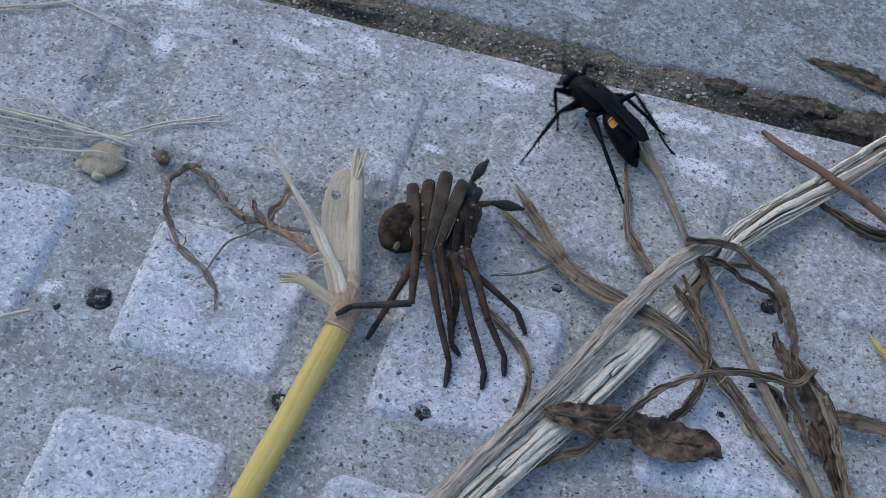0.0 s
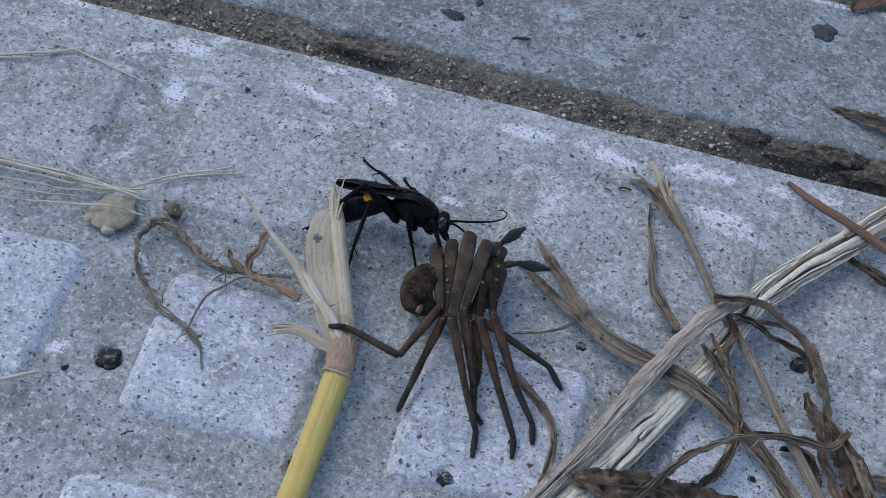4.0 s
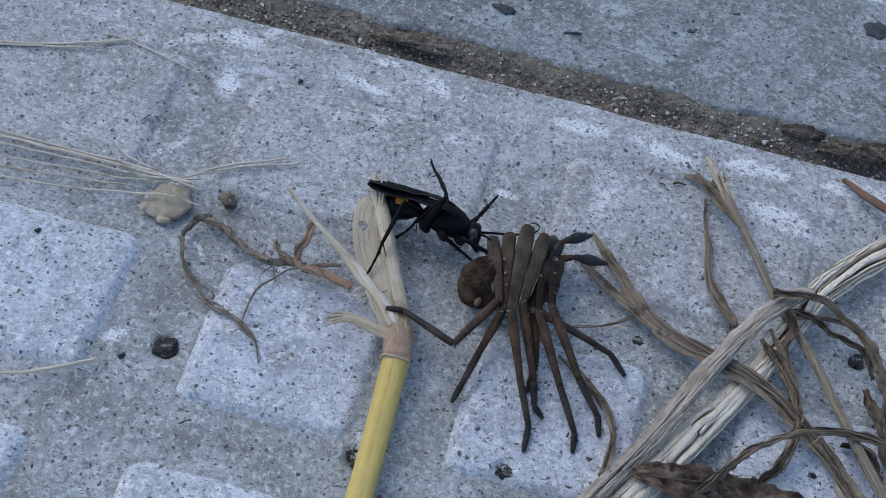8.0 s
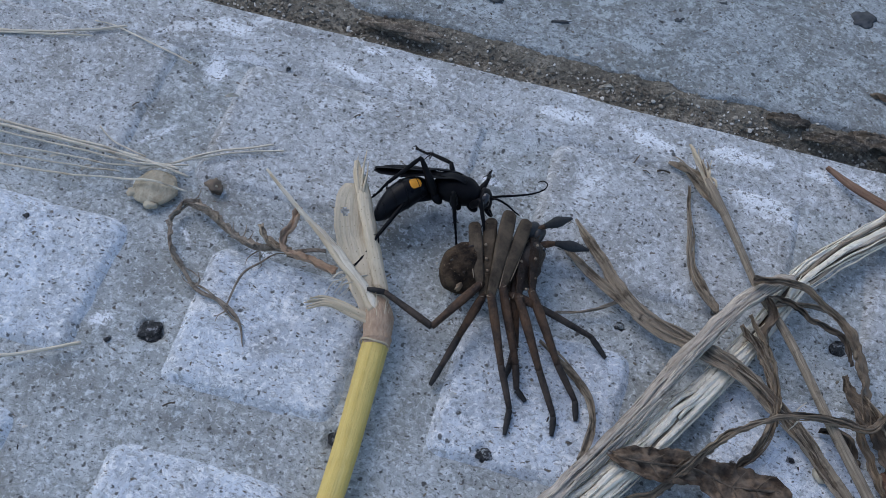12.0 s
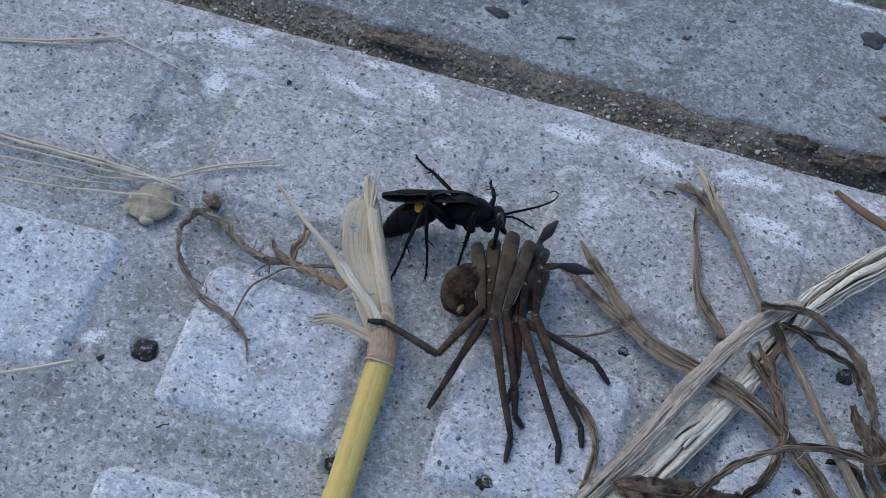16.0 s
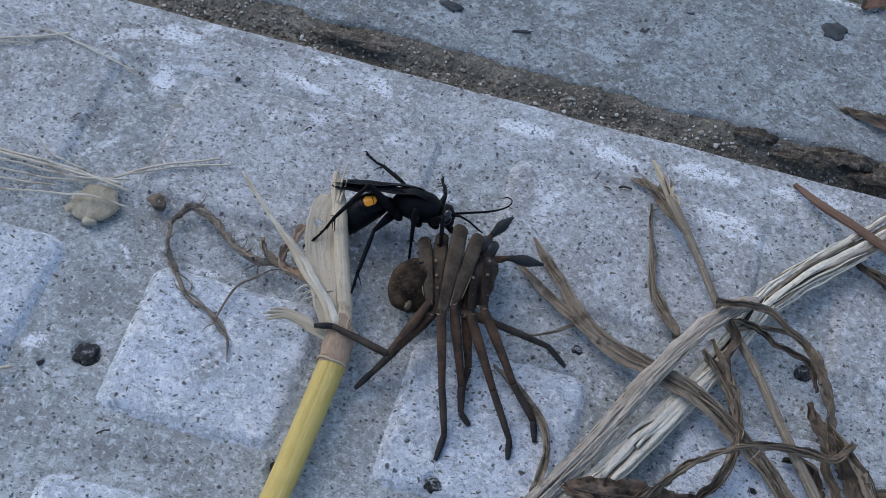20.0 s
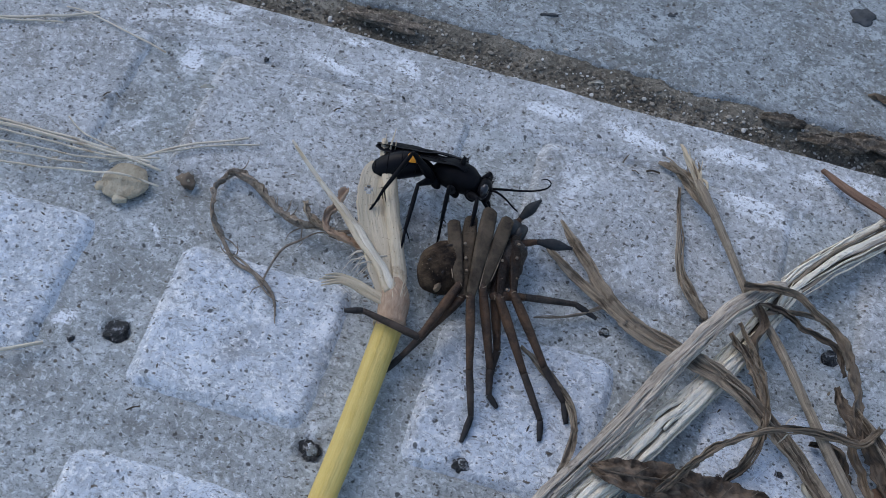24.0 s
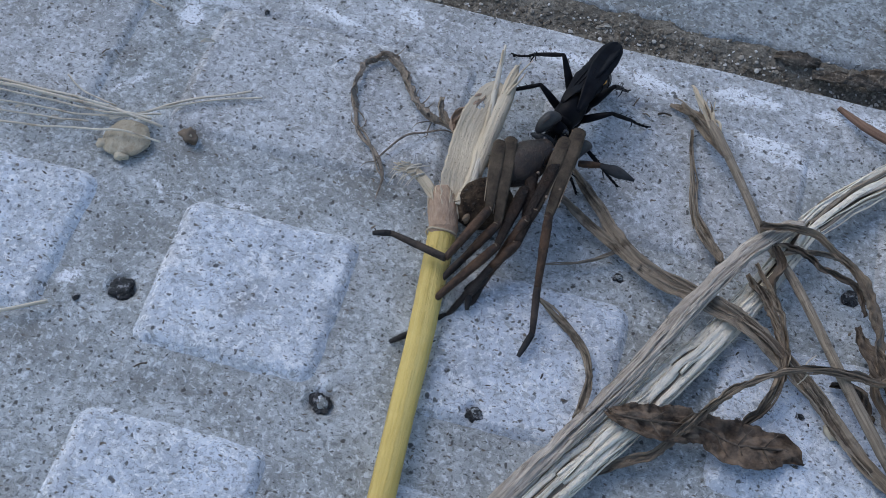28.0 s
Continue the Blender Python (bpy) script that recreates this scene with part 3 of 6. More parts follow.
def stud(x0, y0, x1, y1, shear=0.0, high=1.55, mat=None):
    """One raised pad of the slab: rounded in plan, sloped sides, uneven top."""
    nx, ny = int((x1 - x0) / 0.72), int((y1 - y0) / 0.72)
    bm = bmesh.new()
    rows = []
    cx, cy, hx, hy = (x0 + x1) / 2, (y0 + y1) / 2, (x1 - x0) / 2, (y1 - y0) / 2
    for j in range(ny + 1):
        row = []
        for i in range(nx + 1):
            u, v = 2 * i / nx - 1, 2 * j / ny - 1
            x, y = cx + u * hx, cy + v * hy
            dx, dy = hx - abs(x - cx), hy - abs(y - cy)
            c = 3.0
            d = c - math.hypot(c - min(dx, c), c - min(dy, c)) if dx < c and dy < c else min(dx, dy)
            d += 0.30 * noise.noise(Vector((x * 0.22, y * 0.22, 3)))
            z = -1.15 + high * ease(-0.1, 2.0, d) + relief(x, y) * ease(0.0, 2.5, d)
            row.append(bm.verts.new(((x + shear * (y - cy)) * MM, y * MM, z * MM)))
        rows.append(row)
    for ra, rb in zip(rows, rows[1:]):
        for k in range(nx):
            bm.faces.new((ra[k], ra[k + 1], rb[k + 1], rb[k]))
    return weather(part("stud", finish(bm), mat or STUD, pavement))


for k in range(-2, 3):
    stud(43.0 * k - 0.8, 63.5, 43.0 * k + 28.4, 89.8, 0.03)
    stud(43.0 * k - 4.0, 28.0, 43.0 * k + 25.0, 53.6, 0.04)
for x in (-109.8, -51.6, 6.6, 64.8):
    stud(x, 100.2, x + 46.5, 128.6, 0.05, 1.28, RIM)


# ---- the green-yellow stem with its husk and roots; its origin lies under the node ----
NODE_AT = (-12.6, 79.6)


def stem_pts(*pts):
    return [(x - NODE_AT[0], y - NODE_AT[1], *rest) for x, y, *rest in pts]


stem = thing("yellow_stalk", "yellow dry grass stalk with split husk and curled roots", "stalk", at=(*NODE_AT, 0))
bm = tube(bmesh.new(), stem_pts((-12.5, 78.6, 2.6, 2.1), (-12.3, 70, 2.5, 2.05), (-12.0, 60, 2.4, 2.0), (-12.0, 50, 2.4, 1.95), (-12, 38, 2.3, 1.9), (-12, 14, 2.3, 1.9)),
          sides=26, flat=0.86, ridge=0.05, ridges=7, step=1.0)
part("culm", finish(bm), CULM, stem, "smooth yellow hollow stem")
bm = tube(bmesh.new(), stem_pts((-12.3, 77.4, 2.6, 2.15), (-12.4, 78.2, 2.6, 2.2), (-12.5, 78.7, 2.65, 2.4), (-12.6, 79.2, 2.7, 2.25), (-12.9, 80.6, 2.8, 2.35), (-13.2, 82.0, 3.0, 2.45), (-13.7, 83.6, 3.3, 2.1), (-14.4, 85.4, 3.6, 1.4)),
          sides=28, flat=0.9, ridge=0.06, ridges=10, step=0.3)
node = part("node", finish(bm), NODE, stem, "swollen reddish-brown node")
ring = [(math.cos(a) * 2.3, -1.9 + 0.12 * math.sin(3 * a), 2.62 + math.sin(a) * 2.02, 0.16) for a in np.linspace(0, 2 * math.pi, 25)]
part("node_ring", finish(tube(bmesh.new(), ring, sides=7, caps=False, wobble=0.08)), HUSK, node, "pale ring below the node")
rg = random.Random(23)
bm = bmesh.new()
for k in range(20):
    a = rg.uniform(0.1, 3.0)
    y0 = rg.uniform(80.8, 82.6)
    x0, z0 = -12.7 - 0.22 * (y0 - 79) + math.cos(a) * 2.35, 2.75 + math.sin(a) * 2.1
    y1 = y0 + rg.uniform(1.4, 3.6)
    tube(bm, stem_pts((x0, y0, z0, 0.12), (x0 - 0.25, (y0 + y1) / 2, z0 + rg.uniform(0.1, 0.4), 0.11), (x0 - 0.5 + rg.uniform(-0.5, 0.5), y1, z0 + rg.uniform(0.1, 0.9), 0.03)), sides=5, wobble=0.2, seed=k)
part("node_fibre", finish(bm), HUSK, node, "pale loose fibres of the node")
HOLE = Vector((-23.6 - NODE_AT[0], 98.4 - NODE_AT[1]))
bm = blade(bmesh.new(), stem_pts((-13.6, 81.8, 3.7, 1.9, 6), (-16.4, 86.4, 4.4, 2.7, 6), (-19.4, 92.0, 4.9, 3.2, 5), (-21.7, 96.6, 5.3, 3.25, 4), (-23.3, 100.2, 5.7, 2.7, 3), (-24.2, 102.4, 6.0, 1.7, 2), (-24.6, 103.6, 6.1, 0.7, 2)),
           thick=0.22, fold=0.10, ripple=0.05, seed=2.0, across=16, fray=0.07, crinkle=0.8, step=0.4)
gone = [f for f in bm.faces if (f.calc_center_median().xy / MM - HOLE).length < 0.8]
bmesh.ops.delete(bm, geom=gone, context="FACES")
husk = part("husk", finish(bm), HUSK, stem, "pale torn husk with a small hole")
bm = blade(bmesh.new(), stem_pts((-12.4, 81.4, 3.7, 1.0, 14), (-13.9, 86.0, 4.5, 1.15, 14), (-16.3, 91.3, 5.2, 1.2, 12), (-19.0, 96.7, 5.7, 1.25, 10), (-21.5, 101.9, 6.2, 1.2, 6), (-23.2, 105.0, 6.7, 0.95, 0), (-24.4, 107.6, 7.2, 0.4, 0)),
           thick=0.35, fold=-0.35, ripple=0.05, seed=3.0, across=8, fray=0.1)
part("husk_edge", finish(bm), HUSK, stem, "paler folded edge of the husk")
bm = bmesh.new()
for k, (dx, tip) in enumerate(((1.2, 106.2), (-0.4, 107.0), (0.4, 108.4))):
    tube(bm, stem_pts((-22.3 + dx * 0.6, 102.5, 6.2, 0.28), (-23.2 + dx, tip - 2, 6.9 + k * 0.15, 0.2), (-24.0 + dx * 1.4, tip + 1.5, 7.6, 0.06)), sides=6, wobble=0.4, seed=k)
part("frayed_fibre", finish(bm), HUSK, husk)
for k, (o, w) in enumerate(((0.0, 0.72), (0.85, 0.55))):
    bm = blade(bmesh.new(), stem_pts((-13.8 - o * 0.5, 82.6 + o * 0.2, 4.7, 0.9, -10), (-17.0 - o, 86.2 + o * 0.1, 5.1, w, -5), (-21.4 - o, 89.8 - o * 0.2, 5.2, w, 0), (-25.4 - o * 0.7, 93.0 - o * 0.3, 5.5, w * 0.8, 4), (-30.3, 95.9, 6.0, w * 0.62, 8), (-34.6, 98.9, 6.8, w * 0.5, 12), (-38.0 + o, 101.3 - o, 7.5, 0.18, 15)),
               thick=0.4, fold=-0.4, ripple=0.08, seed=5.0 + k, across=6)
    part("splinter", finish(bm), STRAW if k == 0 else HUSK, stem, "long pale splinter of the husk" if k == 0 else "")
rg = random.Random(29)
for k in range(12):
    x0, y0 = -18.2 - rg.uniform(0, 3.4), 84.6 + rg.uniform(0, 3.2)
    bm = tube(bmesh.new(), stem_pts((x0 + 1.5, y0 + 0.8, 4.6, 0.12), (x0, y0, 4.4 + rg.uniform(0, 0.5), 0.11), (x0 - rg.uniform(0.3, 1.6), y0 - rg.uniform(0.8, 2.6), 3.4 + rg.uniform(0, 1.2), 0.03)), sides=5, wobble=0.4, seed=k)
    part("frayed_fibre", finish(bm), STRAW, stem, "thin frayed fibre" if k == 0 else "")
bm = bmesh.new()
for k in range(5):
    o = (k - 2) * 0.27
    tube(bm, stem_pts((-13.6, 81.0 + o, 3.8, 0.38), (-16.5, 81.6 + o * 0.9, 4.0 + o * 0.2, 0.36), (-19.9, 82.2 + o, 4.1 + o * 0.3, 0.32), (-22.5, 82.0 + o * 1.2, 4.3, 0.28), (-24.9 + abs(o), 80.6 + o * 1.6, 5.0, 0.1)), sides=7, wobble=0.25, seed=k + 3)
part("curled_fibre", finish(bm), HUSK, stem, "curled tuft of pale fibres")
bm = bmesh.new()
tube(bm, stem_pts((-24.5, 90.8, 4, 0.3), (-29.8, 89.7, 3, 0.32), (-35.3, 88.8, 2, 0.28), (-39.4, 89.6, 1.8, 0.32), (-44.3, 92.2, 1.4, 0.3), (-49.9, 94.0, 1.2, 0.22)), sides=10, ridge=0.6, wobble=0.5, seed=1)
tube(bm, stem_pts((-36.0, 88.8, 2.2, 0.22), (-41, 90.4, 2.2, 0.25), (-45.5, 93.2, 1.6, 0.29), (-47.6, 93.2, 1.2, 0.22)), sides=8, ridge=0.3, wobble=0.5, seed=2)
blade(bm, stem_pts((-30.5, 89.8, 3.0, 0.35, 10), (-35.3, 89.0, 2.4, 0.5, 40), (-39.4, 89.8, 2.2, 0.55, 70), (-43.0, 91.8, 2.0, 0.55, 30), (-46.6, 93.6, 1.6, 0.7, 60), (-49.9, 94.0, 1.4, 0.4, 20), (-51.2, 90.8, 1.2, 0.32, 50), (-50.0, 86.4, 1.1, 0.3, 20), (-46.6, 82.4, 1.1, 0.25, 50)),
      thick=0.15, fold=0.6, ripple=0.5, seed=15, crinkle=1.8, fray=0.3)
part("root", finish(bm), ROOT, stem, "curled brown root")
bm = bmesh.new()
tube(bm, stem_pts((-49.7, 94.2, 1.2, 0.22), (-51.3, 90.2, 1.0, 0.23), (-49.3, 85.0, 1.0, 0.26), (-42.8, 79.4, 1.1, 0.30), (-36.3, 77.2, 1.1, 0.30), (-33.2, 74.6, 0.9, 0.18), (-31.6, 72.2, 0.6, 0.07)), sides=8, ridge=0.3, wobble=0.6, seed=4)
tube(bm, stem_pts((-44, 80.2, 1.2, 0.14), (-40, 78.9, 1.5, 0.18), (-35.6, 76.2, 1.2, 0.17), (-33.0, 75.2, 1.5, 0.07)), sides=7, ridge=0.3, wobble=0.4, seed=6)
part("root", finish(bm), ROOT, stem, "thin wiry dark root")
bm = tube(bmesh.new(), stem_pts((-37.0, 77.3, 1.1, 0.14), (-36.6, 82.2, 1.2, 0.17), (-35.3, 85.8, 1.3, 0.17), (-32.5, 88.9, 1.6, 0.12), (-29.5, 89.6, 2.0, 0.07)), sides=7, ridge=0.3, wobble=0.4, seed=8)
part("root", finish(bm), ROOT, stem)
rg = random.Random(17)
KNOT = ((-49.9, 94.0), (-51.3, 90.2), (-49.3, 85.0), (-46, 82), (-42.8, 79.4), (-39, 78), (-36.3, 77.2), (-44.3, 92.2), (-39.4, 89.6), (-35.3, 88.8), (-31, 89.4), (-36.6, 82.2))
for k in range(12):
    x, y = KNOT[rg.randrange(len(KNOT))]
    a = rg.uniform(0, 6.28)
    pts = []
    for j in range(4):
        pts.append((x, y, max(0.4, 1.1 + rg.uniform(-0.3, 0.7)), (0.13, 0.12, 0.09, 0.04)[j]))
        a += rg.uniform(-0.7, 0.7)
        x, y = x + math.cos(a) * rg.uniform(0.8, 1.6), y + math.sin(a) * rg.uniform(0.8, 1.6)
    part("rootlet", finish(tube(bmesh.new(), stem_pts(*pts), sides=5, wobble=0.3, seed=k)), ROOT, stem)
bm = blade(bmesh.new(), stem_pts((-21.8, 87.6, 3.8, 0.8, 0), (-26.5, 88.6, 3.6, 0.8, 20), (-31.0, 89.0, 4.0, 0.7, 40), (-32.0, 91.4, 4.8, 0.7, 20), (-30.9, 93.4, 5.3, 0.65, -20), (-30.6, 96.2, 5.8, 0.4, -30)), fold=0.6, ripple=0.45, crinkle=1.6, seed=12)
part("root", finish(bm), NODE, stem, "papery twisted root sheath")
bm = blade(bmesh.new(), stem_pts((-30.0, 89.2, 3.6, 0.5, 10), (-33.2, 89.6, 3.5, 0.7, 20), (-35.4, 91.0, 3.6, 0.55, 40), (-36.0, 92.5, 3.9, 0.2, 40)), fold=0.6, ripple=0.45, seed=14, crinkle=1.6)
part("root", finish(bm), TAN, stem)


# ---- bleached stalk and the dry blades lying over it ----
stalk = thing("bleached_stalk", "thick bleached fibrous stalk lying across the slab", "stalk", at=(44, 94, 0))
OFF = (44, 94)


def rel(o, *pts):
    return [(x - o[0], y - o[1], *rest) for x, y, *rest in pts]


bm = bmesh.new()
STALK = ((11.4, 43.4, 2.1, 2.5), (16.8, 50.7, 2.1, 2.45), (22.0, 58.3, 2.1, 2.4), (26.5, 64.6, 2.1, 2.3), (31.2, 71.4, 2.1, 2.2), (35.9, 79.1, 2.0, 2.1), (41.3, 87.2, 1.9, 1.95), (47.6, 98.2, 2.2, 1.7),
         (53.3, 109.5, 2.8, 1.9), (59.5, 117.0, 2.8, 2.0), (67.4, 124.6, 2.8, 2.2), (79.1, 137.2, 3.0, 2.3), (92, 150, 3.2, 2.3))
tube(bm, rel(OFF, *[(x, y, z, r * (0.84 if y < 95 else 0.5)) for x, y, z, r in STALK]), sides=40, flat=0.74, ridge=0.3, ridges=20, step=0.5)
part("core", finish(bm), TAN, stalk, "dark core of the stalk")
rng = random.Random(3)


def across_stalk(i, a, lift):
    """A point on the stalk's skin at row i, angle a (0 at one side, pi at the other)."""
    x, y, z, r = STALK[i]
    (xa, ya), (xb, yb) = STALK[max(0, i - 1)][:2], STALK[min(len(STALK) - 1, i + 1)][:2]
    l = math.hypot(xb - xa, yb - ya)
    return x + (yb - ya) / l * math.cos(a) * r * lift, y - (xb - xa) / l * math.cos(a) * r * lift, z + math.sin(a) * r * 0.76 * lift


for k in range(9):
    a0 = 0.08 + (math.pi - 0.16) * k / 8
    i = 0
    while i < len(STALK) - 1:
        n = rng.choice((2, 3, 4, 5))
        end = min(len(STALK) - 1, i + n)
        a, pts = a0 + rng.uniform(-0.12, 0.12), []
        for j in range(i, end + 1):
            a += rng.uniform(-0.06, 0.06)
            x, y, z = across_stalk(j, a, rng.uniform(0.84, 1.0))
            pts.append((x, y, z, rng.uniform(0.42, 0.64) * (0.5 if j in (i, end) else 1.0) * (1.0 if y < 97 else 0.8)))
        if rng.random() < 0.9:
            part("strand", finish(tube(bmesh.new(), rel(OFF, *pts), sides=9, flat=0.75, ridge=0.5, ridges=6, wobble=0.34, seed=k + i * 0.7, step=0.5, square=0.8)), WHITE if STALK[i][1] < 95 else (GREY, WHITE, TAN)[k % 3], stalk)
        i = end if rng.random() < 0.75 else end + (end < len(STALK) - 2)
for k in range(26):
    a, i0, pts = rng.uniform(0.1, 3.0), rng.choice((0, 1, 2, 3, 4, 6, 7, 8)), []
    for i in range(i0, min(i0 + 3, len(STALK))):
        a += rng.uniform(-0.25, 0.25)
        x, y, z = across_stalk(i, a, 1.08 + rng.uniform(0, 0.2))
        pts.append((x, y, max(0.4, z), 0.16 if i == i0 + 1 else 0.07))
    part("loose_fibre", finish(tube(bmesh.new(), rel(OFF, *pts), sides=6, wobble=0.3, seed=k)), WHITE, stalk)

sheath = thing("grey_sheath", "grey weathered leaf sheath lying along the bleached stalk", "sheath", at=(30, 76, 0))
bm = tube(bmesh.new(), rel((30, 76), (9.8, 44.8, 3.6, 1.1), (14.6, 53.1, 3.8, 1.25), (21.8, 64.4, 4.0, 1.1), (28.7, 75.7, 4.4, 1.1), (35.4, 88.2, 5.3, 1.25), (41.7, 98.4, 5.4, 1.2), (48.0, 105.9, 5.8, 1.05), (51.2, 107.6, 6.2, 0.6)),
          sides=30, flat=0.6, ridge=0.42, ridges=11, wobble=0.4, seed=4.2, step=0.6)
part("sheath_blade", finish(bm), GREY, sheath)
rng = random.Random(5)
SHEATH = ((10.0, 44.6, 3.2), (14.8, 52.9, 3.5), (22.0, 64.2, 3.8), (28.9, 75.5, 4.3), (35.8, 88.2, 5.2), (41.9, 98.2, 5.4), (48.2, 105.8, 5.8))
for k in range(12):
    a, i0, pts = rng.uniform(-1.3, 1.3), rng.randrange(0, 4), []
    for i in range(i0, min(i0 + 4, len(SHEATH))):
        x, y, z = SHEATH[i]
        a += rng.uniform(-0.2, 0.2)
        pts.append((x + math.sin(a) * 1.0, y - math.sin(a) * 0.6, z + math.cos(a) * 0.95 + rng.uniform(0, 0.2), 0.26 if 0 < i - i0 < 3 else 0.08))
    part("strand", finish(tube(bmesh.new(), rel((30, 76), *pts), sides=6, ridge=0.2, wobble=0.35, seed=k)), GREY, sheath)
bm = blade(bmesh.new(), rel((30, 76), (44.2, 104.4, 7.2, 0.7, 0), (48.4, 105.4, 8.0, 0.6, 30), (52.4, 105.4, 7.6, 0.62, 40), (56.3, 103.7, 6.6, 0.6, 30), (60.0, 101.8, 5.6, 0.7, 10), (62.8, 98.1, 4.6, 0.9, -20), (64.7, 93.8, 3.6, 1.0, -30), (65.2, 89.6, 3.0, 0.7, -10), (66.6, 86.0, 2.6, 0.3, 0)),
           crinkle=1.25, fold=0.8, ripple=0.5, seed=23, fray=0.25)
part("curled_tip", finish(bm), DUN, sheath, "dark curled tip of the sheath")
bm = blade(bmesh.new(), rel((30, 76), (46.0, 103.2, 5.6, 0.3, 0), (51.0, 103.4, 5.4, 0.5, 30), (55.4, 101.6, 4.6, 0.5, 40), (60.6, 100.0, 4.0, 0.45, 10), (63.0, 96.0, 3.2, 0.2, 0)), crinkle=1.8, fold=0.8, ripple=0.5, seed=24, fray=0.3)
part("curled_tip", finish(bm), BROWN, sheath)


def dry_blade(name, label, mat, pts, at, more=(), group="dry blades", category="blade", **kw):
    ob = thing(name, label, category, group, at=(*at, 0))
    part("leaf_blade", finish(blade(bmesh.new(), rel(at, *pts), **kw)), mat, ob)
    rg = random.Random(int(kw.get("seed", 1)))
    for k in range(0 if category == "leaf" else 7 if len(pts) > 5 else 2):
        i0 = rg.randrange(0, max(1, len(pts) - 4))
        side = rg.uniform(-0.9, 0.9)
        run = []
        for j, (x, y, z, w, _) in enumerate(pts[i0:i0 + 5]):
            (xa, ya), (xb, yb) = pts[max(0, i0 + j - 1)][:2], pts[min(len(pts) - 1, i0 + j + 1)][:2]
            l = math.hypot(xb - xa, yb - ya) or 1.0
            side += rg.uniform(-0.25, 0.25)
            run.append((x + (yb - ya) / l * w * side, y - (xb - xa) / l * w * side, z + 0.18 + rg.uniform(0, 0.3), 0.16 if 0 < j < 4 else 0.06))
        part("fibre", finish(tube(bmesh.new(), rel(at, *run), sides=6, ridge=0.2, wobble=0.4, seed=k)), mat, ob)
    for k, (n, m2, p2, kw2) in enumerate(more):
        part(n, finish(blade(bmesh.new(), rel(at, *p2), **kw2)), m2, ob)
    return ob


dry_blade("dry_reed", "long tan dry grass blade passing under the sheath", TAN,
          ((14.2, 111.6, 0.9, 0.25, 0), (16.6, 108.2, 1.4, 0.8, 10), (20.4, 103.8, 1.7, 1.0, 20), (24.3, 98.9, 1.8, 1.2, 10), (29.5, 94.9, 2.0, 1.7, 0), (35.4, 92.4, 3.1, 1.8, -5), (40.0, 90.6, 4.2, 1.7, -6), (44.8, 88.6, 4.5, 1.7, -6),
           (50.0, 85.6, 3.6, 1.6, -8), (55.0, 82.4, 2.4, 1.3, 5), (59.0, 78.6, 1.9, 1.2, 10), (63.1, 74.4, 1.7, 1.3, 0), (67.7, 70.4, 1.4, 1.2, 0), (73.1, 67.0, 0.9, 0.5, 0)), (36, 92),
          more=(("side_blade", TAN, ((12.8, 106.0, 0.8, 0.3, 0), (15.6, 103.6, 1.1, 0.7, 0), (18.6, 101.4, 1.2, 0.8, 10), (22.6, 98.6, 1.6, 0.8, 10), (28.0, 95.2, 2.1, 0.6, 0)), dict(fold=0.5, ripple=0.30, seed=33)),
                ("torn_edge", BROWN, ((44.0, 89.6, 4.7, 0.7, 0), (50.2, 86.2, 3.9, 0.7, 20), (56.4, 81.6, 2.2, 0.6, 30), (60.4, 76.0, 1.8, 0.6, 20), (65.6, 71.6, 1.4, 0.3, 0)), dict(fold=0.6, ripple=0.45, seed=35, fray=0.3))),
          fold=0.3, ripple=0.33, seed=31, across=10)

thin = thing("thin_stalk", "thin tan grass stalk with frayed upper end, under the sheath", "stalk", at=(45, 107, 0))
O2 = (45, 107)
part("shaft", finish(tube(bmesh.new(), rel(O2, (34.6, 124.2, 4.2, 0.75), (36.9, 120.6, 4.6, 0.8), (41.5, 113.6, 3.8, 0.72), (46.4, 105.4, 3.2, 0.7), (50.8, 99.2, 3.9, 0.75), (54.6, 92.8, 4.4, 0.8), (60.2, 83.1, 4.5, 0.82), (65.8, 75.1, 3.9, 0.85), (70.8, 67.9, 3.0, 0.8), (76, 58, 2.0, 0.7)),
                          sides=12, ridge=0.16, ridges=8)), TAN, thin)
for k, pts in enumerate((((29.8, 128.2, 2.0, 0.2, 0), (32.0, 126.4, 3.0, 0.5, 30), (34.6, 124.2, 4.1, 0.7, 30), (36.6, 121.4, 4.7, 0.6, 10)),
                         ((30.8, 131.4, 3.8, 0.25, 0), (32.4, 128.0, 4.4, 0.7, -20), (34.0, 125.2, 4.6, 0.8, -10), (36.2, 121.6, 4.8, 0.5, 0)),
                         ((31.6, 127.0, 1.2, 0.3, 0), (33.4, 125.0, 2.2, 0.8, 30), (35.2, 122.0, 3.2, 0.7, 30), (37.8, 118.6, 3.8, 0.3, 20)),
                         ((28.2, 129.0, 0.5, 0.3, 0), (30.0, 128.2, 1.0, 0.6, 0), (31.8, 127.0, 1.6, 0.3, 0)))):
    part("frayed_end", finish(blade(bmesh.new(), rel(O2, *pts), fold=0.6, ripple=0.38, seed=40 + k, across=6)), TAN if k != 1 else HUSK, thin)
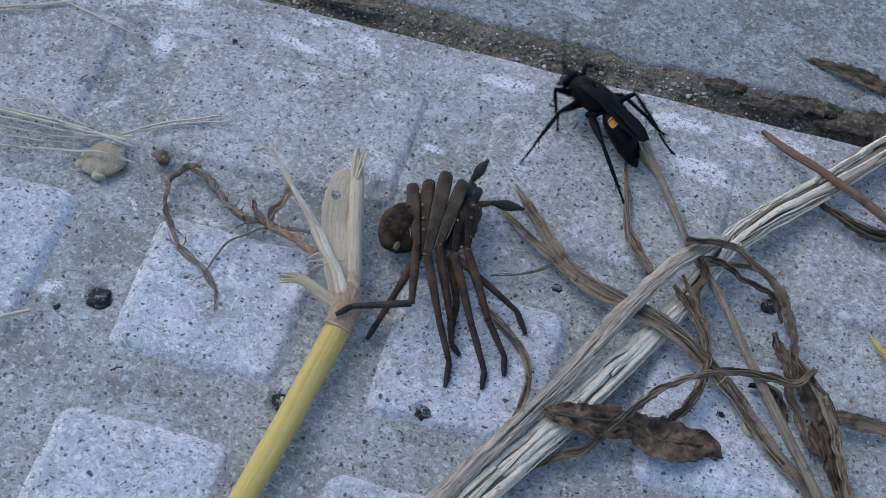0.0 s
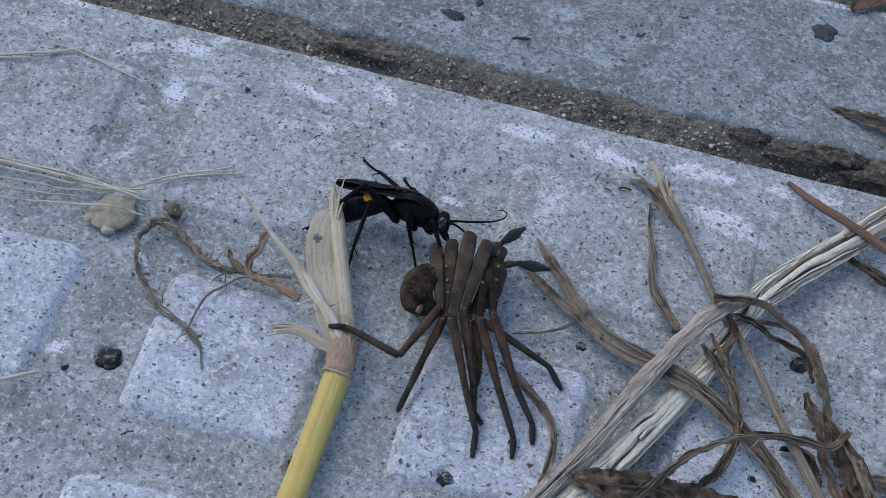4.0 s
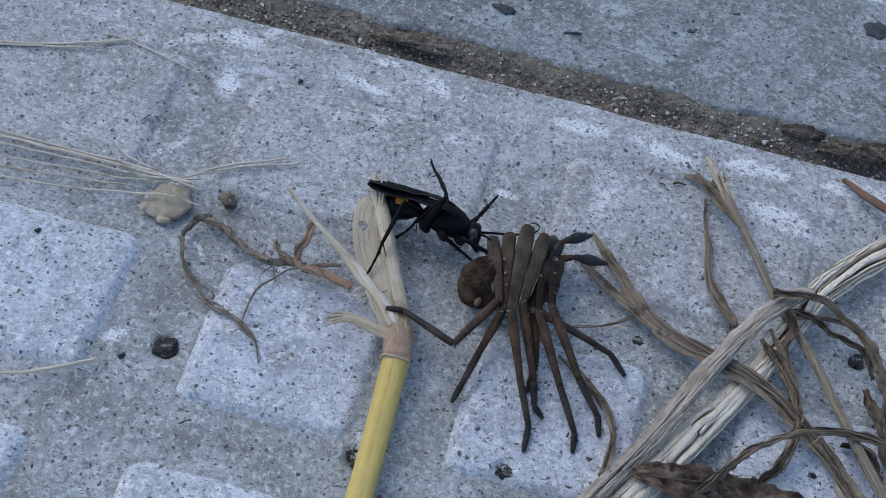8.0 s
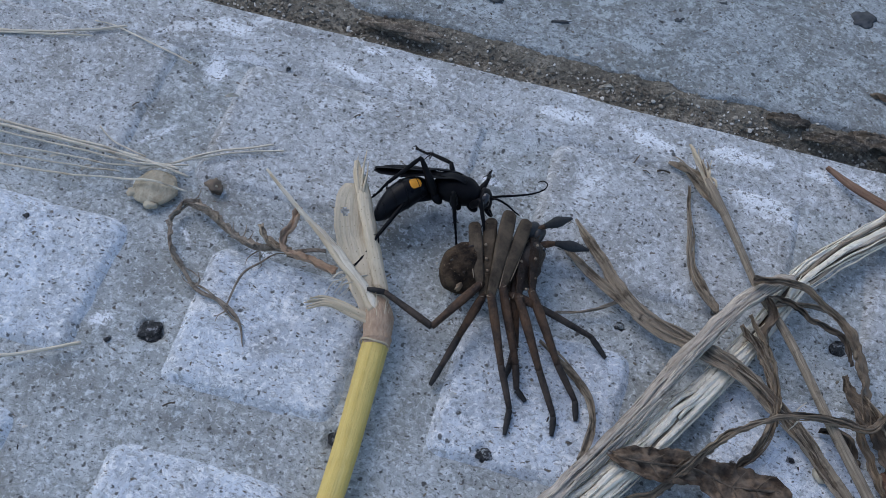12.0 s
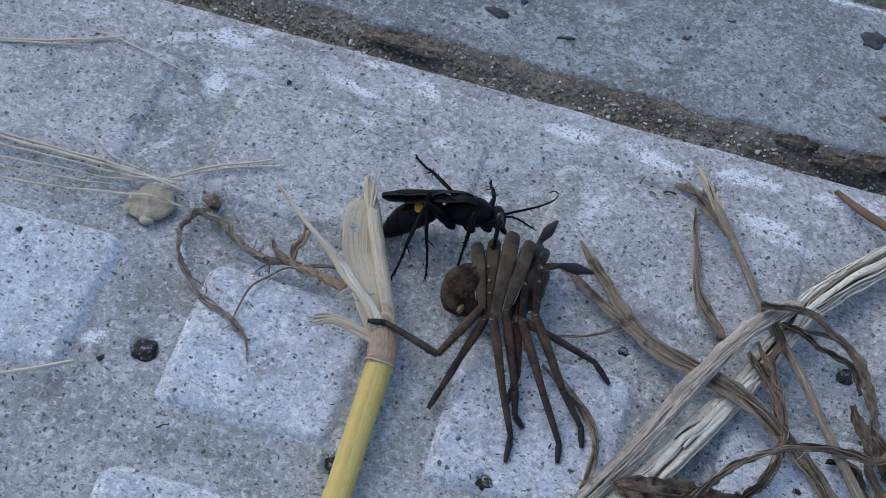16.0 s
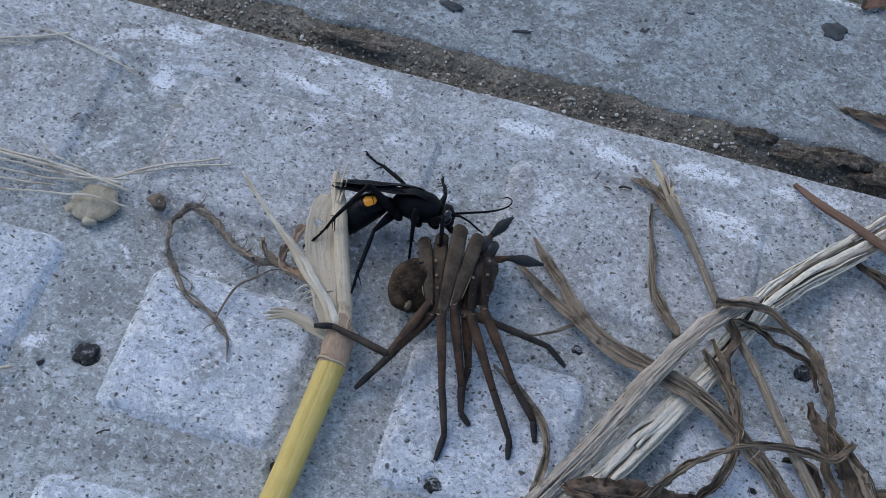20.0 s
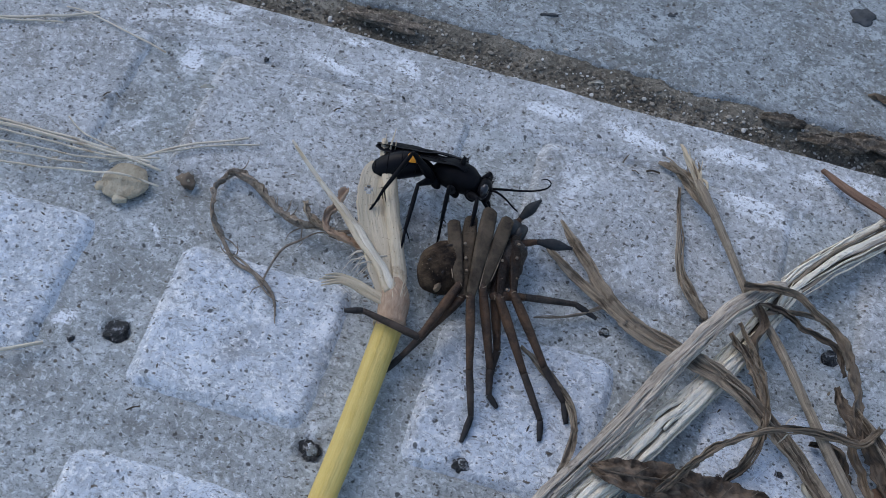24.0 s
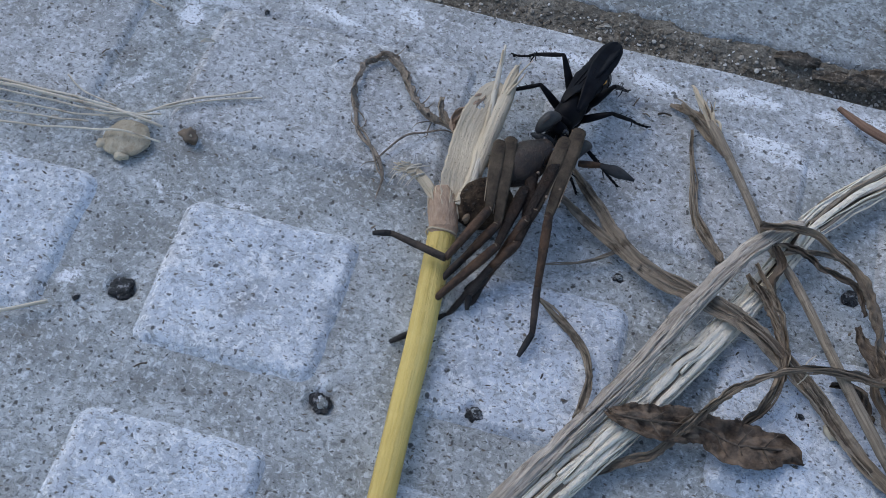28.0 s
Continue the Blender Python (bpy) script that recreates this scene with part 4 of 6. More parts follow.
for k in range(11):
    rg = random.Random(300 + k)
    x, y, z = 36.2 + rg.uniform(-0.7, 0.7), 121.6 + rg.uniform(-1, 1.5), 4.4 + rg.uniform(-0.5, 0.6)
    l = rg.uniform(4.5, 9.5)
    a = 2.05 + rg.uniform(-0.32, 0.45)
    pts = [(x + math.cos(a) * l * q + rg.uniform(-0.3, 0.3), y + math.sin(a) * l * q + rg.uniform(-0.3, 0.3), max(0.6, z + (rg.uniform(-2.4, 0.4)) * q), r) for q, r in ((0, 0.16), (0.35, 0.24), (0.7, 0.18), (1, 0.05))]
    part("frayed_strand", finish(tube(bmesh.new(), rel(O2, *pts), sides=6, ridge=0.3, wobble=0.4, seed=k)), (TAN, DUN, HUSK)[k % 3], thin)
dry_blade("narrow_reed", "narrow wrinkled brown strip of dry leaf", TAN,
          ((32.4, 124.6, 0.9, 0.25, 0), (33.2, 119.0, 0.9, 0.35, 20), (34.2, 113.4, 1.0, 0.4, 40), (34.8, 109.0, 1.1, 0.6, 20), (36.2, 105.6, 1.4, 0.95, 0), (38.2, 102.6, 1.7, 0.9, -10), (40.4, 100.0, 1.9, 0.5, 0)), (36, 110),
          fold=0.7, ripple=0.45, seed=50)
dry_blade("arched_reed", "arched brown dry blade standing over the slab", DUN,
          ((22.0, 57.6, 0.8, 0.36, 0), (27.8, 62.1, 1.2, 0.65, 10), (34.6, 66.1, 2.8, 0.72, 20), (40.1, 73.0, 5.6, 0.65, 40), (44.6, 77.7, 6.8, 0.54, 40), (50.5, 81.4, 7.2, 0.50, 30), (56.2, 83.4, 6.6, 0.58, 20), (61.5, 84.2, 5.6, 0.72, 0), (65.6, 84.6, 4.8, 0.79, -20), (69.0, 88.6, 4.0, 0.43, -20)), (46, 78),
          fold=0.6, ripple=0.38, crinkle=1.6, seed=53, fray=0.15)
dry_blade("twisted_reed", "dark twisted dead blade hanging over the stalk", DUN,
          ((43.8, 97.0, 5.2, 0.4, 0), (46.0, 94.8, 4.8, 0.7, 30), (48.5, 92.0, 4.0, 0.7, 60), (50.3, 88.2, 3.6, 0.5, 40), (51.0, 84.4, 3.4, 0.45, 10), (50.4, 80.2, 2.8, 0.6, -10), (48.8, 76.8, 1.8, 0.75, -10), (46.2, 73.6, 0.8, 0.4, 0)), (48, 88),
          more=(("side_blade", TAN, ((45.0, 99.0, 5.4, 0.3, 10), (47.6, 95.2, 5.0, 0.5, 30), (50.0, 91.4, 4.4, 0.45, 40), (51.4, 87.0, 3.8, 0.3, 20), (51.6, 82.0, 3.2, 0.15, 0)), dict(fold=0.7, ripple=0.5, crinkle=1.8, seed=57, fray=0.3)),
                ("side_blade", BROWN, ((46.6, 103.6, 6.0, 0.42, 10), (48.8, 100.2, 5.4, 0.77, 30), (47.6, 96.8, 4.8, 0.85, 50), (48.8, 92.6, 4.2, 0.51, 30)), dict(fold=0.7, ripple=0.60, seed=58)),
                ("side_blade", TAN, ((48.2, 101.8, 5.0, 0.34, 0), (52.2, 103.8, 4.4, 0.42, 20), (56.6, 104.9, 3.6, 0.42, 40), (61.4, 104.4, 2.6, 0.17, 20)), dict(fold=0.6, ripple=0.45, seed=59))),
          fold=0.7, ripple=0.60, crinkle=1.8, seed=56, fray=0.25)
dry_blade("dead_leaf", "crumpled dark brown dead leaf under the arched blade", LEAF,
          ((25.6, 70.4, 4.6, 0.1, 0), (27.1, 69.6, 5.0, 0.9, 4), (29.1, 69.3, 5.2, 1.7, 8), (32.8, 69.6, 5.0, 2.5, 10), (37.0, 70.6, 4.2, 2.7, 8), (40.3, 71.2, 3.2, 2.3, 0), (43.0, 70.9, 2.6, 3.2, -8), (46.2, 70.5, 2.3, 3.9, -10), (49.9, 71.0, 2.0, 3.3, -6), (53.4, 71.7, 1.7, 2.1, 2), (56.3, 70.5, 1.2, 0.1, 0)), (42, 71),
          thick=0.2, fold=0.12, ripple=0.55, crinkle=1.3, seed=61, across=16, fray=0.12, category="leaf", group="")
leaf = bpy.data.objects["dead_leaf"]
MIDRIB = ((25.6, 70.4, 4.6, 0.1, 0), (27.1, 69.6, 5.0, 0.9, 4), (29.1, 69.3, 5.2, 1.7, 8), (32.8, 69.6, 5.0, 2.5, 10), (37.0, 70.6, 4.2, 2.7, 8), (40.3, 71.2, 3.2, 2.3, 0), (43.0, 70.9, 2.6, 3.2, -8), (46.2, 70.5, 2.3, 3.9, -10), (49.9, 71.0, 2.0, 3.3, -6), (53.4, 71.7, 1.7, 2.1, 2), (56.3, 70.5, 1.2, 0.1, 0))
part("midrib", finish(tube(bmesh.new(), rel((42, 71), *[(x, y, z + 0.05, 0.2 if w > 1 else 0.1) for x, y, z, w, _ in MIDRIB]), sides=7, wobble=0.15)), BROWN, leaf)
for k, (i, s) in enumerate(((3, 1), (3, -1), (4, 1), (7, 1), (7, -1), (8, 1), (8, -1), (6, -1))):
    x, y, z, w, _ = MIDRIB[i]
    part("leaf_vein", finish(tube(bmesh.new(), rel((42, 71), (x, y, z + 0.1, 0.12), (x + 1.0, y + s * w * 0.45, z + 0.15, 0.09), (x + 1.9, y + s * w * 0.8, z + 0.2, 0.05)), sides=5, wobble=0.15, seed=k)), BROWN, leaf)
dry_blade("dead_reed", "broad brittle brown blade at the end of the curled tip", BROWN,
          ((61.8, 94.2, 2.2, 0.4, 0), (63.7, 90.3, 2.6, 1.1, 20), (66.8, 86.9, 2.8, 1.6, 30), (69.6, 83.6, 2.6, 1.9, 20), (71.6, 79.3, 2.2, 1.9, 10), (73.7, 74.3, 1.6, 1.5, 10), (75.7, 68.4, 1.0, 1.0, 0), (77, 60, 0.7, 0.6, 0)), (70, 83),
          more=(("side_blade", DUN, ((71.3, 82.3, 1.4, 0.7, 0), (75.5, 82.2, 1.5, 1.4, 10), (80.3, 82.4, 1.2, 1.2, 10), (86.1, 82.2, 0.9, 0.7, 0), (91.8, 82.3, 0.6, 0.4, 0)), dict(fold=0.3, ripple=0.3, seed=66)),
                ("side_blade", RED, ((69.0, 79.6, 1.2, 0.5, 0), (70.4, 78.0, 1.4, 1.5, 10), (71.8, 76.0, 1.3, 1.3, 10), (72.9, 74.6, 0.8, 0.3, 0)), dict(fold=0.3, ripple=0.5, crinkle=1.6, seed=67)),
                ("side_blade", DUN, ((65.0, 88.8, 2.0, 0.5, 10), (65.3, 84.7, 2.2, 0.7, 30), (67.6, 80.3, 2.0, 0.7, 40), (68.9, 76.9, 1.6, 0.6, 20), (71.1, 75.0, 0.9, 0.2, 0)), dict(fold=0.7, ripple=0.5, crinkle=1.8, seed=69, fray=0.3)),
                ("side_blade", TAN, ((64.6, 91.6, 3.0, 0.3, 10), (68.8, 86.4, 3.6, 0.7, 30), (72.2, 80.6, 3.2, 0.8, 30), (74.8, 73.4, 2.4, 0.7, 10), (78.0, 64.0, 1.4, 0.5, 0)), dict(fold=0.7, ripple=0.45, crinkle=1.5, seed=71, fray=0.3)),
                ("side_blade", BROWN, ((58.9, 84.0, 1.4, 0.4, 10), (62.4, 84.3, 1.4, 0.8, 30), (64.6, 81.5, 1.2, 0.9, 10), (66.0, 78.4, 0.9, 0.3, 0)), dict(fold=0.6, ripple=0.6, crinkle=1.8, seed=73, fray=0.3))),
          fold=0.5, ripple=0.60, crinkle=1.8, seed=64, fray=0.3)
dry_blade("curled_reed", "curled dark blade beside the bleached stalk", BROWN,
          ((68.4, 122.4, 1.6, 0.4, 0), (71.8, 120.6, 2.4, 0.8, 40), (75.0, 119.1, 2.4, 0.95, 50), (79.2, 118.5, 2.2, 0.9, 30), (82.8, 119.9, 2.0, 0.7, 20), (86.5, 122.5, 1.6, 0.3, 10)), (76, 119),
          more=(("side_blade", TAN, ((70.0, 122.0, 2.4, 0.2, 0), (74.2, 120.0, 3.0, 0.4, 40), (79.0, 119.4, 2.8, 0.4, 30), (83.6, 121.0, 2.2, 0.2, 10)), dict(fold=0.6, ripple=0.4, crinkle=1.6, seed=75)),
                ("side_blade", RED, ((82.0, 119.4, 2.2, 0.6, 0), (83.6, 117.2, 1.7, 1.7, 10), (84.8, 114.4, 1.0, 1.2, 0), (85.4, 112.6, 0.7, 0.2, 0)), dict(fold=0.3, ripple=0.5, crinkle=1.4, seed=77))),
          fold=0.7, ripple=0.60, crinkle=1.8, seed=68, fray=0.3)
dry_blade("wispy_reed", "thin wrinkled blade curving by the stalk", TAN,
          ((12.8, 87.0, 0.8, 0.15, 0), (15.0, 85.4, 1.0, 0.4, 10), (17.6, 83.4, 1.2, 0.5, 25), (20.6, 81.0, 1.5, 0.6, 40), (22.6, 78.6, 1.7, 0.5, 20), (23.5, 75.2, 1.9, 0.5, 0), (23.5, 71.4, 2.2, 0.6, 10), (22.6, 67.8, 2.5, 0.5, 0)), (20, 78), fold=0.7, ripple=0.52, seed=70)
dry_blade("wispy_reed", "hair-thin dry blade lying on the stud", TAN,
          ((13.6, 92.6, 0.7, 0.1, 0), (18.1, 94.0, 0.8, 0.16, 0), (21.2, 95.5, 0.9, 0.17, 10), (23.6, 97.1, 1.4, 0.2, 10)), (18, 94), fold=0.3, ripple=0.1, seed=72)

ob = thing("red_straw", "stiff reddish-brown straw lying over the stalk", "straw", at=(67, 128, 0))
part("shaft", finish(tube(bmesh.new(), rel((67, 128), (56.6, 136.4, 0.9, 0.5), (61.0, 132.4, 2.4, 0.8), (66.8, 127.9, 4.6, 0.85), (74.0, 123.2, 5.6, 0.85), (82.0, 118.4, 5.2, 0.8), (92, 112, 4.5, 0.8)), sides=12, ridge=0.2, flat=0.75)), RED, ob)
ob = thing("fine_straw", "short curled pale hair of straw hanging on the arched blade", "straw", "fine straws", at=(53.8, 83, 0))
part("shaft", finish(tube(bmesh.new(), rel((53.8, 83), (54.8, 85.4, 6.9, 0.07), (53.4, 83.6, 6.9, 0.12), (53.9, 82.2, 6.2, 0.12), (52.9, 80.8, 5.2, 0.06)), sides=6)), STRAW, ob)
ob = thing("side_straw", "short yellow-tan straw on the slab", "straw", "fine straws", at=(82, 96, 0))
part("shaft", finish(tube(bmesh.new(), rel((82, 96), (78.7, 99.5, 0.7, 0.12), (79.8, 97.6, 0.9, 0.45), (81.6, 95.8, 1.2, 0.6), (84.6, 92.9, 1.2, 0.65), (89.6, 88.6, 1.0, 0.6)), sides=8, ridge=0.2)), CULM, ob)

# fine straws on the slab
for k, (pts, r) in enumerate((
        (((-100, 100.2, 0.8), (-87.7, 100.4, 1.1), (-72.4, 100.5, 1.3), (-62.4, 100.6, 1.2), (-53.7, 100.9, 1.0)), 0.42),
        (((-60.2, 99.2, 0.6), (-54.9, 102.0, 1.0), (-49.3, 106.1, 0.9), (-40.1, 110.8, 0.7)), 0.30),
        (((-98, 96.4, 0.6), (-86.1, 96.8, 0.7), (-74.5, 97.9, 0.8), (-64.7, 98.6, 0.8), (-56.0, 100.8, 0.9)), 0.26),
        (((-98, 92.2, 0.6), (-84.4, 93.1, 0.7), (-72.9, 94.2, 0.8), (-61.6, 96.0, 1.6), (-56.2, 96.6, 2.3), (-50.8, 97.2, 0.8)), 0.26),
        (((-104, 118.0, 0.6), (-96.8, 119.7, 0.7), (-87.2, 122.3, 0.8), (-79.8, 125.2, 0.7), (-74.0, 128.2, 0.6)), 0.34),
        (((-80, 127.6, 0.6), (-76, 127.4, 0.7), (-66, 125.2, 0.7), (-60, 123.6, 0.6)), 0.22),
        (((-80, 58.6, 0.6), (-69.0, 60.1, 0.7), (-62.1, 62.9, 0.8), (-56.5, 66.0, 0.8)), 0.42),
        (((-56, 174.0, 0.0), (-45, 172.6, 0.3), (-36, 170.0, 0.3), (-28.5, 168.8, 0.1)), 0.40),
        (((-70.0, 105.6, 0.6), (-66, 103.0, 0.8), (-60, 101.8, 0.9)), 0.2),
        (((-100, 101.6, 0.7), (-86, 101.5, 0.9), (-73.5, 101.2, 1.1), (-63.0, 101.1, 1.4), (-51.5, 100.0, 0.9)), 0.34),
        (((-94, 99.0, 0.6), (-82, 99.4, 0.8), (-70.5, 99.7, 1.0), (-60.0, 100.0, 1.3), (-52.5, 102.2, 1.0)), 0.26),
        (((-96, 94.9, 0.6), (-83, 95.2, 0.7), (-72.0, 96.4, 0.8), (-63.0, 97.4, 1.2)), 0.24),
        (((-57.4, 100.4, 1.0), (-51.8, 103.8, 1.0), (-45.0, 107.6, 0.8), (-38.0, 110.2, 0.7)), 0.22),
        (((-98, 118.9, 0.6), (-88, 121.4, 0.8), (-79.0, 124.0, 0.7)), 0.24))):
    c = pts[len(pts) // 2]
    ob = thing("fine_straw", "fine pale straw lying on the concrete", "straw", "fine straws", at=(c[0], c[1], 0))
    part("shaft", finish(tube(bmesh.new(), rel(c[:2], *pts), radius=r * 0.68, sides=7, ridge=0.2, wobble=0.14, seed=k)), STRAW, ob)

# a papery seed husk, and crumbs
ob = thing("seed_husk", "papery pale translucent seed husk on the slab", "husk", at=(-56.2, 96.4, 0))
bm = bmesh.new()
lump(bm, (0, 0, 0.5), (3.9, 3.5, 0.75), 3.0, 0.13, 4, 0.5)
uvl = bm.loops.layers.uv.verify()
for f in bm.faces:
    for lp in f.loops:
        lp[uvl].uv = (lp.vert.co.y * 900, lp.vert.co.x * 900 + lp.vert.co.z * 500)
part("shell", finish(bm), SHELL, ob)
bm = bmesh.new()
lump(bm, (0.4, -3.3, 0.4), (1.2, 0.8, 0.5), 6.0, 0.4, 3, 0.3)
lump(bm, (-3.4, -1.8, 0.4), (1.0, 0.9, 0.5), 2.0, 0.4, 3, 0.8)
part("tip", finish(bm), SHELL, ob)
ob = thing("seed", "small brown curled seed on the slab", "seed", at=(-46.9, 99.8, 0))
part("seed_coat", finish(lump(bmesh.new(), (0, 0, 0.4), (1.6, 1.15, 0.9), 2, 0.5, 3, -0.3)), BROWN, ob)
part("seed_scar", finish(lump(bmesh.new(), (-0.2, -0.1, 1.0), (0.8, 0.5, 0.35), 5, 0.4, 3, -0.3)), SHELL, ob, "pale inside of the curled seed")
ob = thing("pebble", "tan oval pebble on the slab", "pebble", at=(59.7, 76.9, 0))
part("pebble_body", finish(lump(bmesh.new(), (0, 0, 1.0), (1.0, 1.6, 0.8), 9, 0.25, 2, 0.3)), SHELL, ob)
for k, (x, y, z, r, mat, label) in enumerate((
        (-47.4, 71.6, -1.2, 1.45, PIT, "dark glossy stone set in a pit"), (61.8, 101.0, -1.05, 1.2, PIT, "dark stone set in a pit"), (-13.6, 61.9, -1.2, 1.4, PIT, "dark stone set in a pit"),
        (8.5, 66.0, -0.08, 1.0, PIT, "grey stone set in a pit of the stud"), (35.5, 79.6, -0.75, 0.6, PIT, "dark stone under the stalk"), (55.5, 78.3, 0.0, 0.5, PIT, "small dark stone in the stud"), (25.2, 94.2, -1.05, 0.75, PIT, "small grey stone ringed by a pit"), (-53.5, 68.4, -0.85, 0.45, PIT, "tiny dark stone in the slab"), (-74.4, 85.1, 0.15, 0.5, PIT, "tiny dark stone in the stud"), (-43.2, 128.3, -0.15, 0.38, PIT, "flat dark chip in the border"))):
    ob = thing("pit_stone", label, "stone", "stones set in pits", at=(x, y, 0))
    part("stone_face", finish(lump(bmesh.new(), (0, 0, z), (r * 1.2, r, 0.45), k * 3.3, 0.75, 3, k * 1.1)), mat, ob)
    # dark face left showing round the core stands in for the pit's shade
    if "grey" in label or k == 2:
        part("stone_core", finish(lump(bmesh.new(), (0.25 * r, 0.1, z + 0.28), (r * 0.75, r * 0.6, 0.32), k * 1.7, 0.4, 3, k)), FARSLAB, ob, "grey worn centre of the stone")
for k, (x, y, sx, sy, t) in enumerate(((61.6, 176.6, 2.6, 2.3, 0.2), (-11.2, 158.3, 2.6, 1.0, -0.2), (-7.0, 163.2, 0.7, 1.2, 0.2), (-5.6, 166.8, 0.9, 0.6, 0), (25.4, 164.6, 1.1, 1.0, 0.4), (3.0, 156.5, 2.0, 0.4, 0.3), (33.4, 172.0, 1.0, 0.8, 0), (17.5, 171.6, 0.8, 0.6, 0))):
    ob = thing("stone_chip", "dark grey stone chip bedded in the kerb slab", "stone", "stone chips", at=(x, y, -0.8))
    part("chip_face", finish(lump(bmesh.new(), (0, 0, 0.0), (sx * 0.85, sy * 0.8, 0.28), 20 + k, 0.9, 3, t)), STONE, ob)
ob = thing("mortar_crust", "dark flat crust of mortar lying in the joint", "crust", at=(-25, 144.4, 0))
part("crust_plate", finish(lump(bmesh.new(), (0, 0, -0.2), (6.2, 1.5, 0.7), 4, 0.9, 4, 0.02)), BARK, ob)
for k, (x, y, sx, sy) in enumerate(((58, 143.6, 6.0, 1.3), (66.0, 145.8, 5.5, 1.9), (80.0, 144.8, 9.0, 2.6), (49.0, 145.6, 4.0, 1.1), (72.5, 142.6, 6.0, 1.2))):
    ob = thing("bark_flake", "rotten brown bark flake lying in the joint", "bark", "bark flakes", at=(x, y, 0))
    bm = blade(bmesh.new(), [(-sx, 0.4, -1.0, sy * 0.4, 0), (-sx * 0.4, 0, 0.2, sy, 12), (sx * 0.3, 0.1, 0.4, sy * 0.9, -8), (sx, 0.5, -0.5, sy * 0.4, 0)], thick=0.7, fold=-0.2, ripple=0.8, seed=80 + k, across=12, fray=0.35)
    part("flake", finish(bm), BARK, ob)
ob = thing("brown_leaf", "curled rust-brown leaf at the slab's edge", "leaf", at=(70, 187, -1))
part("leaf_blade", finish(blade(bmesh.new(), [(-3.2, -2.5, 0.6, 0.6, 0), (-1.4, 0, 1.4, 2.0, 15), (1.5, 2.5, 1.6, 2.4, 25), (5, 5, 0.8, 1.0, 10)], fold=0.4, ripple=0.5, seed=90, across=10, fray=0.2)), RED, ob)
ob = thing("brown_leaf", "curled rust-brown leaf on the kerb slab", "leaf", at=(74, 155, -1))
part("leaf_blade", finish(blade(bmesh.new(), [(-10, 2.6, 0.5, 0.3, 0), (-5, 1.2, 1.6, 1.0, 20), (1, 0, 2.0, 1.5, 30), (8, -1.2, 1.2, 1.0, 10), (15, -2, 0.6, 0.5, 0)], fold=0.8, ripple=0.5, seed=92, across=10, fray=0.35, crinkle=1.6)), DUN, ob)

for k, (x, y, sx, turn, mat, label) in enumerate(((22.5, 127.9, 1.0, 1.2, BROWN, "short curved dark twig on the border"), (24.6, 125.6, 0.7, -0.3, BROWN, "short dark twig on the border"), (27.6, 126.6, 1.2, 0.1, BROWN, "short dark twig by the frayed stalk"),
                                                 (-50.6, 118.9, 1.2, 0.3, STRAW, "small pale curled flake on the slab"), (-74.8, 97.6, 0.8, 0.5, STRAW, "small white grain by the straws"), (14.6, 144.2, 1.2, 0.2, STRAW, "white grain in the joint"),
                                                 (-68.9, 96.9, 0.9, 0.8, STRAW, "small white grain by the straws"), (-40.0, 60.2, 1.0, 0.6, BROWN, "brown crumb on the slab"), (-66.0, 112.0, 0.7, 0.9, BROWN, "thin forked twig bit on the slab"), (-28.0, 121.6, 0.6, 0.7, BROWN, "dark flat crumb on the slab"))):
    ob = thing("twig_bit" if mat is BROWN else "pale_flake", label, "debris", "loose bits", at=(x, y, 0))
    c, n = math.cos(turn) * sx, math.sin(turn) * sx
    part("flake", finish(blade(bmesh.new(), [(-c, -n, 0.35 if y < 140 else -1.6, 0.12, 0), (0, 0.1, 0.6 if y < 140 else -1.2, 0.11 if mat is BROWN else 0.32, 20), (c, n, 0.4 if y < 140 else -1.5, 0.09, 0)], thick=0.2, fold=0.5, ripple=0.2, seed=120 + k, step=0.3)), mat, ob)


# ---- the spider: a downy wolf spider, legs drawn together; origin on the ground ----
S0 = Vector((4.5, 96.0, 0))
spider = thing("spider", "large brown downy wolf spider lying limp with its legs bunched", "spider", at=tuple(S0))


def bone(a, b, up=Vector((0, 0, 1))):
    """A pose at a (mm) whose x axis runs to b."""
    x = (Vector(b) - Vector(a)).normalized()
    y = up.cross(x)
    y = y.normalized() if y.length > 1e-4 else Vector((0, 1, 0))
    z = x.cross(y)
    m = Matrix((x, y, z)).transposed().to_4x4()
    m.translation = Vector(a) * MM
    return m


def hairs(bm, pts, n, length, seed, r=0.05):
    """Sparse bristles that stand off a limb."""
    rg = random.Random(seed)
    for _ in range(n):
        i = rg.randrange(len(pts) - 1)
        t = rg.random()
        c = Vector(pts[i][:3]).lerp(Vector(pts[i + 1][:3]), t)
        rad = pts[i][3] * (1 - t) + pts[i + 1][3] * t
        d = Vector((rg.uniform(0.2, 0.9), rg.uniform(-1, 1), rg.uniform(-1, 1)))
        side = Vector((0, d.y, d.z)).normalized()
        a = c + side * rad * 0.9
        b = a + (side + Vector((d.x, 0, 0))).normalized() * length * rg.uniform(0.6, 1.2)
        w = side.cross(Vector((1, 0, 0))) * r
        v = [bm.verts.new(p * MM) for p in (a - w, a + w, a + Vector((r, 0, 0)), b)]
        for f in ((0, 1, 3), (1, 2, 3), (2, 0, 3)):
            bm.faces.new([v[k] for k in f])
    return bm


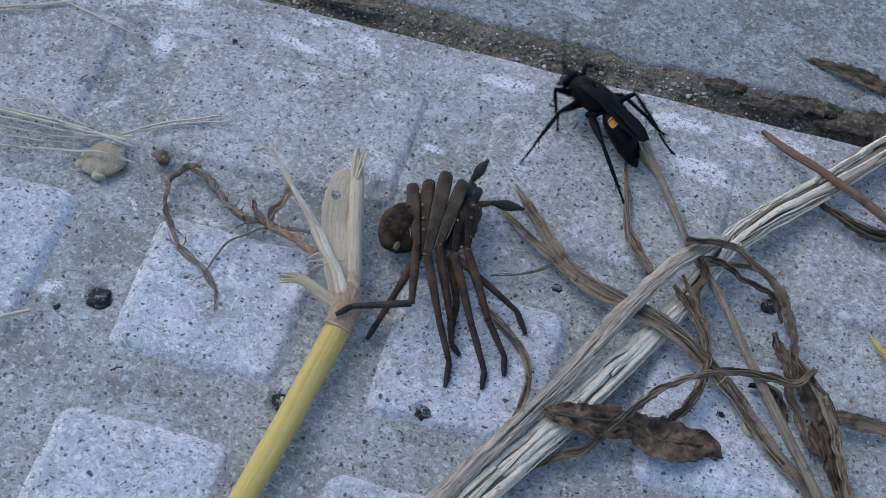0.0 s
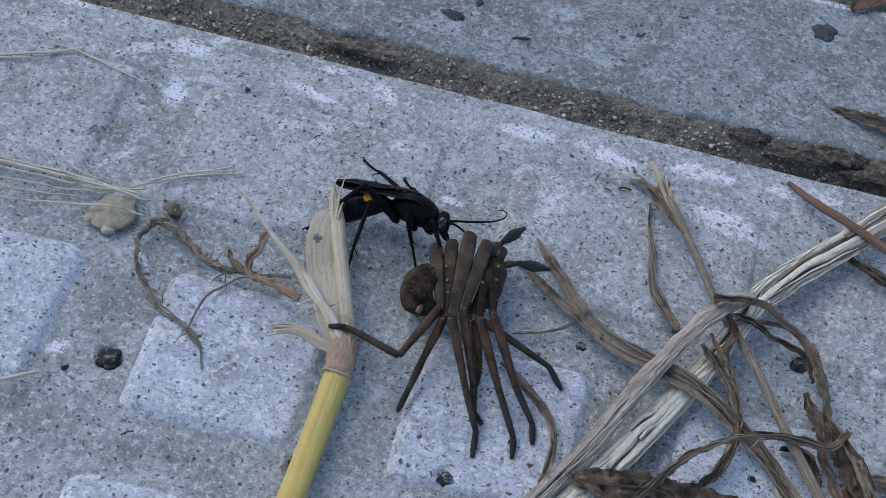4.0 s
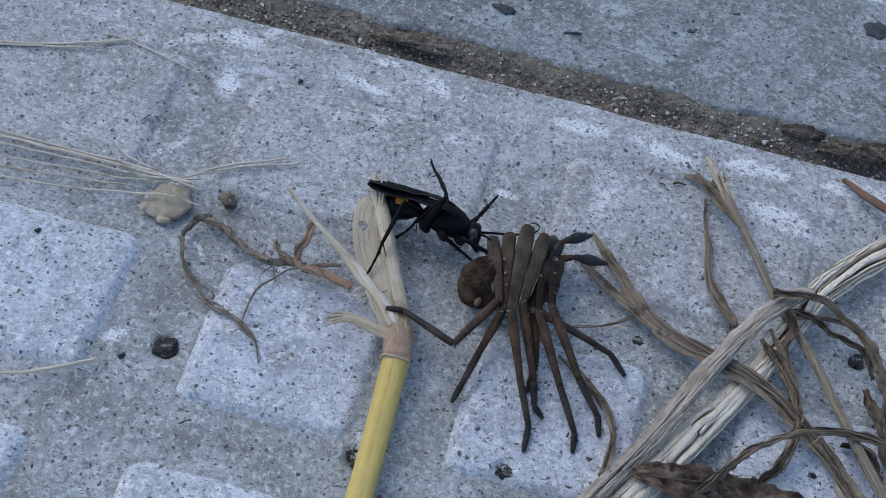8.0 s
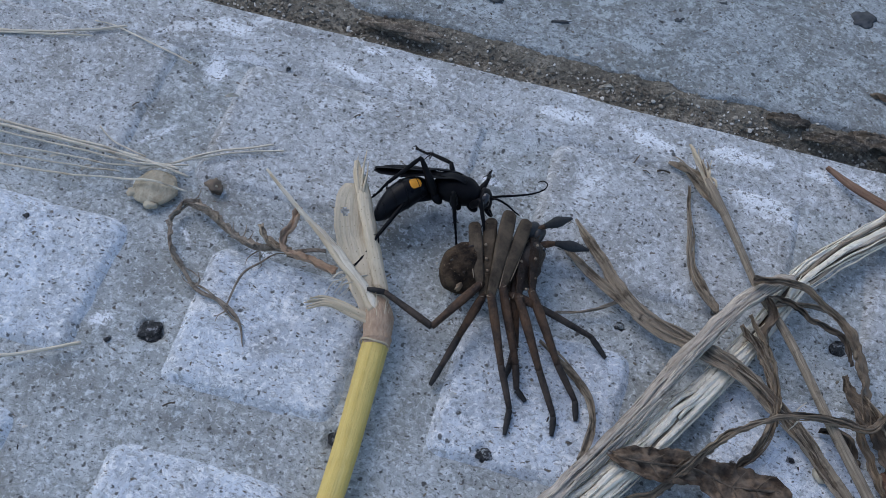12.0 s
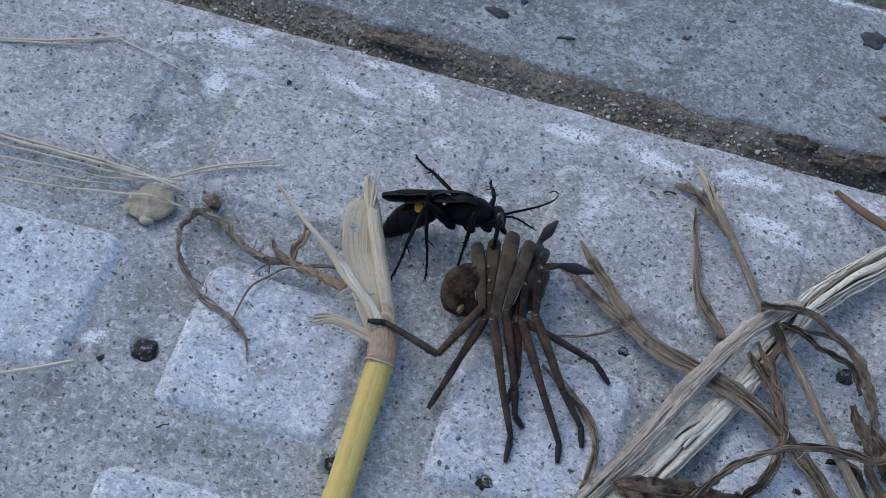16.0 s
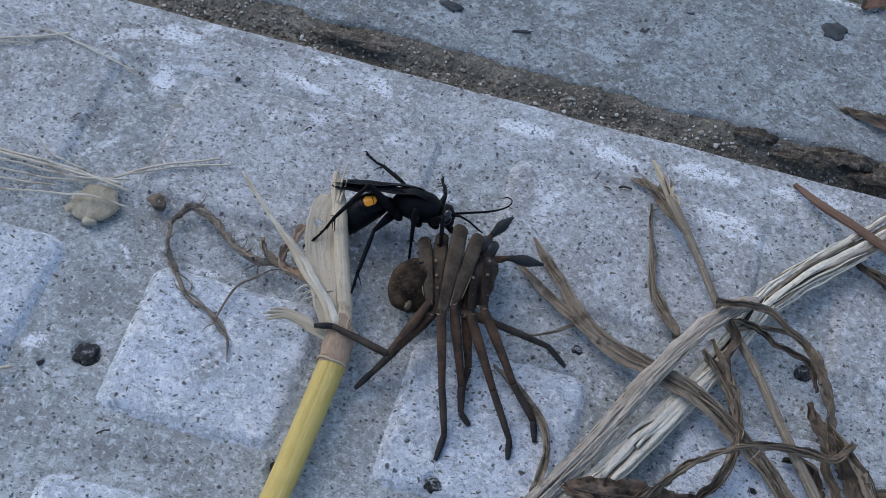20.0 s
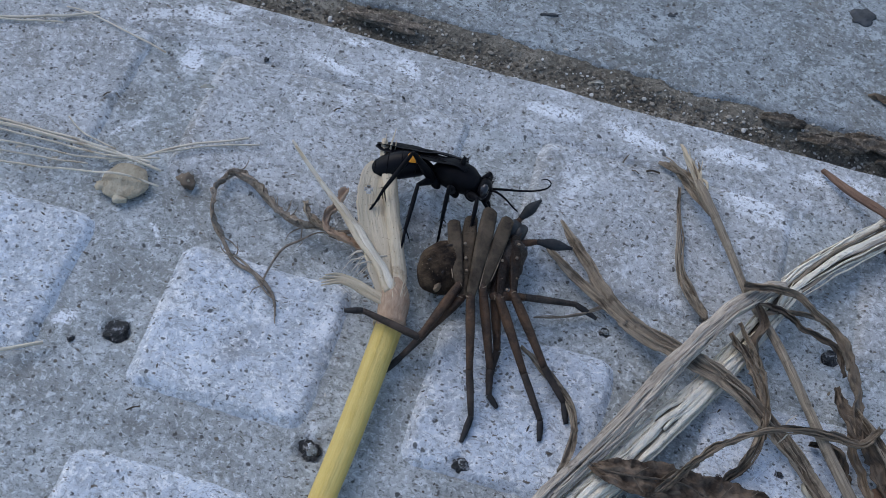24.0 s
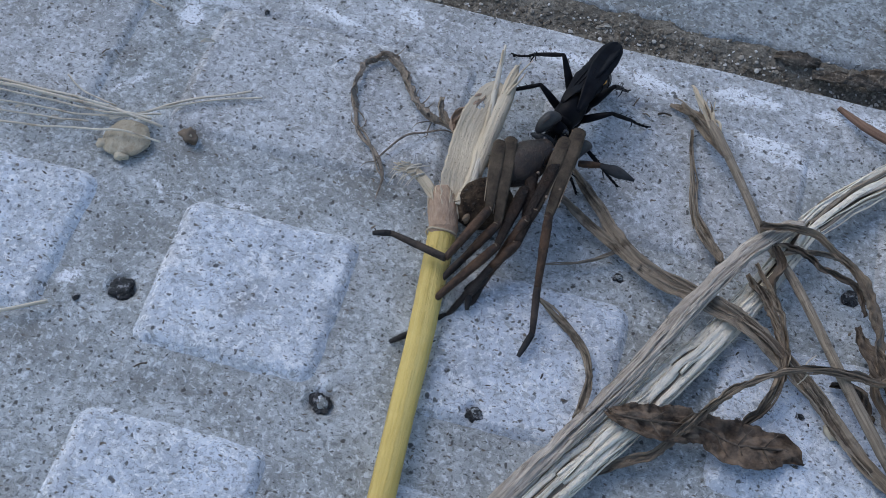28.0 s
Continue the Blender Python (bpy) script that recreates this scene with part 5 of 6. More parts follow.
def limb(name, parent, a, b, radii, mat, label="", bend=0.0, n=40, seed=0, flat=1.0, square=1.0, ridge=0.06):
    """A limb segment from a to b (mm, in the parent's space) as a part with its own origin at a."""
    l = (Vector(b) - Vector(a)).length
    k = len(radii) - 1
    pts = [(l * i / k, 0, bend * math.sin(math.pi * i / k), r) for i, r in enumerate(radii)]
    bm = tube(bmesh.new(), pts, sides=16, step=0.5, flat=flat, ridge=ridge, seed=seed, square=square)
    hairs(bm, pts, n, 0.75, seed, 0.045)
    ob = part(name, finish(bm), mat, parent, label)
    ob.matrix_basis = bone(a, b)
    return ob


bm = loft(bmesh.new(), [(-5.0, 0, 0, 0.8, 0.8), (-4.0, 0, 0.1, 2.6, 1.9), (-1.5, 0, 0.2, 3.6, 2.6), (1.2, 0, 0.2, 3.3, 2.6), (3.4, 0, 0.2, 2.4, 2.4), (4.8, 0, 0.1, 1.9, 2.0), (5.3, 0, 0, 1.2, 1.2)], 22, 0.06)
ob = part("cephalothorax", finish(bm), CARAPACE, spider, "dark brown head and chest")
ob.matrix_basis = pose(0.0021, 0.0012, 0.0044, 0, 0, 64)
ceph = ob
for k, (x, y, z) in enumerate(((5.0, 0.6, 1.2), (5.0, -0.6, 1.2), (4.6, 1.3, 1.7), (4.6, -1.3, 1.7), (5.2, 0.35, 0.6), (5.2, -0.35, 0.6))):
    part("eye", finish(lump(bmesh.new(), (x, y, z), (0.36, 0.36, 0.36), k, 0.02, 2)), EYE, ceph, "glossy black eye" if k == 0 else "")
for s in (1, -1):
    bm = loft(bmesh.new(), [(-0.6, 0, -0.6, 0.5, 0.5), (0.4, 0, 0, 1.0, 1.2), (2.0, 0, 0.35, 1.1, 1.4), (3.2, 0, 0.1, 0.95, 1.1), (4.0, 0, -0.4, 0.6, 0.7), (4.4, 0, -0.8, 0.12, 0.15)], 16, 0.05)
    jaw = part("chelicera", finish(bm), JAW, spider, "glossy grey jaw" if s == 1 else "")
    jaw.matrix_basis = pose(0.0026 + s * 0.0006, 0.0064 - s * 0.0002, 0.0046 - (s > 0) * 0.0004, 0, 0, 72)
    part("jaw_seam", finish(tube(bmesh.new(), [(0.2, -s * 0.45, 1.12, 0.12), (1.4, -s * 0.5, 1.5, 0.14), (2.4, -s * 0.42, 1.15, 0.1)], sides=6)), CARAPACE, jaw)
bm = loft(bmesh.new(), [(-4.6, 0, 0, 0.4, 0.4), (-3.8, 0, 0.1, 2.4, 2.2), (-1.6, 0, 0.3, 3.9, 3.5), (1.4, 0, 0.3, 4.1, 3.7), (3.6, 0, 0.1, 2.9, 2.7), (4.9, 0, -0.1, 1.2, 1.1), (5.3, 0, -0.2, 0.3, 0.3)], 24, 0.04, 3)
hairs(bm, [(-4, 0, 0, 2.2), (-1.6, 0, 0.3, 3.7), (1.4, 0, 0.3, 3.9), (4.0, 0, 0, 2.4)], 1500, 0.75, 5, 0.045)
abd = part("abdomen", finish(bm), ABDOMEN, spider, "round dark downy abdomen")
abd.matrix_basis = pose(-0.0061, -0.0010, 0.0038, 0, 0, 236)
bm = bmesh.new()
hairs(bm, [(-4, 0, 0, 2.2), (-1.6, 0, 0.3, 3.7), (1.4, 0, 0.3, 3.9), (4.0, 0, 0, 2.4)], 420, 1.0, 8, 0.06)
part("down", finish(bm), DOWN, abd, "sparse golden hairs on the abdomen")
part("spinneret", finish(lump(bmesh.new(), (3.9, 2.15, 1.1), (0.75, 0.4, 0.9), 2, 0.55, 3)), PALE, abd, "small pale spot at the abdomen's end")
for k, (x, s) in enumerate(((-1.5, 1), (-1.5, -1), (0.4, 1), (0.4, -1), (2.2, 1), (2.2, -1))):
    part("mark", finish(lump(bmesh.new(), (x, s * 1.3, 3.55 - 0.3 * (x > 2)), (0.6, 0.25, 0.25), k, 0.3, 2, s * 0.5)), CARAPACE, abd)


# glints on the abdomen, built as tiny pale lumps
bm = bmesh.new()
rg = random.Random(12)
for k in range(64):
    x, a = rg.uniform(-2.6, 3.6), rg.uniform(0.5, 2.4)
    lump(bm, (x, math.cos(a) * (4.0 - 0.09 * x * x), 0.3 + math.sin(a) * (3.65 - 0.09 * x * x)), (rg.uniform(0.09, 0.24), 0.07, 0.07), k, 0.3, 1, rg.uniform(0, 3))
part("grit_speck", finish(bm), PALE, abd, "pale sand specks stuck to the down")


def sp(x, y, z):
    return Vector((x, y, z)) - S0


# hip, knee for the thigh; then knee, shin end, foot bend, foot
LEGS = (
    ("a", (-2.2, 101.6, 6.4), (1.2, 90.6, 7.4), (-5.0, 82.2, 6.0), (-13.5, 86.8, 5.5), (-16.3, 86.8, 5.4)),
    ("b", (0.3, 103.4, 6.0), (2.1, 88.8, 6.9), (-0.0, 82.5, 3.5), (-1.4, 77.6, 1.6), (-2.3, 74.5, 0.5)),
    ("c", (2.9, 104.6, 7.7), (3.3, 88.7, 8.2), (7.6, 79.4, 4.0), (10.6, 73.7, 1.3), (10.8, 69.7, 0.5)),
    ("d", (5.9, 104.2, 7.1), (4.7, 91.0, 7.9), (9.9, 80.6, 3.0), (11.0, 77.3, 1.3), (12.8, 76.1, 0.5)),
    ("h", (5.0, 100.0, 4.0), (7.0, 90.6, 6.2), (9.0, 83.4, 3.0), (8.8, 81.0, 1.8), (8.6, 79.1, 0.8)),
    ("e", (6.2, 101.0, 6.2), (7.6, 90.2, 7.4), (13.6, 80.2, 4.0), (17.5, 74.4, 1.3), (17.9, 71.5, 0.5)),
    ("f", (7.9, 102.0, 6.0), (9.5, 91.6, 7.4), (16.2, 82.0, 4.0), (20.3, 78.0, 1.3), (21.1, 75.0, 0.5)),
    ("g", (7.6, 101.4, 5.0), (6.6, 90.4, 7.0), (11.7, 90.0, 6.0), (20.7, 89.5, 2.0), (23.8, 87.2, 0.6)),
)
shin = {}
rest = {}
thigh = {}
jaws = [ob for ob in spider.children if ob.name.startswith("chelicera")]
for k, (n, hip, knee, end, bend, foot) in enumerate(LEGS):
    w = {"a": 0.98, "b": 1.0, "c": 1.1, "d": 1.0}.get(n, 0.82)
    fem = limb("femur", spider, sp(*hip), sp(*knee), (1.04 * w, 1.15 * w, 1.15 * w, 1.04 * w, 0.9 * w, 0.78 * w, 0.62 * w), FEMUR if n in "abcd" else DARKLEG, "broad downy brown thigh", 0.15, 160, k, 0.6, 0.5, 0.015)
    part("trochanter", finish(lump(bmesh.new(), (0.05, 0, 0.02), (0.8, 1.02 * w, 0.6 * w), k, 0.06, 3)), FEMUR if n in "abcd" else DARKLEG, fem)
    m = fem.matrix_basis.copy()
    fem.matrix_basis = m @ pose(0, 0, 0, 14 if n in "ab" else -12, 0, 0)
    fl = (sp(*knee) - sp(*hip)).length
    edge = -1 if n in "ab" else 1
    # pale tube along one edge: the ridge's highlight, put in as colour and shape
    if n in "abcd":
        part("hair_fringe", finish(tube(bmesh.new(), [(fl * q, edge * 1.08 * w * r, 0.42, 0.085) for q, r in ((0.12, 0.86), (0.3, 0.98), (0.6, 0.94), (0.9, 0.82))], sides=5, wobble=0.06, seed=k)), SKIN, fem)
    ob = limb("tibia", spider, sp(*knee), sp(*end), (0.60, 0.76, 0.72, 0.62, 0.54), TIBIA, "slim brown shin", 0.12, 90, k + 20)
    part("patella", finish(tube(bmesh.new(), [(-0.5, 0, -0.2, 0.4), (0.2, 0, 0.05, 0.64), (1.5 + 0.3 * (k % 3), 0, 0.08, 0.72), (2.3 + 0.4 * (k % 3), 0, 0, 0.54)], sides=12, ridge=0.1, seed=k, step=0.4)), TIBIA, ob)
    q0 = 0.5 + 0.35 * (k * 7 % 5)
    ring = [(0.05 + 0.12 * math.sin(q * 3 + k), math.cos(q) * 0.74, math.sin(q) * 0.74, 0.075) for q in np.linspace(q0, q0 + 0.9, 6)]
    part("joint_skin", finish(tube(bmesh.new(), ring, sides=6, wobble=0.1, seed=k)), SKIN, ob, "pale skin of the knee joint")
    shin[n], rest[n], thigh[n] = ob, ob.matrix_basis.copy(), fem
    inv = ob.matrix_basis.inverted()
    la, lb, lc = (inv @ (sp(*p) * MM) / MM for p in (end, bend, foot))
    limb("metatarsus", ob, la, lb, (0.56, 0.58, 0.52, 0.44), METATARSUS, "dark brown-grey foot segment", 0.05, 60, k + 40)
    limb("tarsus", ob, lb, lc, (0.46, 0.5, 0.44, 0.3), TARSUS, "", 0.05, 30, k + 60)
bm = bmesh.new()
for k, p in enumerate(((6.7, 96.7), (8.8, 97.7), (7.3, 93.5), (9.5, 94.2), (0.4, 97.9), (1.7, 93.4), (6.1, 99.2), (5.1, 94.9), (8.5, 91.9), (8.6, 100.4), (1.1, 95.4))):
    lump(bm, sp(*p, 7.35 + 0.25 * (k % 3 == 1)), (0.26, 0.26, 0.24), k, 0.2, 2)
part("spine_base", finish(bm), SKIN, spider, "small pale spots on the legs")
palps = []
for a, b, c in (((7.0, 103.4, 5.0), (9.2, 105.4, 5.4), (13.6, 107.6, 6.0)), ((8.2, 102.0, 4.4), (11.4, 103.4, 4.6), (17.2, 104.0, 4.2))):
    palps.append(ob := limb("pedipalp", spider, sp(*a), sp(*b), (0.5, 0.6, 0.42), TIBIA, "", 0, 40, 3))
    inv = ob.matrix_basis.inverted()
    limb("palp_bulb", ob, inv @ (sp(*b) * MM) / MM, inv @ (sp(*c) * MM) / MM, (0.42, 0.62, 0.92, 0.85, 0.5, 0.22), PALP, "swollen slate-grey palp tip", 0.2, 120, 9)


# ---- the wasp: black, smoky wings, orange spots; x ahead, origin in the chest ----
wasp = thing("spider_wasp", "black spider wasp with smoky wings and orange abdomen spots", "wasp")
SIZE = 1.1
wasp.scale = (SIZE, SIZE, SIZE)
HIPS = ((2.3, 1.1, -1.3, 4.1, 7.2), (-0.2, 1.25, -1.6, 5.8, 10.4), (-3.2, 1.2, -1.4, 7.0, 13.0))

bm = loft(bmesh.new(), [(-4.3, 0, 0.2, 0.3, 0.35), (-3.9, 0, 0.2, 0.95, 1.1), (-2.9, 0, 0.25, 1.5, 1.75), (-1.6, 0, 0.3, 1.85, 2.1), (0.0, 0, 0.4, 2.05, 2.35), (1.6, 0, 0.35, 1.95, 2.15), (2.7, 0, 0.2, 1.6, 1.6), (3.5, 0, 0.1, 0.75, 0.75)], 24, 0.05)
part("thorax", finish(bm), BLACK, wasp, "velvety black chest")
part("collar", finish(loft(bmesh.new(), [(2.0, 0, 0.6, 1.2, 1.0), (2.6, 0, 0.5, 1.6, 1.35), (3.1, 0, 0.35, 1.2, 1.05), (3.4, 0, 0.2, 0.5, 0.5)], 20)), BLACK, wasp)
bm = loft(bmesh.new(), [(3.7, 0, 0.0, 0.8, 0.9), (4.1, 0, 0.0, 1.75, 1.6), (4.7, 0, -0.1, 1.85, 1.7), (5.4, 0, -0.3, 1.45, 1.5), (5.9, 0, -0.6, 0.6, 0.8)], 22)
head = part("head", finish(bm), BLACK, wasp, "black head")
head.location = (-0.0006, 0, 0)
feelers = []
for s in (1, -1):
    part("eye", finish(lump(bmesh.new(), (4.8, s * 1.35, 0.05), (0.75, 0.62, 1.25), s, 0.03, 3)), EYE, head, "large dark oval eye" if s == 1 else "")
    part("mandible", finish(tube(bmesh.new(), [(5.2, s * 0.7, -1.5, 0.36), (5.9, s * 0.8, -2.1, 0.28), (6.4, s * 0.3, -2.5, 0.1)], sides=8)), GLOSS, head)
    pts = [(5.6, s * 0.5, 0.3, 0.2), (6.6, s * 0.9, 0.6, 0.18), (8.2, s * (1.3 + 0.4 * s), 0.1, 0.16), (9.6, s * (1.5 + 0.6 * s), -0.7, 0.13), (10.4, s * (1.2 + 0.8 * s), -1.2, 0.09)]
    if s == 1:
        pts = [(5.6, 0.5, 0.3, 0.22), (7.2, 1.0, 0.7, 0.2), (9.4, 1.6, 1.2, 0.18), (11.6, 2.1, 1.9, 0.15), (13.2, 2.3, 2.9, 0.12), (13.5, 2.2, 3.9, 0.1), (12.7, 2.0, 4.3, 0.09), (12.0, 1.9, 3.9, 0.07)]
    x, y, z, _ = pts[0]
    feeler = part("antenna", finish(tube(bmesh.new(), [(q[0] - x, q[1] - y, q[2] - z, q[3]) for q in pts], sides=8)), BLACK, head, "long thin antenna" if s == 1 else "")
    feeler.location = Vector((x, y, z)) * MM
    feelers.append(feeler)

ABD = [(0.0, 0, 0.0, 0.28, 0.32), (-0.6, 0, 0.05, 0.6, 0.7), (-1.7, 0, 0.1, 1.45, 1.55), (-3.4, 0, 0.1, 2.0, 2.1), (-5.2, 0, -0.2, 2.15, 2.3), (-7.2, 0, -0.85, 1.95, 2.1), (-9.0, 0, -1.7, 1.35, 1.4), (-10.2, 0, -2.35, 0.6, 0.6), (-10.7, 0, -2.65, 0.1, 0.1)]


def girth(x):
    """The abdomen's centre height, half-width and half-height at x."""
    run = smooth_path(ABD, 0.35)
    return [float(np.interp(-x, [-r[0] for r in run], [r[k] for r in run])) for k in (2, 3, 4)]


wabd = part("abdomen", finish(loft(bmesh.new(), ABD, 26)), GLOSS, wasp, "glossy black tapering abdomen")
for x in (-2.7, -4.9, -6.9, -8.7):
    c, w, h = girth(x)
    part("segment_ring", finish(tube(bmesh.new(), [(x, math.cos(a) * w * 1.02, c + math.sin(a) * h * 1.02, 0.07) for a in np.linspace(0, 6.2832, 18)], sides=6, caps=False)), BLACK, wabd)
for s in (1, -1):
    bm = bmesh.new()
    rows = []
    for i in range(9):
        x = -2.2 - i * 0.23
        c, w, h = girth(x)
        half = 0.37 * max(0.15, 1 - ((i - 4) / 4.4) ** 6)
        rows.append([bm.verts.new(Vector((x, s * math.cos(a) * (w + 0.06), c + math.sin(a) * (h + 0.06))) * MM) for a in np.linspace(0.80 - half * 1.1, 0.80 + half, 9)])
    for ra, rb in zip(rows, rows[1:]):
        for k in range(8):
            bm.faces.new((ra[k], ra[k + 1], rb[k + 1], rb[k]))
    bmesh.ops.recalc_face_normals(bm, faces=bm.faces[:])
    part("orange_spot", finish(bm), ORANGE, wabd, "orange spot on the abdomen's flank")

wings = []
for s in (1, -1):
    bm = blade(bmesh.new(), [(0.9, s * 1.4, 2.2, 0.35, s * 24), (-0.8, s * 1.3, 2.6, 0.8, s * 18), (-3.6, s * 0.9, 2.35 + 0.1 * s, 1.25, s * 14), (-7.4, s * 0.45, 1.75 + 0.12 * s, 1.65, s * 10), (-10.6, s * 0.35, 1.1 + 0.12 * s, 1.6, s * 8), (-12.6, s * 0.3, 0.75 + 0.12 * s, 1.1, s * 8), (-13.4, s * 0.3, 0.6 + 0.12 * s, 0.4, s * 8)],
               thick=0.12, fold=0.05, ripple=0.06, seed=3 + s, across=8, step=0.5)
    w = part("wing", finish(bm), WING, wasp, "smoky black folded wing" if s == 1 else "")
    wings.append(w)
    for k in range(3):
        part("vein", finish(tube(bmesh.new(), [(0.6, s * 1.4, 2.3, 0.09), (-4.0, s * (0.3 + k * 0.5), 2.42 + 0.1 * s - 0.05 * k, 0.07), (-8.2, s * (-0.4 + k * 0.7), 1.72 + 0.12 * s - 0.08 * k, 0.06), (-11.6, s * (-0.3 + k * 0.5), 1.0 + 0.12 * s - 0.05 * k, 0.03)], sides=5)), BLACK, w)

for (hx, hy, hz, l1, l2) in HIPS:
    for sd in (1, -1):
        part("coxa", finish(loft(bmesh.new(), [(hx - 1.1, hy * sd * 0.7, hz + 0.9, 0.2, 0.2), (hx - 0.6, hy * sd * 0.8, hz + 0.5, 0.85, 0.95), (hx + 0.3, hy * sd * 0.95, hz, 0.85, 0.9), (hx + 0.9, hy * sd, hz - 0.3, 0.45, 0.5), (hx + 1.1, hy * sd, hz - 0.35, 0.1, 0.1)], 14)), BLACK, wasp)
wleg = []
for (hx, hy, hz, l1, l2), n in zip(HIPS, ("fore", "mid", "hind")):
    for s in (1, -1):
        bm = tube(bmesh.new(), [(0, 0, 0, 0.5), (l1 * 0.3, 0, 0.05, 0.74 if n == "hind" else 0.64), (l1 * 0.7, 0, 0.05, 0.5), (l1, 0, 0, 0.3)], sides=10)
        fem = part("femur", finish(bm), BLACK, wasp)
        tl = l2 * 0.54
        bm = tube(bmesh.new(), [(0, 0, 0, 0.26), (tl * 0.3, 0, 0, 0.34), (tl * 0.8, 0, 0, 0.3), (tl, 0, 0, 0.24)], sides=9)
        for k in range(6):
            x = tl * (0.3 + 0.13 * k)
            tube(bm, [(x, 0.15 * (-1) ** k, 0.15, 0.07), (x + 0.6, 0.5 * (-1) ** k, 0.5, 0.02)], sides=4)
        for k in (1, -1):
            tube(bm, [(tl - 0.1, 0.1 * k, -0.1, 0.12), (tl + 0.7, 0.45 * k, -0.8, 0.08), (tl + 1.3, 0.55 * k, -1.5, 0.03)], sides=5)
        tib = part("tibia", finish(bm), BLACK, wasp)
        bm = tube(bmesh.new(), [(tl, 0, 0, 0.22), (tl + (l2 - tl) * 0.4, 0, -0.35, 0.18), (tl + (l2 - tl) * 0.8, 0, -0.25, 0.16), (l2, 0, 0.1, 0.12)], sides=8)
        for k in range(4):
            x = tl + (l2 - tl) * (0.2 + 0.22 * k)
            tube(bm, [(x, 0, -0.3, 0.2), (x + 0.35, 0, -0.3, 0.24)], sides=7, step=0.2)
            tube(bm, [(x + 0.3, 0.1, -0.35, 0.05), (x + 0.7, 0.45 * (-1) ** k, -0.5, 0.015)], sides=4)
        tube(bm, [(l2 - 0.1, 0, 0.05, 0.1), (l2 + 0.35, 0.3, -0.1, 0.03)], sides=5)
        part("tarsus", finish(bm), BLACK, tib)
        wleg.append((n, s, fem, tib, Vector((hx, hy * s, hz)), l1, l2))


# ---- what moves ----
# seconds, stem's node x, y, turn
STEM = ((0.0, -8.0, 77.0, -12.0), (1.0, -8.1, 77.0, -12.0), (1.2, -9.0, 77.2, -9.5), (1.5, -11.0, 77.9, -6.5), (2.0, -11.9, 78.3, -5.0), (3.5, -11.9, 78.6, -5.0), (5.5, -10.6, 79.0, -3.5), (7.5, -10.6, 79.4, -2.0),
        (8.0, -12.0, 79.7, 0.0), (9.0, -13.2, 79.7, 0.5), (11.0, -12.6, 79.6, 0.0), (14.0, -12.3, 80.0, 0.0), (16.0, -11.8, 80.3, -1.5), (18.0, -11.8, 80.5, -2.5), (20.0, -10.9, 81.0, -6.0), (20.5, -10.0, 82.0, -6.0),
        (21.5, -8.4, 82.8, -5.0), (23.5, -7.7, 84.8, -4.0), (25.0, -7.6, 85.0, -4.0), (26.0, -7.7, 86.2, -4.0), (26.5, -7.4, 86.8, -3.0), (27.0, -4.8, 87.8, 0.0), (27.4, -2.0, 90.5, 3.0), (27.6, -1.8, 92.5, 3.0), (28.0, -3.2, 94.0, 2.0))
# the husk's bend at the node, as the stem is pushed aside
HUSK_BEND = ((0.0, 0), (26.4, 0), (27.0, -9), (27.4, -22), (27.7, -32), (28.0, -34))
SPLINTER_BEND = ((0.0, 0), (26.4, 0), (27.0, -6), (27.4, -24), (27.7, -46), (28.0, -55))
ROOT_BEND = ((0.0, 0), (26.0, -3), (26.4, -5), (27.0, -8), (27.3, -14), (27.5, -22), (28.0, -30))

# the roots slide over the slab against the stem: seconds, shift x
ROOT_SLIDE = ((0.0, 0), (3.5, -0.8), (6.0, -1.5), (8.0, -1.0), (11.0, 0), (14.0, -1.8), (16.0, 0), (18.0, 3.0), (20.0, 4.6), (21.0, 5.0), (24.0, 3.0), (26.0, 2.4), (27.0, 1.2), (27.5, 4.0), (28.0, 9.0))

# seconds, shift x, y, z, turn, roll
SPIDER = ((0.0, -0.6, 0.9, 0, 0, 0), (1.5, -0.6, 0.9, 0, 0, 0), (2.5, 0, 0.3, 0, 0, 0), (8.0, 0.2, 0.0, 0, 0, 0), (9.0, -0.1, 0.0, 0, 1, 0), (11.0, 0, 0, 0, 0, 0), (16.0, 0, 0, 0, 0, 0), (19.0, -0.1, 0.3, 0, 0.5, 0), (21.0, -0.7, 0.9, 0, 1.5, 0),
          (23.5, -0.3, 0.5, 0, 1, 0), (25.5, -0.2, 0.4, 0, 1, 0), (26.0, 1.0, 0.6, 0, 0, 0), (26.5, 3.2, 0.6, 0, -2, 0), (27.0, 4.4, 0.4, 0, -18, 0), (27.5, 6.0, 2.2, 0, -34, 0), (27.7, 8.0, 4.0, 0.3, -27, 0), (27.8, 7.6, 5.6, 0.6, -24, -4), (27.9, 6.6, 7.0, 0.8, -22, -6), (28.0, 5.4, 8.4, 1.0, -21, -8))
# the limp abdomen swings under the legs: seconds, shift x, y, z
SWING = ((0.0, 0, 0, 0), (27.5, 0, 0, 0), (27.7, 0.6, 0.4, 0.2), (28.0, 1.2, -6.7, -1.0))

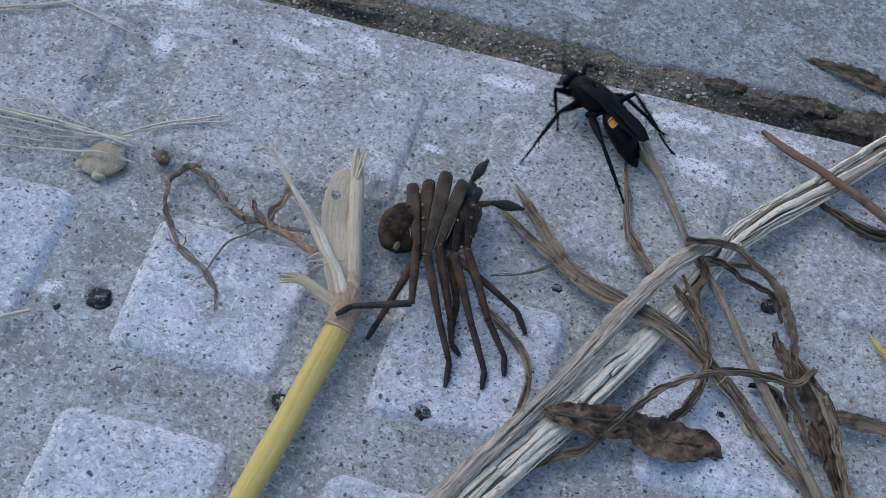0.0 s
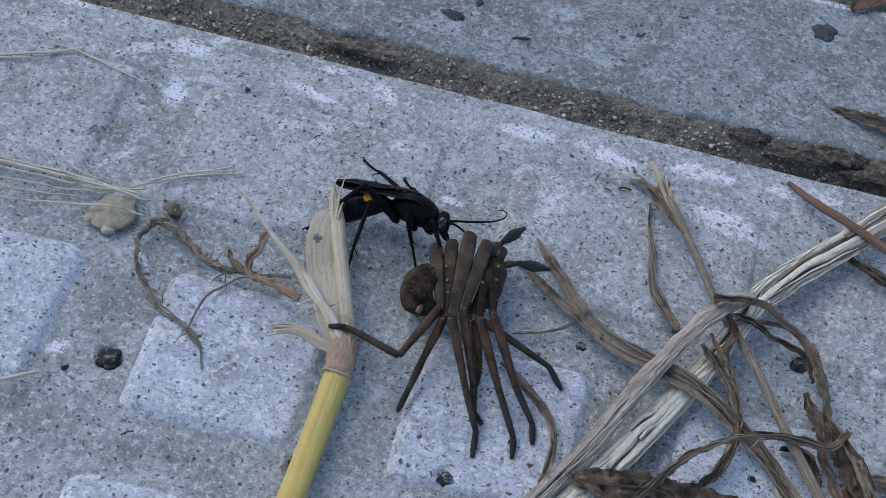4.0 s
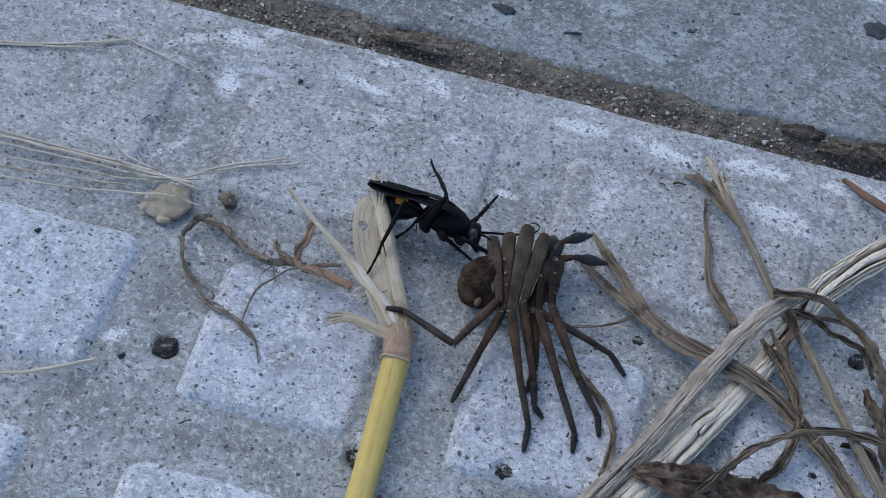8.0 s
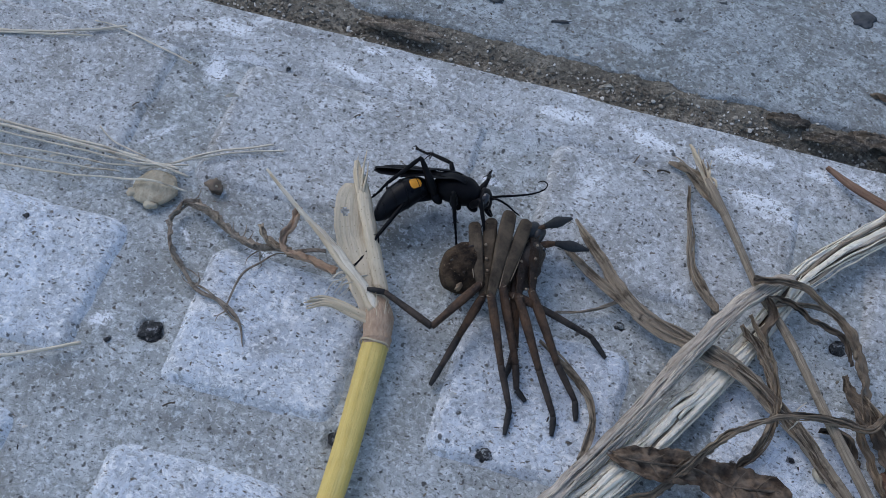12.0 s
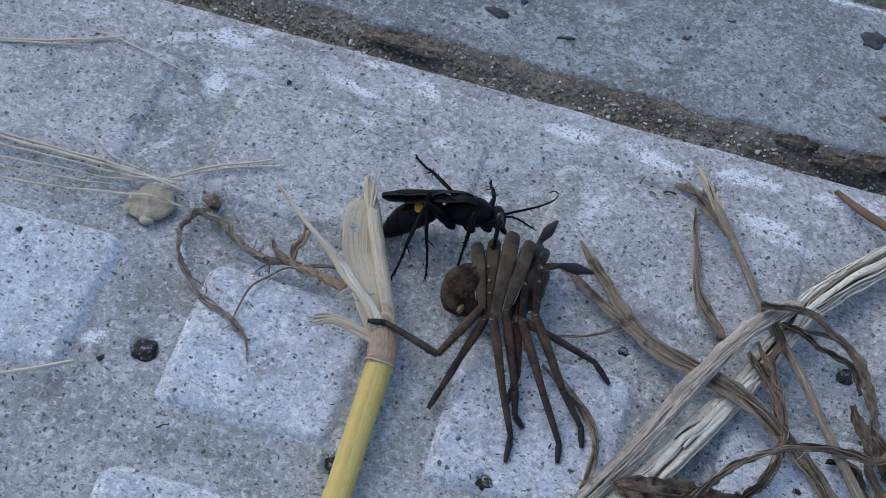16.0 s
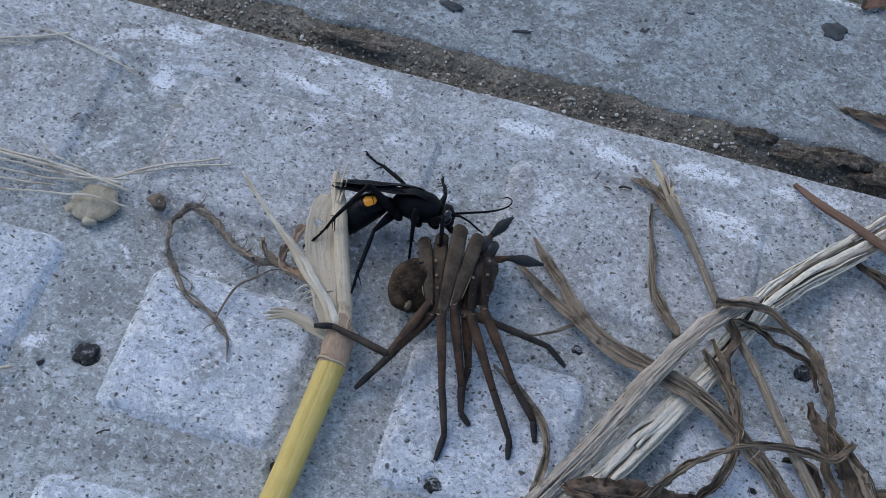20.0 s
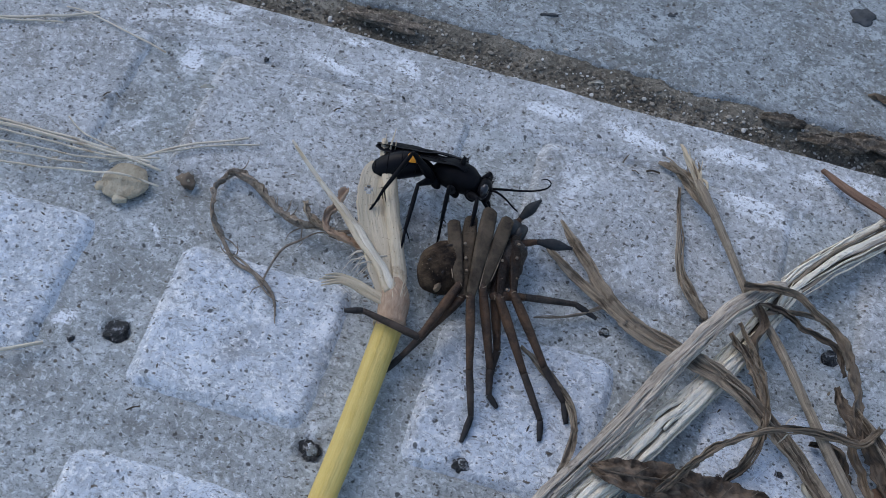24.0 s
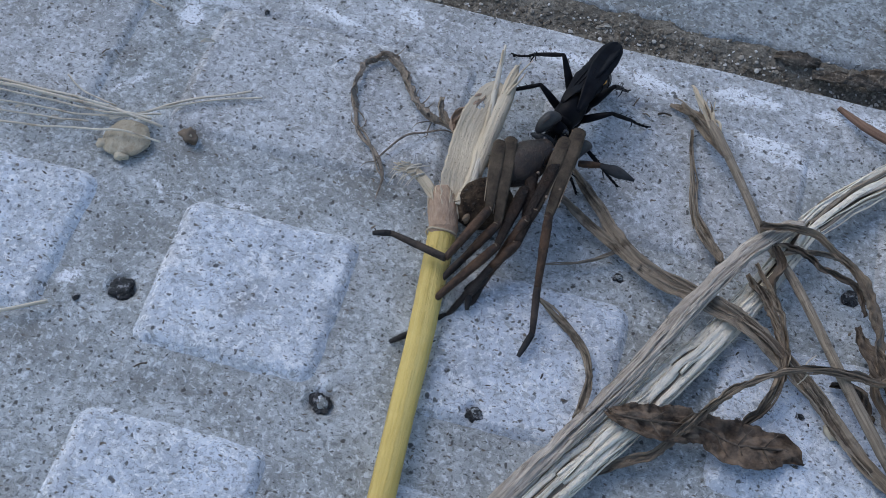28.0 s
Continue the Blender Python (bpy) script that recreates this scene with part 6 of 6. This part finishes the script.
# a shin's turn about its knee: seconds, degrees
SHINS = {
    "a": ((0, 46), (1, 46), (2, 17), (3, 10), (6, 16), (8, 6), (11, 0), (14, 15), (17, 8), (20, 13), (20.6, 12), (25, 16), (26, 18), (26.5, 24), (27, 25), (27.5, 37), (28, 51)),
    "b": ((0, -2), (3, 4), (8, 1), (11, 0), (17, -2), (19, -10), (20, -19), (25, -17), (26.5, -9), (27, 6), (27.5, 28), (28, 12)),
    "c": ((0, 2), (3, 3), (8, -1), (11, 0), (17, 0), (20, -9), (25, -10), (26.5, -13), (27, -15), (27.5, -3), (28, -31)),
    "d": ((0, -1), (3, -3), (8, -2), (11, 0), (17, -3), (20, -5), (25, -5), (26.5, -8), (27, -1), (27.5, -7), (28, -25)),
    "h": ((0, 8), (11, 1), (25, 3), (26.5, -3), (27, 2), (27.5, 0), (28, -27)),
    "e": ((0, -2), (3, -1), (8, 0), (11, 0), (17, 2), (20, 1), (25, 3), (26.5, 4), (27, 26), (27.5, 38), (28, -17)),
    "f": ((0, -3), (3, -3), (8, 1), (11, 0), (17, 2), (20, 2), (25, 4), (26.5, -2), (27, 15), (27.5, 30), (28, -9)),
    "g": ((0, -16), (1, -16), (2, -12), (3, -9), (6, -1), (7, 6), (8, -2), (11, 0), (14, -1), (17, 1), (18, 12), (19, 8), (20, 6), (25, 27), (26.5, 11), (27, 20), (27.5, 42), (27.75, -29), (28, -93)),
}

# the last pull spreads the legs: where hip, knee and shin end go, in the place
PULLED = {
    "a": ((2.2, 106.8, 9.0), (3.4, 93.0, 8.0), (-6.6, 74.3, 6.0)), "b": ((3.8, 107.9, 9.0), (4.8, 95.9, 8.0), (-2.4, 82.8, 1.5)), "c": ((13.8, 112.5, 9.0), (12.0, 95.0, 8.0), (13.8, 78.2, 1.5)),
    "d": ((12.0, 110.3, 9.0), (9.8, 95.3, 8.0), (2.5, 80.0, 1.5)), "e": ((11.5, 105.8, 9.0), (8.7, 94.0, 8.0), (4.5, 84.8, 1.5)), "f": ((7.7, 100.3, 8.0), (5.7, 90.1, 7.0), (-7.0, 73.1, 0.5)),
    "g": ((10.4, 102.2, 8.0), (8.5, 90.9, 7.0), (-0.7, 78.9, 1.5)), "h": ((8.3, 103.7, 8.0), (9.1, 94.1, 7.0), (3.0, 81.9, 1.5)),
}

# the upper palp lifts and falls: seconds, degrees
PALPS = ((0.0, 42), (1.5, 40), (3.0, 34), (3.5, 30), (5.5, 2), (11.0, 0), (11.5, 0), (13.5, 36), (16.0, 40), (20.0, 30), (25.5, 34), (26.5, 44), (27.0, 20), (27.5, -10), (27.7, 50), (27.85, 110), (28.0, 158))

# seconds, head x, y, waist x, y, lift, roll, abdomen's bearing, abdomen's pitch
WASP = (
    (0.0, 19.2, 134.2, 25.6, 129.2, 5.2, 10, 141, -7),
    (0.2, 4.5, 114.2, 10.8, 121.1, 5.2, 5, -121, -7),
    (0.4, 1.1, 113.1, 7.1, 121.0, 5.2, 0, -118, -7),
    (0.6, -6.1, 111.2, -7.6, 117.4, 5.2, 0, -74, -7),
    (0.8, -3.7, 104.2, -8.3, 110.5, 5.2, 0, -66, -7),
    (1.0, -6.5, 102.2, -10.6, 108.2, 6.0, -2, -65, -7),
    (1.4, -6.4, 102.8, -12.1, 107.4, 6.0, -8, -33, -10),
    (2.0, -4.3, 103.8, -12.9, 106.2, 6.0, -25, -20, -10),
    (2.4, -3.2, 102.3, -11.0, 104.8, 6.0, -30, -1, -10),
    (3.0, -2.5, 106.1, -10.8, 106.6, 6.0, -38, 10, -14),
    (5.5, -1.4, 106.9, -8.9, 108.6, 6.0, -38, 8, -14),
    (6.0, -1.1, 106.5, -8.8, 108.4, 6.0, -38, 8, -4),
    (6.3, -2.5, 106.2, -9.6, 108.2, 6.0, -28, -18, -10),
    (7.0, -2.8, 105.2, -9.9, 108.2, 6.0, -16, -30, -20),
    (7.2, -5.2, 106.1, -9.0, 112.4, 6.0, -6, -51, -23),
    (7.4, -4.8, 104.6, -10.0, 110.1, 6.0, -10, -32, -23),
    (7.6, -6.3, 103.9, -13.7, 105.2, 6.0, -20, -45, -10),
    (8.0, -4.9, 102.1, -14.0, 103.4, 6.0, -36, -11, -18),
    (8.4, -3.6, 102.5, -12.9, 104.7, 6.0, -38, 7, -10),
    (8.8, -0.8, 104.9, -9.7, 105.9, 6.0, -39, 27, 0),
    (9.2, -0.8, 105.7, -9.5, 106.7, 6.0, -40, 34, 0),
    (9.6, 0.0, 105.2, -8.8, 106.0, 6.0, -40, 33, 0),
    (10.0, -1.7, 105.8, -9.6, 106.1, 6.0, -40, 37, 0),
    (11.0, -2.5, 107.5, -10.7, 106.8, 6.0, -40, 39, 0),
    (11.5, -1.7, 107.5, -10.2, 107.5, 6.0, -40, 36, 0),
    (13.5, -1.6, 108.2, -10.4, 106.9, 6.0, -40, 43, 0),
    (14.0, -0.9, 108.0, -9.3, 107.1, 6.0, -40, 37, 0),
    (14.5, -2.9, 107.5, -11.5, 106.3, 6.0, -40, 46, 0),
    (15.0, -2.5, 106.5, -11.6, 105.5, 6.0, -40, 55, 0),
    (15.5, 0.0, 109.7, -8.0, 106.8, 6.0, -40, 57, 0),
    (16.0, 0.0, 108.5, -8.8, 106.7, 6.0, -36, 18, -17),
    (16.5, -2.8, 107.0, -12.0, 105.6, 6.0, -40, 4, -14),
    (17.0, -1.5, 107.0, -11.3, 105.1, 6.0, -40, 20, -14),
    (18.0, -1.9, 108.5, -10.9, 106.8, 6.0, -40, 28, -14),
    (18.5, -1.9, 106.9, -11.1, 105.1, 6.0, -40, 69, 0),
    (19.0, -1.0, 106.9, -10.1, 104.9, 6.0, -40, 74, 20),
    (19.5, -1.4, 107.3, -10.2, 105.8, 6.0, -40, 40, 0),
    (20.0, -0.2, 108.2, -9.1, 108.0, 6.0, -40, 28, -18),
    (20.5, -1.4, 106.9, -9.9, 107.4, 6.0, -40, 43, -18),
    (21.0, -1.4, 107.3, -10.2, 111.2, 6.0, -38, 48, -15),
    (21.5, -0.8, 108.5, -9.5, 109.9, 6.0, -38, 38, -10),
    (23.5, 0.7, 112.1, -8.3, 112.2, 6.0, -38, 34, 0),
    (24.0, 1.0, 110.0, -8.1, 111.1, 6.0, -38, 9, 0),
    (24.5, -1.2, 110.4, -9.3, 112.0, 6.0, -30, -29, -10),
    (25.0, -0.4, 108.5, -8.8, 110.3, 6.0, -36, -24, 0),
    (25.3, -1.5, 108.3, -9.4, 109.9, 6.0, -36, -33, 0),
    (25.6, -3.7, 107.0, -9.4, 112.5, 6.0, -38, -42, 0),
    (26.0, -1.5, 105.0, -8.3, 108.4, 6.0, -36, -27, 0),
    (26.5, 2.3, 104.8, -4.2, 107.2, 6.0, -36, -36, 0),
    (27.0, 4.4, 107.1, -2.8, 109.5, 6.0, -36, -31, 0),
    (27.5, 12.4, 106.1, 7.2, 113.9, 6.0, -10, -50, -22),
    (27.7, 12.4, 112.6, 12.7, 116.5, 6.0, 0, -95, -22),
    (28.0, 10.6, 114.8, 12.9, 121.4, 6.0, 0, -106, -22),
)


# the wings swing with the abdomen where the body is bent
WING_TURN = {20.5: (-5, 3), 21.0: (-13, 6), 21.5: (-8, 4)}


def wasp_pose(row):
    t, hx, hy, wx, wy, z, roll, bear, dip = row
    turn = math.degrees(math.atan2(hy - wy, hx - wx))
    x, y = wx + (hx - wx) * 0.46, wy + (hy - wy) * 0.46
    return turn, pose(x * MM, y * MM, z * MM, 0, 0, turn) @ pose(0, 0, 0, roll, 0, 0)


def knee_of(hip, foot, l1, l2, out):
    """The knee between hip and foot for two lengths, bent towards out."""
    d = foot - hip
    n = min(d.length, (l1 + l2) * 0.985)
    x = d.normalized()
    a = (l1 * l1 - l2 * l2 + n * n) / (2 * n)
    a = max(-l1, min(l1, a))
    h = math.sqrt(max(0.0, l1 * l1 - a * a))
    up = (out - x * out.dot(x)).normalized()
    return hip + x * a + up * h, hip + x * n


# where a foot stands beside the body: ahead, aside
REACH = {"fore": (5.6, 3.6), "mid": (0.4, 6.4), "hind": (-7.2, 5.2)}
# feet that are seen to stand elsewhere: leg, side, from, to, place
STANDS = (
    ("hind", 1, 2.0, 6.8, (-15.7, 92.8, 3.0)),
    ("hind", 1, 7.6, 11.5, (-20.5, 89.0, 5.0)),
    ("hind", 1, 13.0, 15.6, (-14.8, 92.2, 3.0)),
    ("hind", 1, 15.8, 19.1, (-9.1, 96.4, 0.6)),
    ("hind", -1, 2.4, 6.4, (-24.7, 101.2, 1.5)),
    ("mid", 1, 2.0, 6.8, (-19.0, 118.7, 0.6)),
    ("fore", 1, 2.0, 6.2, (-12.4, 118.6, 0.6)),
    ("mid", 1, 7.0, 11.5, (-16.1, 118.2, 0.6)),
    ("fore", 1, 7.4, 11.5, (-1.9, 117.0, 0.6)),
    ("mid", 1, 13.0, 20.0, (-17.2, 119.9, 0.6)),
    ("fore", 1, 13.0, 20.0, (-3.2, 118.9, 0.6)),
    ("hind", -1, 13.0, 14.2, (-26.1, 102.3, 2.0)),
    ("hind", -1, 14.3, 15.6, (-22.7, 98.6, 4.0)),
    ("hind", -1, 15.8, 16.7, (-14.4, 92.0, 4.0)),
    ("hind", -1, 16.9, 19.1, (-11.4, 97.7, 3.0)),
    ("hind", -1, 19.2, 20.6, (-20.9, 96.2, 5.0)),
    ("hind", -1, 8.4, 11.5, (-21.0, 101.9, 3.0)),
    ("hind", 1, 19.2, 20.6, (-11.9, 87.3, 4.0)),
    ("mid", 1, 20.2, 21.8, (-22.7, 117.9, 0.6)),
    ("fore", 1, 20.8, 21.8, (7.3, 118.9, 0.6)),
    ("hind", -1, 20.8, 22.5, (-16.6, 96.5, 5.0)),
    ("hind", 1, 20.8, 24.0, (-9.6, 92.2, 4.0)),
    ("mid", -1, 2.0, 27.2, (-4.5, 100.0, 1.0)),
    ("fore", -1, 2.0, 27.2, (0.5, 99.1, 5.0)),
    ("hind", -1, 23.0, 26.2, (-17.5, 98.9, 4.0)),
    ("mid", -1, 24.1, 26.2, (-9.6, 94.3, 3.0)),
    ("fore", 1, 0.0, 0.1, (19.2, 125.5, 0.5)),
    ("mid", 1, 0.0, 0.1, (14.0, 116.7, 0.5)),
    ("hind", 1, 0.0, 0.1, (35.2, 110.6, 0.5)),
    ("hind", -1, 0.0, 0.1, (41.3, 126.5, 0.5)),
    ("mid", -1, 0.0, 0.1, (39.2, 130.5, 0.5)),
    ("fore", -1, 0.0, 0.1, (24.3, 142.3, 0.5)),
    ("mid", 1, 0.9, 1.3, (3.6, 117.0, 0.5)),
    ("hind", 1, 0.9, 1.3, (-11.8, 128.4, 0.5)),
    ("hind", -1, 0.9, 1.3, (-24.1, 118.7, 0.5)),
    ("mid", -1, 0.9, 1.3, (-21.6, 108.2, 0.5)),
    ("fore", -1, 0.9, 1.3, (-6.9, 93.8, 0.5)),
    ("fore", 1, 0.9, 1.3, (-1.8, 108.1, 0.5)),
    ("hind", -1, 27.6, 28.0, (-0.2, 131.5, 0.6)),
    ("mid", -1, 27.6, 28.0, (-2.1, 121.8, 0.6)),
    ("hind", 1, 27.6, 28.0, (21.0, 129.8, 0.6)),
    ("mid", 1, 27.6, 28.0, (25.5, 123.2, 0.6)),
    ("fore", 1, 27.6, 28.0, (27.8, 105.3, 0.6)),
    ("fore", -1, 27.6, 28.0, (16.8, 104.6, 0.6)),
)


def motions():
    walk(stem, [(t, pose(x * MM, y * MM, 0, 0, 0, a)) for t, x, y, a in STEM])
    for ob in stem.children:
        if ob.name.startswith("root"):
            times = sorted({t for t, _ in ROOT_BEND} | {t for t, _ in ROOT_SLIDE})
            walk(ob, [(t, pose(float(np.interp(t, *zip(*ROOT_SLIDE))) * MM, 0, 0, 0, 0, float(np.interp(t, *zip(*ROOT_BEND))))) for t in times])
            continue
        rows = SPLINTER_BEND if ob.name.startswith("splinter") else HUSK_BEND if ob.name.startswith(("husk", "curled")) else ()
        if rows:
            walk(ob, [(t, pose(0, 0, 0, 0, 0, a)) for t, a in rows])
    walk(spider, [(t, pose((S0.x + x) * MM, (S0.y + y) * MM, z * MM, 0, 0, a) @ pose(0, 0, 0, 0, roll, 0)) for t, x, y, z, a, roll in SPIDER])
    t, x, y, z, a, roll = SPIDER[-1]
    drawn = (pose((S0.x + x) * MM, (S0.y + y) * MM, z * MM, 0, 0, a) @ pose(0, 0, 0, 0, roll, 0)).inverted()
    for n, rows in SHINS.items():
        m, f = rest[n], thigh[n].matrix_basis.copy()
        hip, knee, end = (drawn @ (Vector(p) * MM) / MM for p in PULLED[n])
        hip0 = f.translation / MM
        long = (m.translation / MM - hip0).length
        knee = hip + (knee - hip).normalized() * long
        lean = m.translation / MM - hip0
        turn = lambda a: Matrix.Translation(m.translation) @ pose(0, 0, 0, 0, 0, a) @ Matrix.Translation(-m.translation) @ m
        times, angles = zip(*rows)
        held = float(np.interp(27.5, times, angles))
        keep = [(t, turn(a)) for t, a in rows if t < 27.5] + [(27.5, turn(held))]
        along = (keep[-1][1] @ Vector((1, 0, 0)) - keep[-1][1].translation).normalized()
        last, thighs = [], [(0.0, f), (27.5, f)]
        for t, q in ((27.75, 0.5), (28.0, 1.0)):
            h = hip0.lerp(hip, q)
            k = h + lean.lerp(knee - hip, q).normalized() * long
            thighs.append((t, bone(h, k)))
            last.append((t, bone(k, k + along.lerp((end - knee).normalized(), q) * 10)))
        walk(shin[n], keep + last)
        walk(thigh[n], thighs)
    goal = drawn @ (Vector((7.6, 111.8, 9.0)) * MM)
    for ob in (*jaws, ceph):
        m = ob.matrix_basis.copy()
        shift = goal - (jaws[0].matrix_basis.translation if ob in jaws else Vector((0.0033, 0.0076, 0.0058)))
        walk(ob, [(0.0, m), (27.5, m), (28.0, Matrix.Translation(shift * (1.0 if ob in jaws else 0.7)) @ m)])
    m = abd.matrix_basis.copy()
    walk(abd, [(t, Matrix.Translation(Vector((x, y, z)) * MM) @ m) for t, x, y, z in SWING])
    m = palps[0].matrix_basis.copy()
    walk(palps[0], [(t, Matrix.Translation(m.translation) @ pose(0, 0, 0, 0, 0, a) @ Matrix.Translation(-m.translation) @ m) for t, a in PALPS])
    poses = []
    for row in WASP:
        turn, m = wasp_pose(row)
        poses.append((row[0], turn, m))
    walk(wasp, [(t, m) for t, _, m in poses])
    walk(wabd, [(row[0], pose(-0.0041, 0, 0.0003) @ (m.to_3x3().inverted() @ (pose(0, 0, 0, 0, 0, row[7]) @ pose(0, 0, 0, 0, row[8], 0) @ pose(0, 0, 0, row[6], 0, 0)).to_3x3()).to_4x4())
                for row, (t, turn, m) in zip(WASP, poses)])
    # the wings ride higher where the body stands upright
    hinge = pose(0.0009, 0, 0.0022)
    for ob in wings:
        walk(ob, [(row[0], hinge @ pose(0, 0, 0, 0, (0 if row[6] <= -37 else 4 if row[6] <= -35 else 7) + WING_TURN.get(row[0], (0, 0))[0], WING_TURN.get(row[0], (0, 0))[1]) @ hinge.inverted()) for row in WASP])
    x, y, z = feelers[0].location
    walk(feelers[0], [(t, pose(x, y, z, 0, up, a)) for t, a, up in ((0.0, -50, -12), (0.2, -20, 0), (0.5, 0, 0), (28.0, 0, 0))])
    for n, s, fem, tib, hip, l1, l2 in wleg:
        held, fr, tr = None, [], []
        for t, turn, m in poses:
            ahead = Vector((math.cos(radians(turn)), math.sin(radians(turn)), 0))
            aside = Vector((-ahead.y, ahead.x, 0)) * s
            body = m.translation / MM
            ra, rs = REACH[n]
            want = Vector((body.x, body.y, 0)) + ahead * ra + aside * rs
            want.z = 0.5
            for ln, ls, t0, t1, place in STANDS:
                if ln == n and ls == s and t0 <= t <= t1:
                    want = held = Vector(place)
            if held is None or (held - want).length > 2.4 or (held - body).length > (l1 + l2) * SIZE:
                held = want
            inv = (m @ Matrix.Scale(SIZE, 4)).inverted()
            foot = inv @ (held * MM) / MM
            out = inv.to_3x3() @ (Vector((0, 0, 1)) + aside * 0.55 + ahead * (0.5 if n == "fore" else -0.35 if n == "hind" else 0))
            if n == "hind" and s == -1 and 2.0 <= t <= 24.0:
                out = Vector((-0.15, -0.2, 1.0))
            knee, foot = knee_of(hip, foot, l1, l2, out)
            fr.append((t, bone(hip, knee, out)))
            tr.append((t, bone(knee, foot, out)))
        walk(fem, fr)
        walk(tib, tr)


motions()
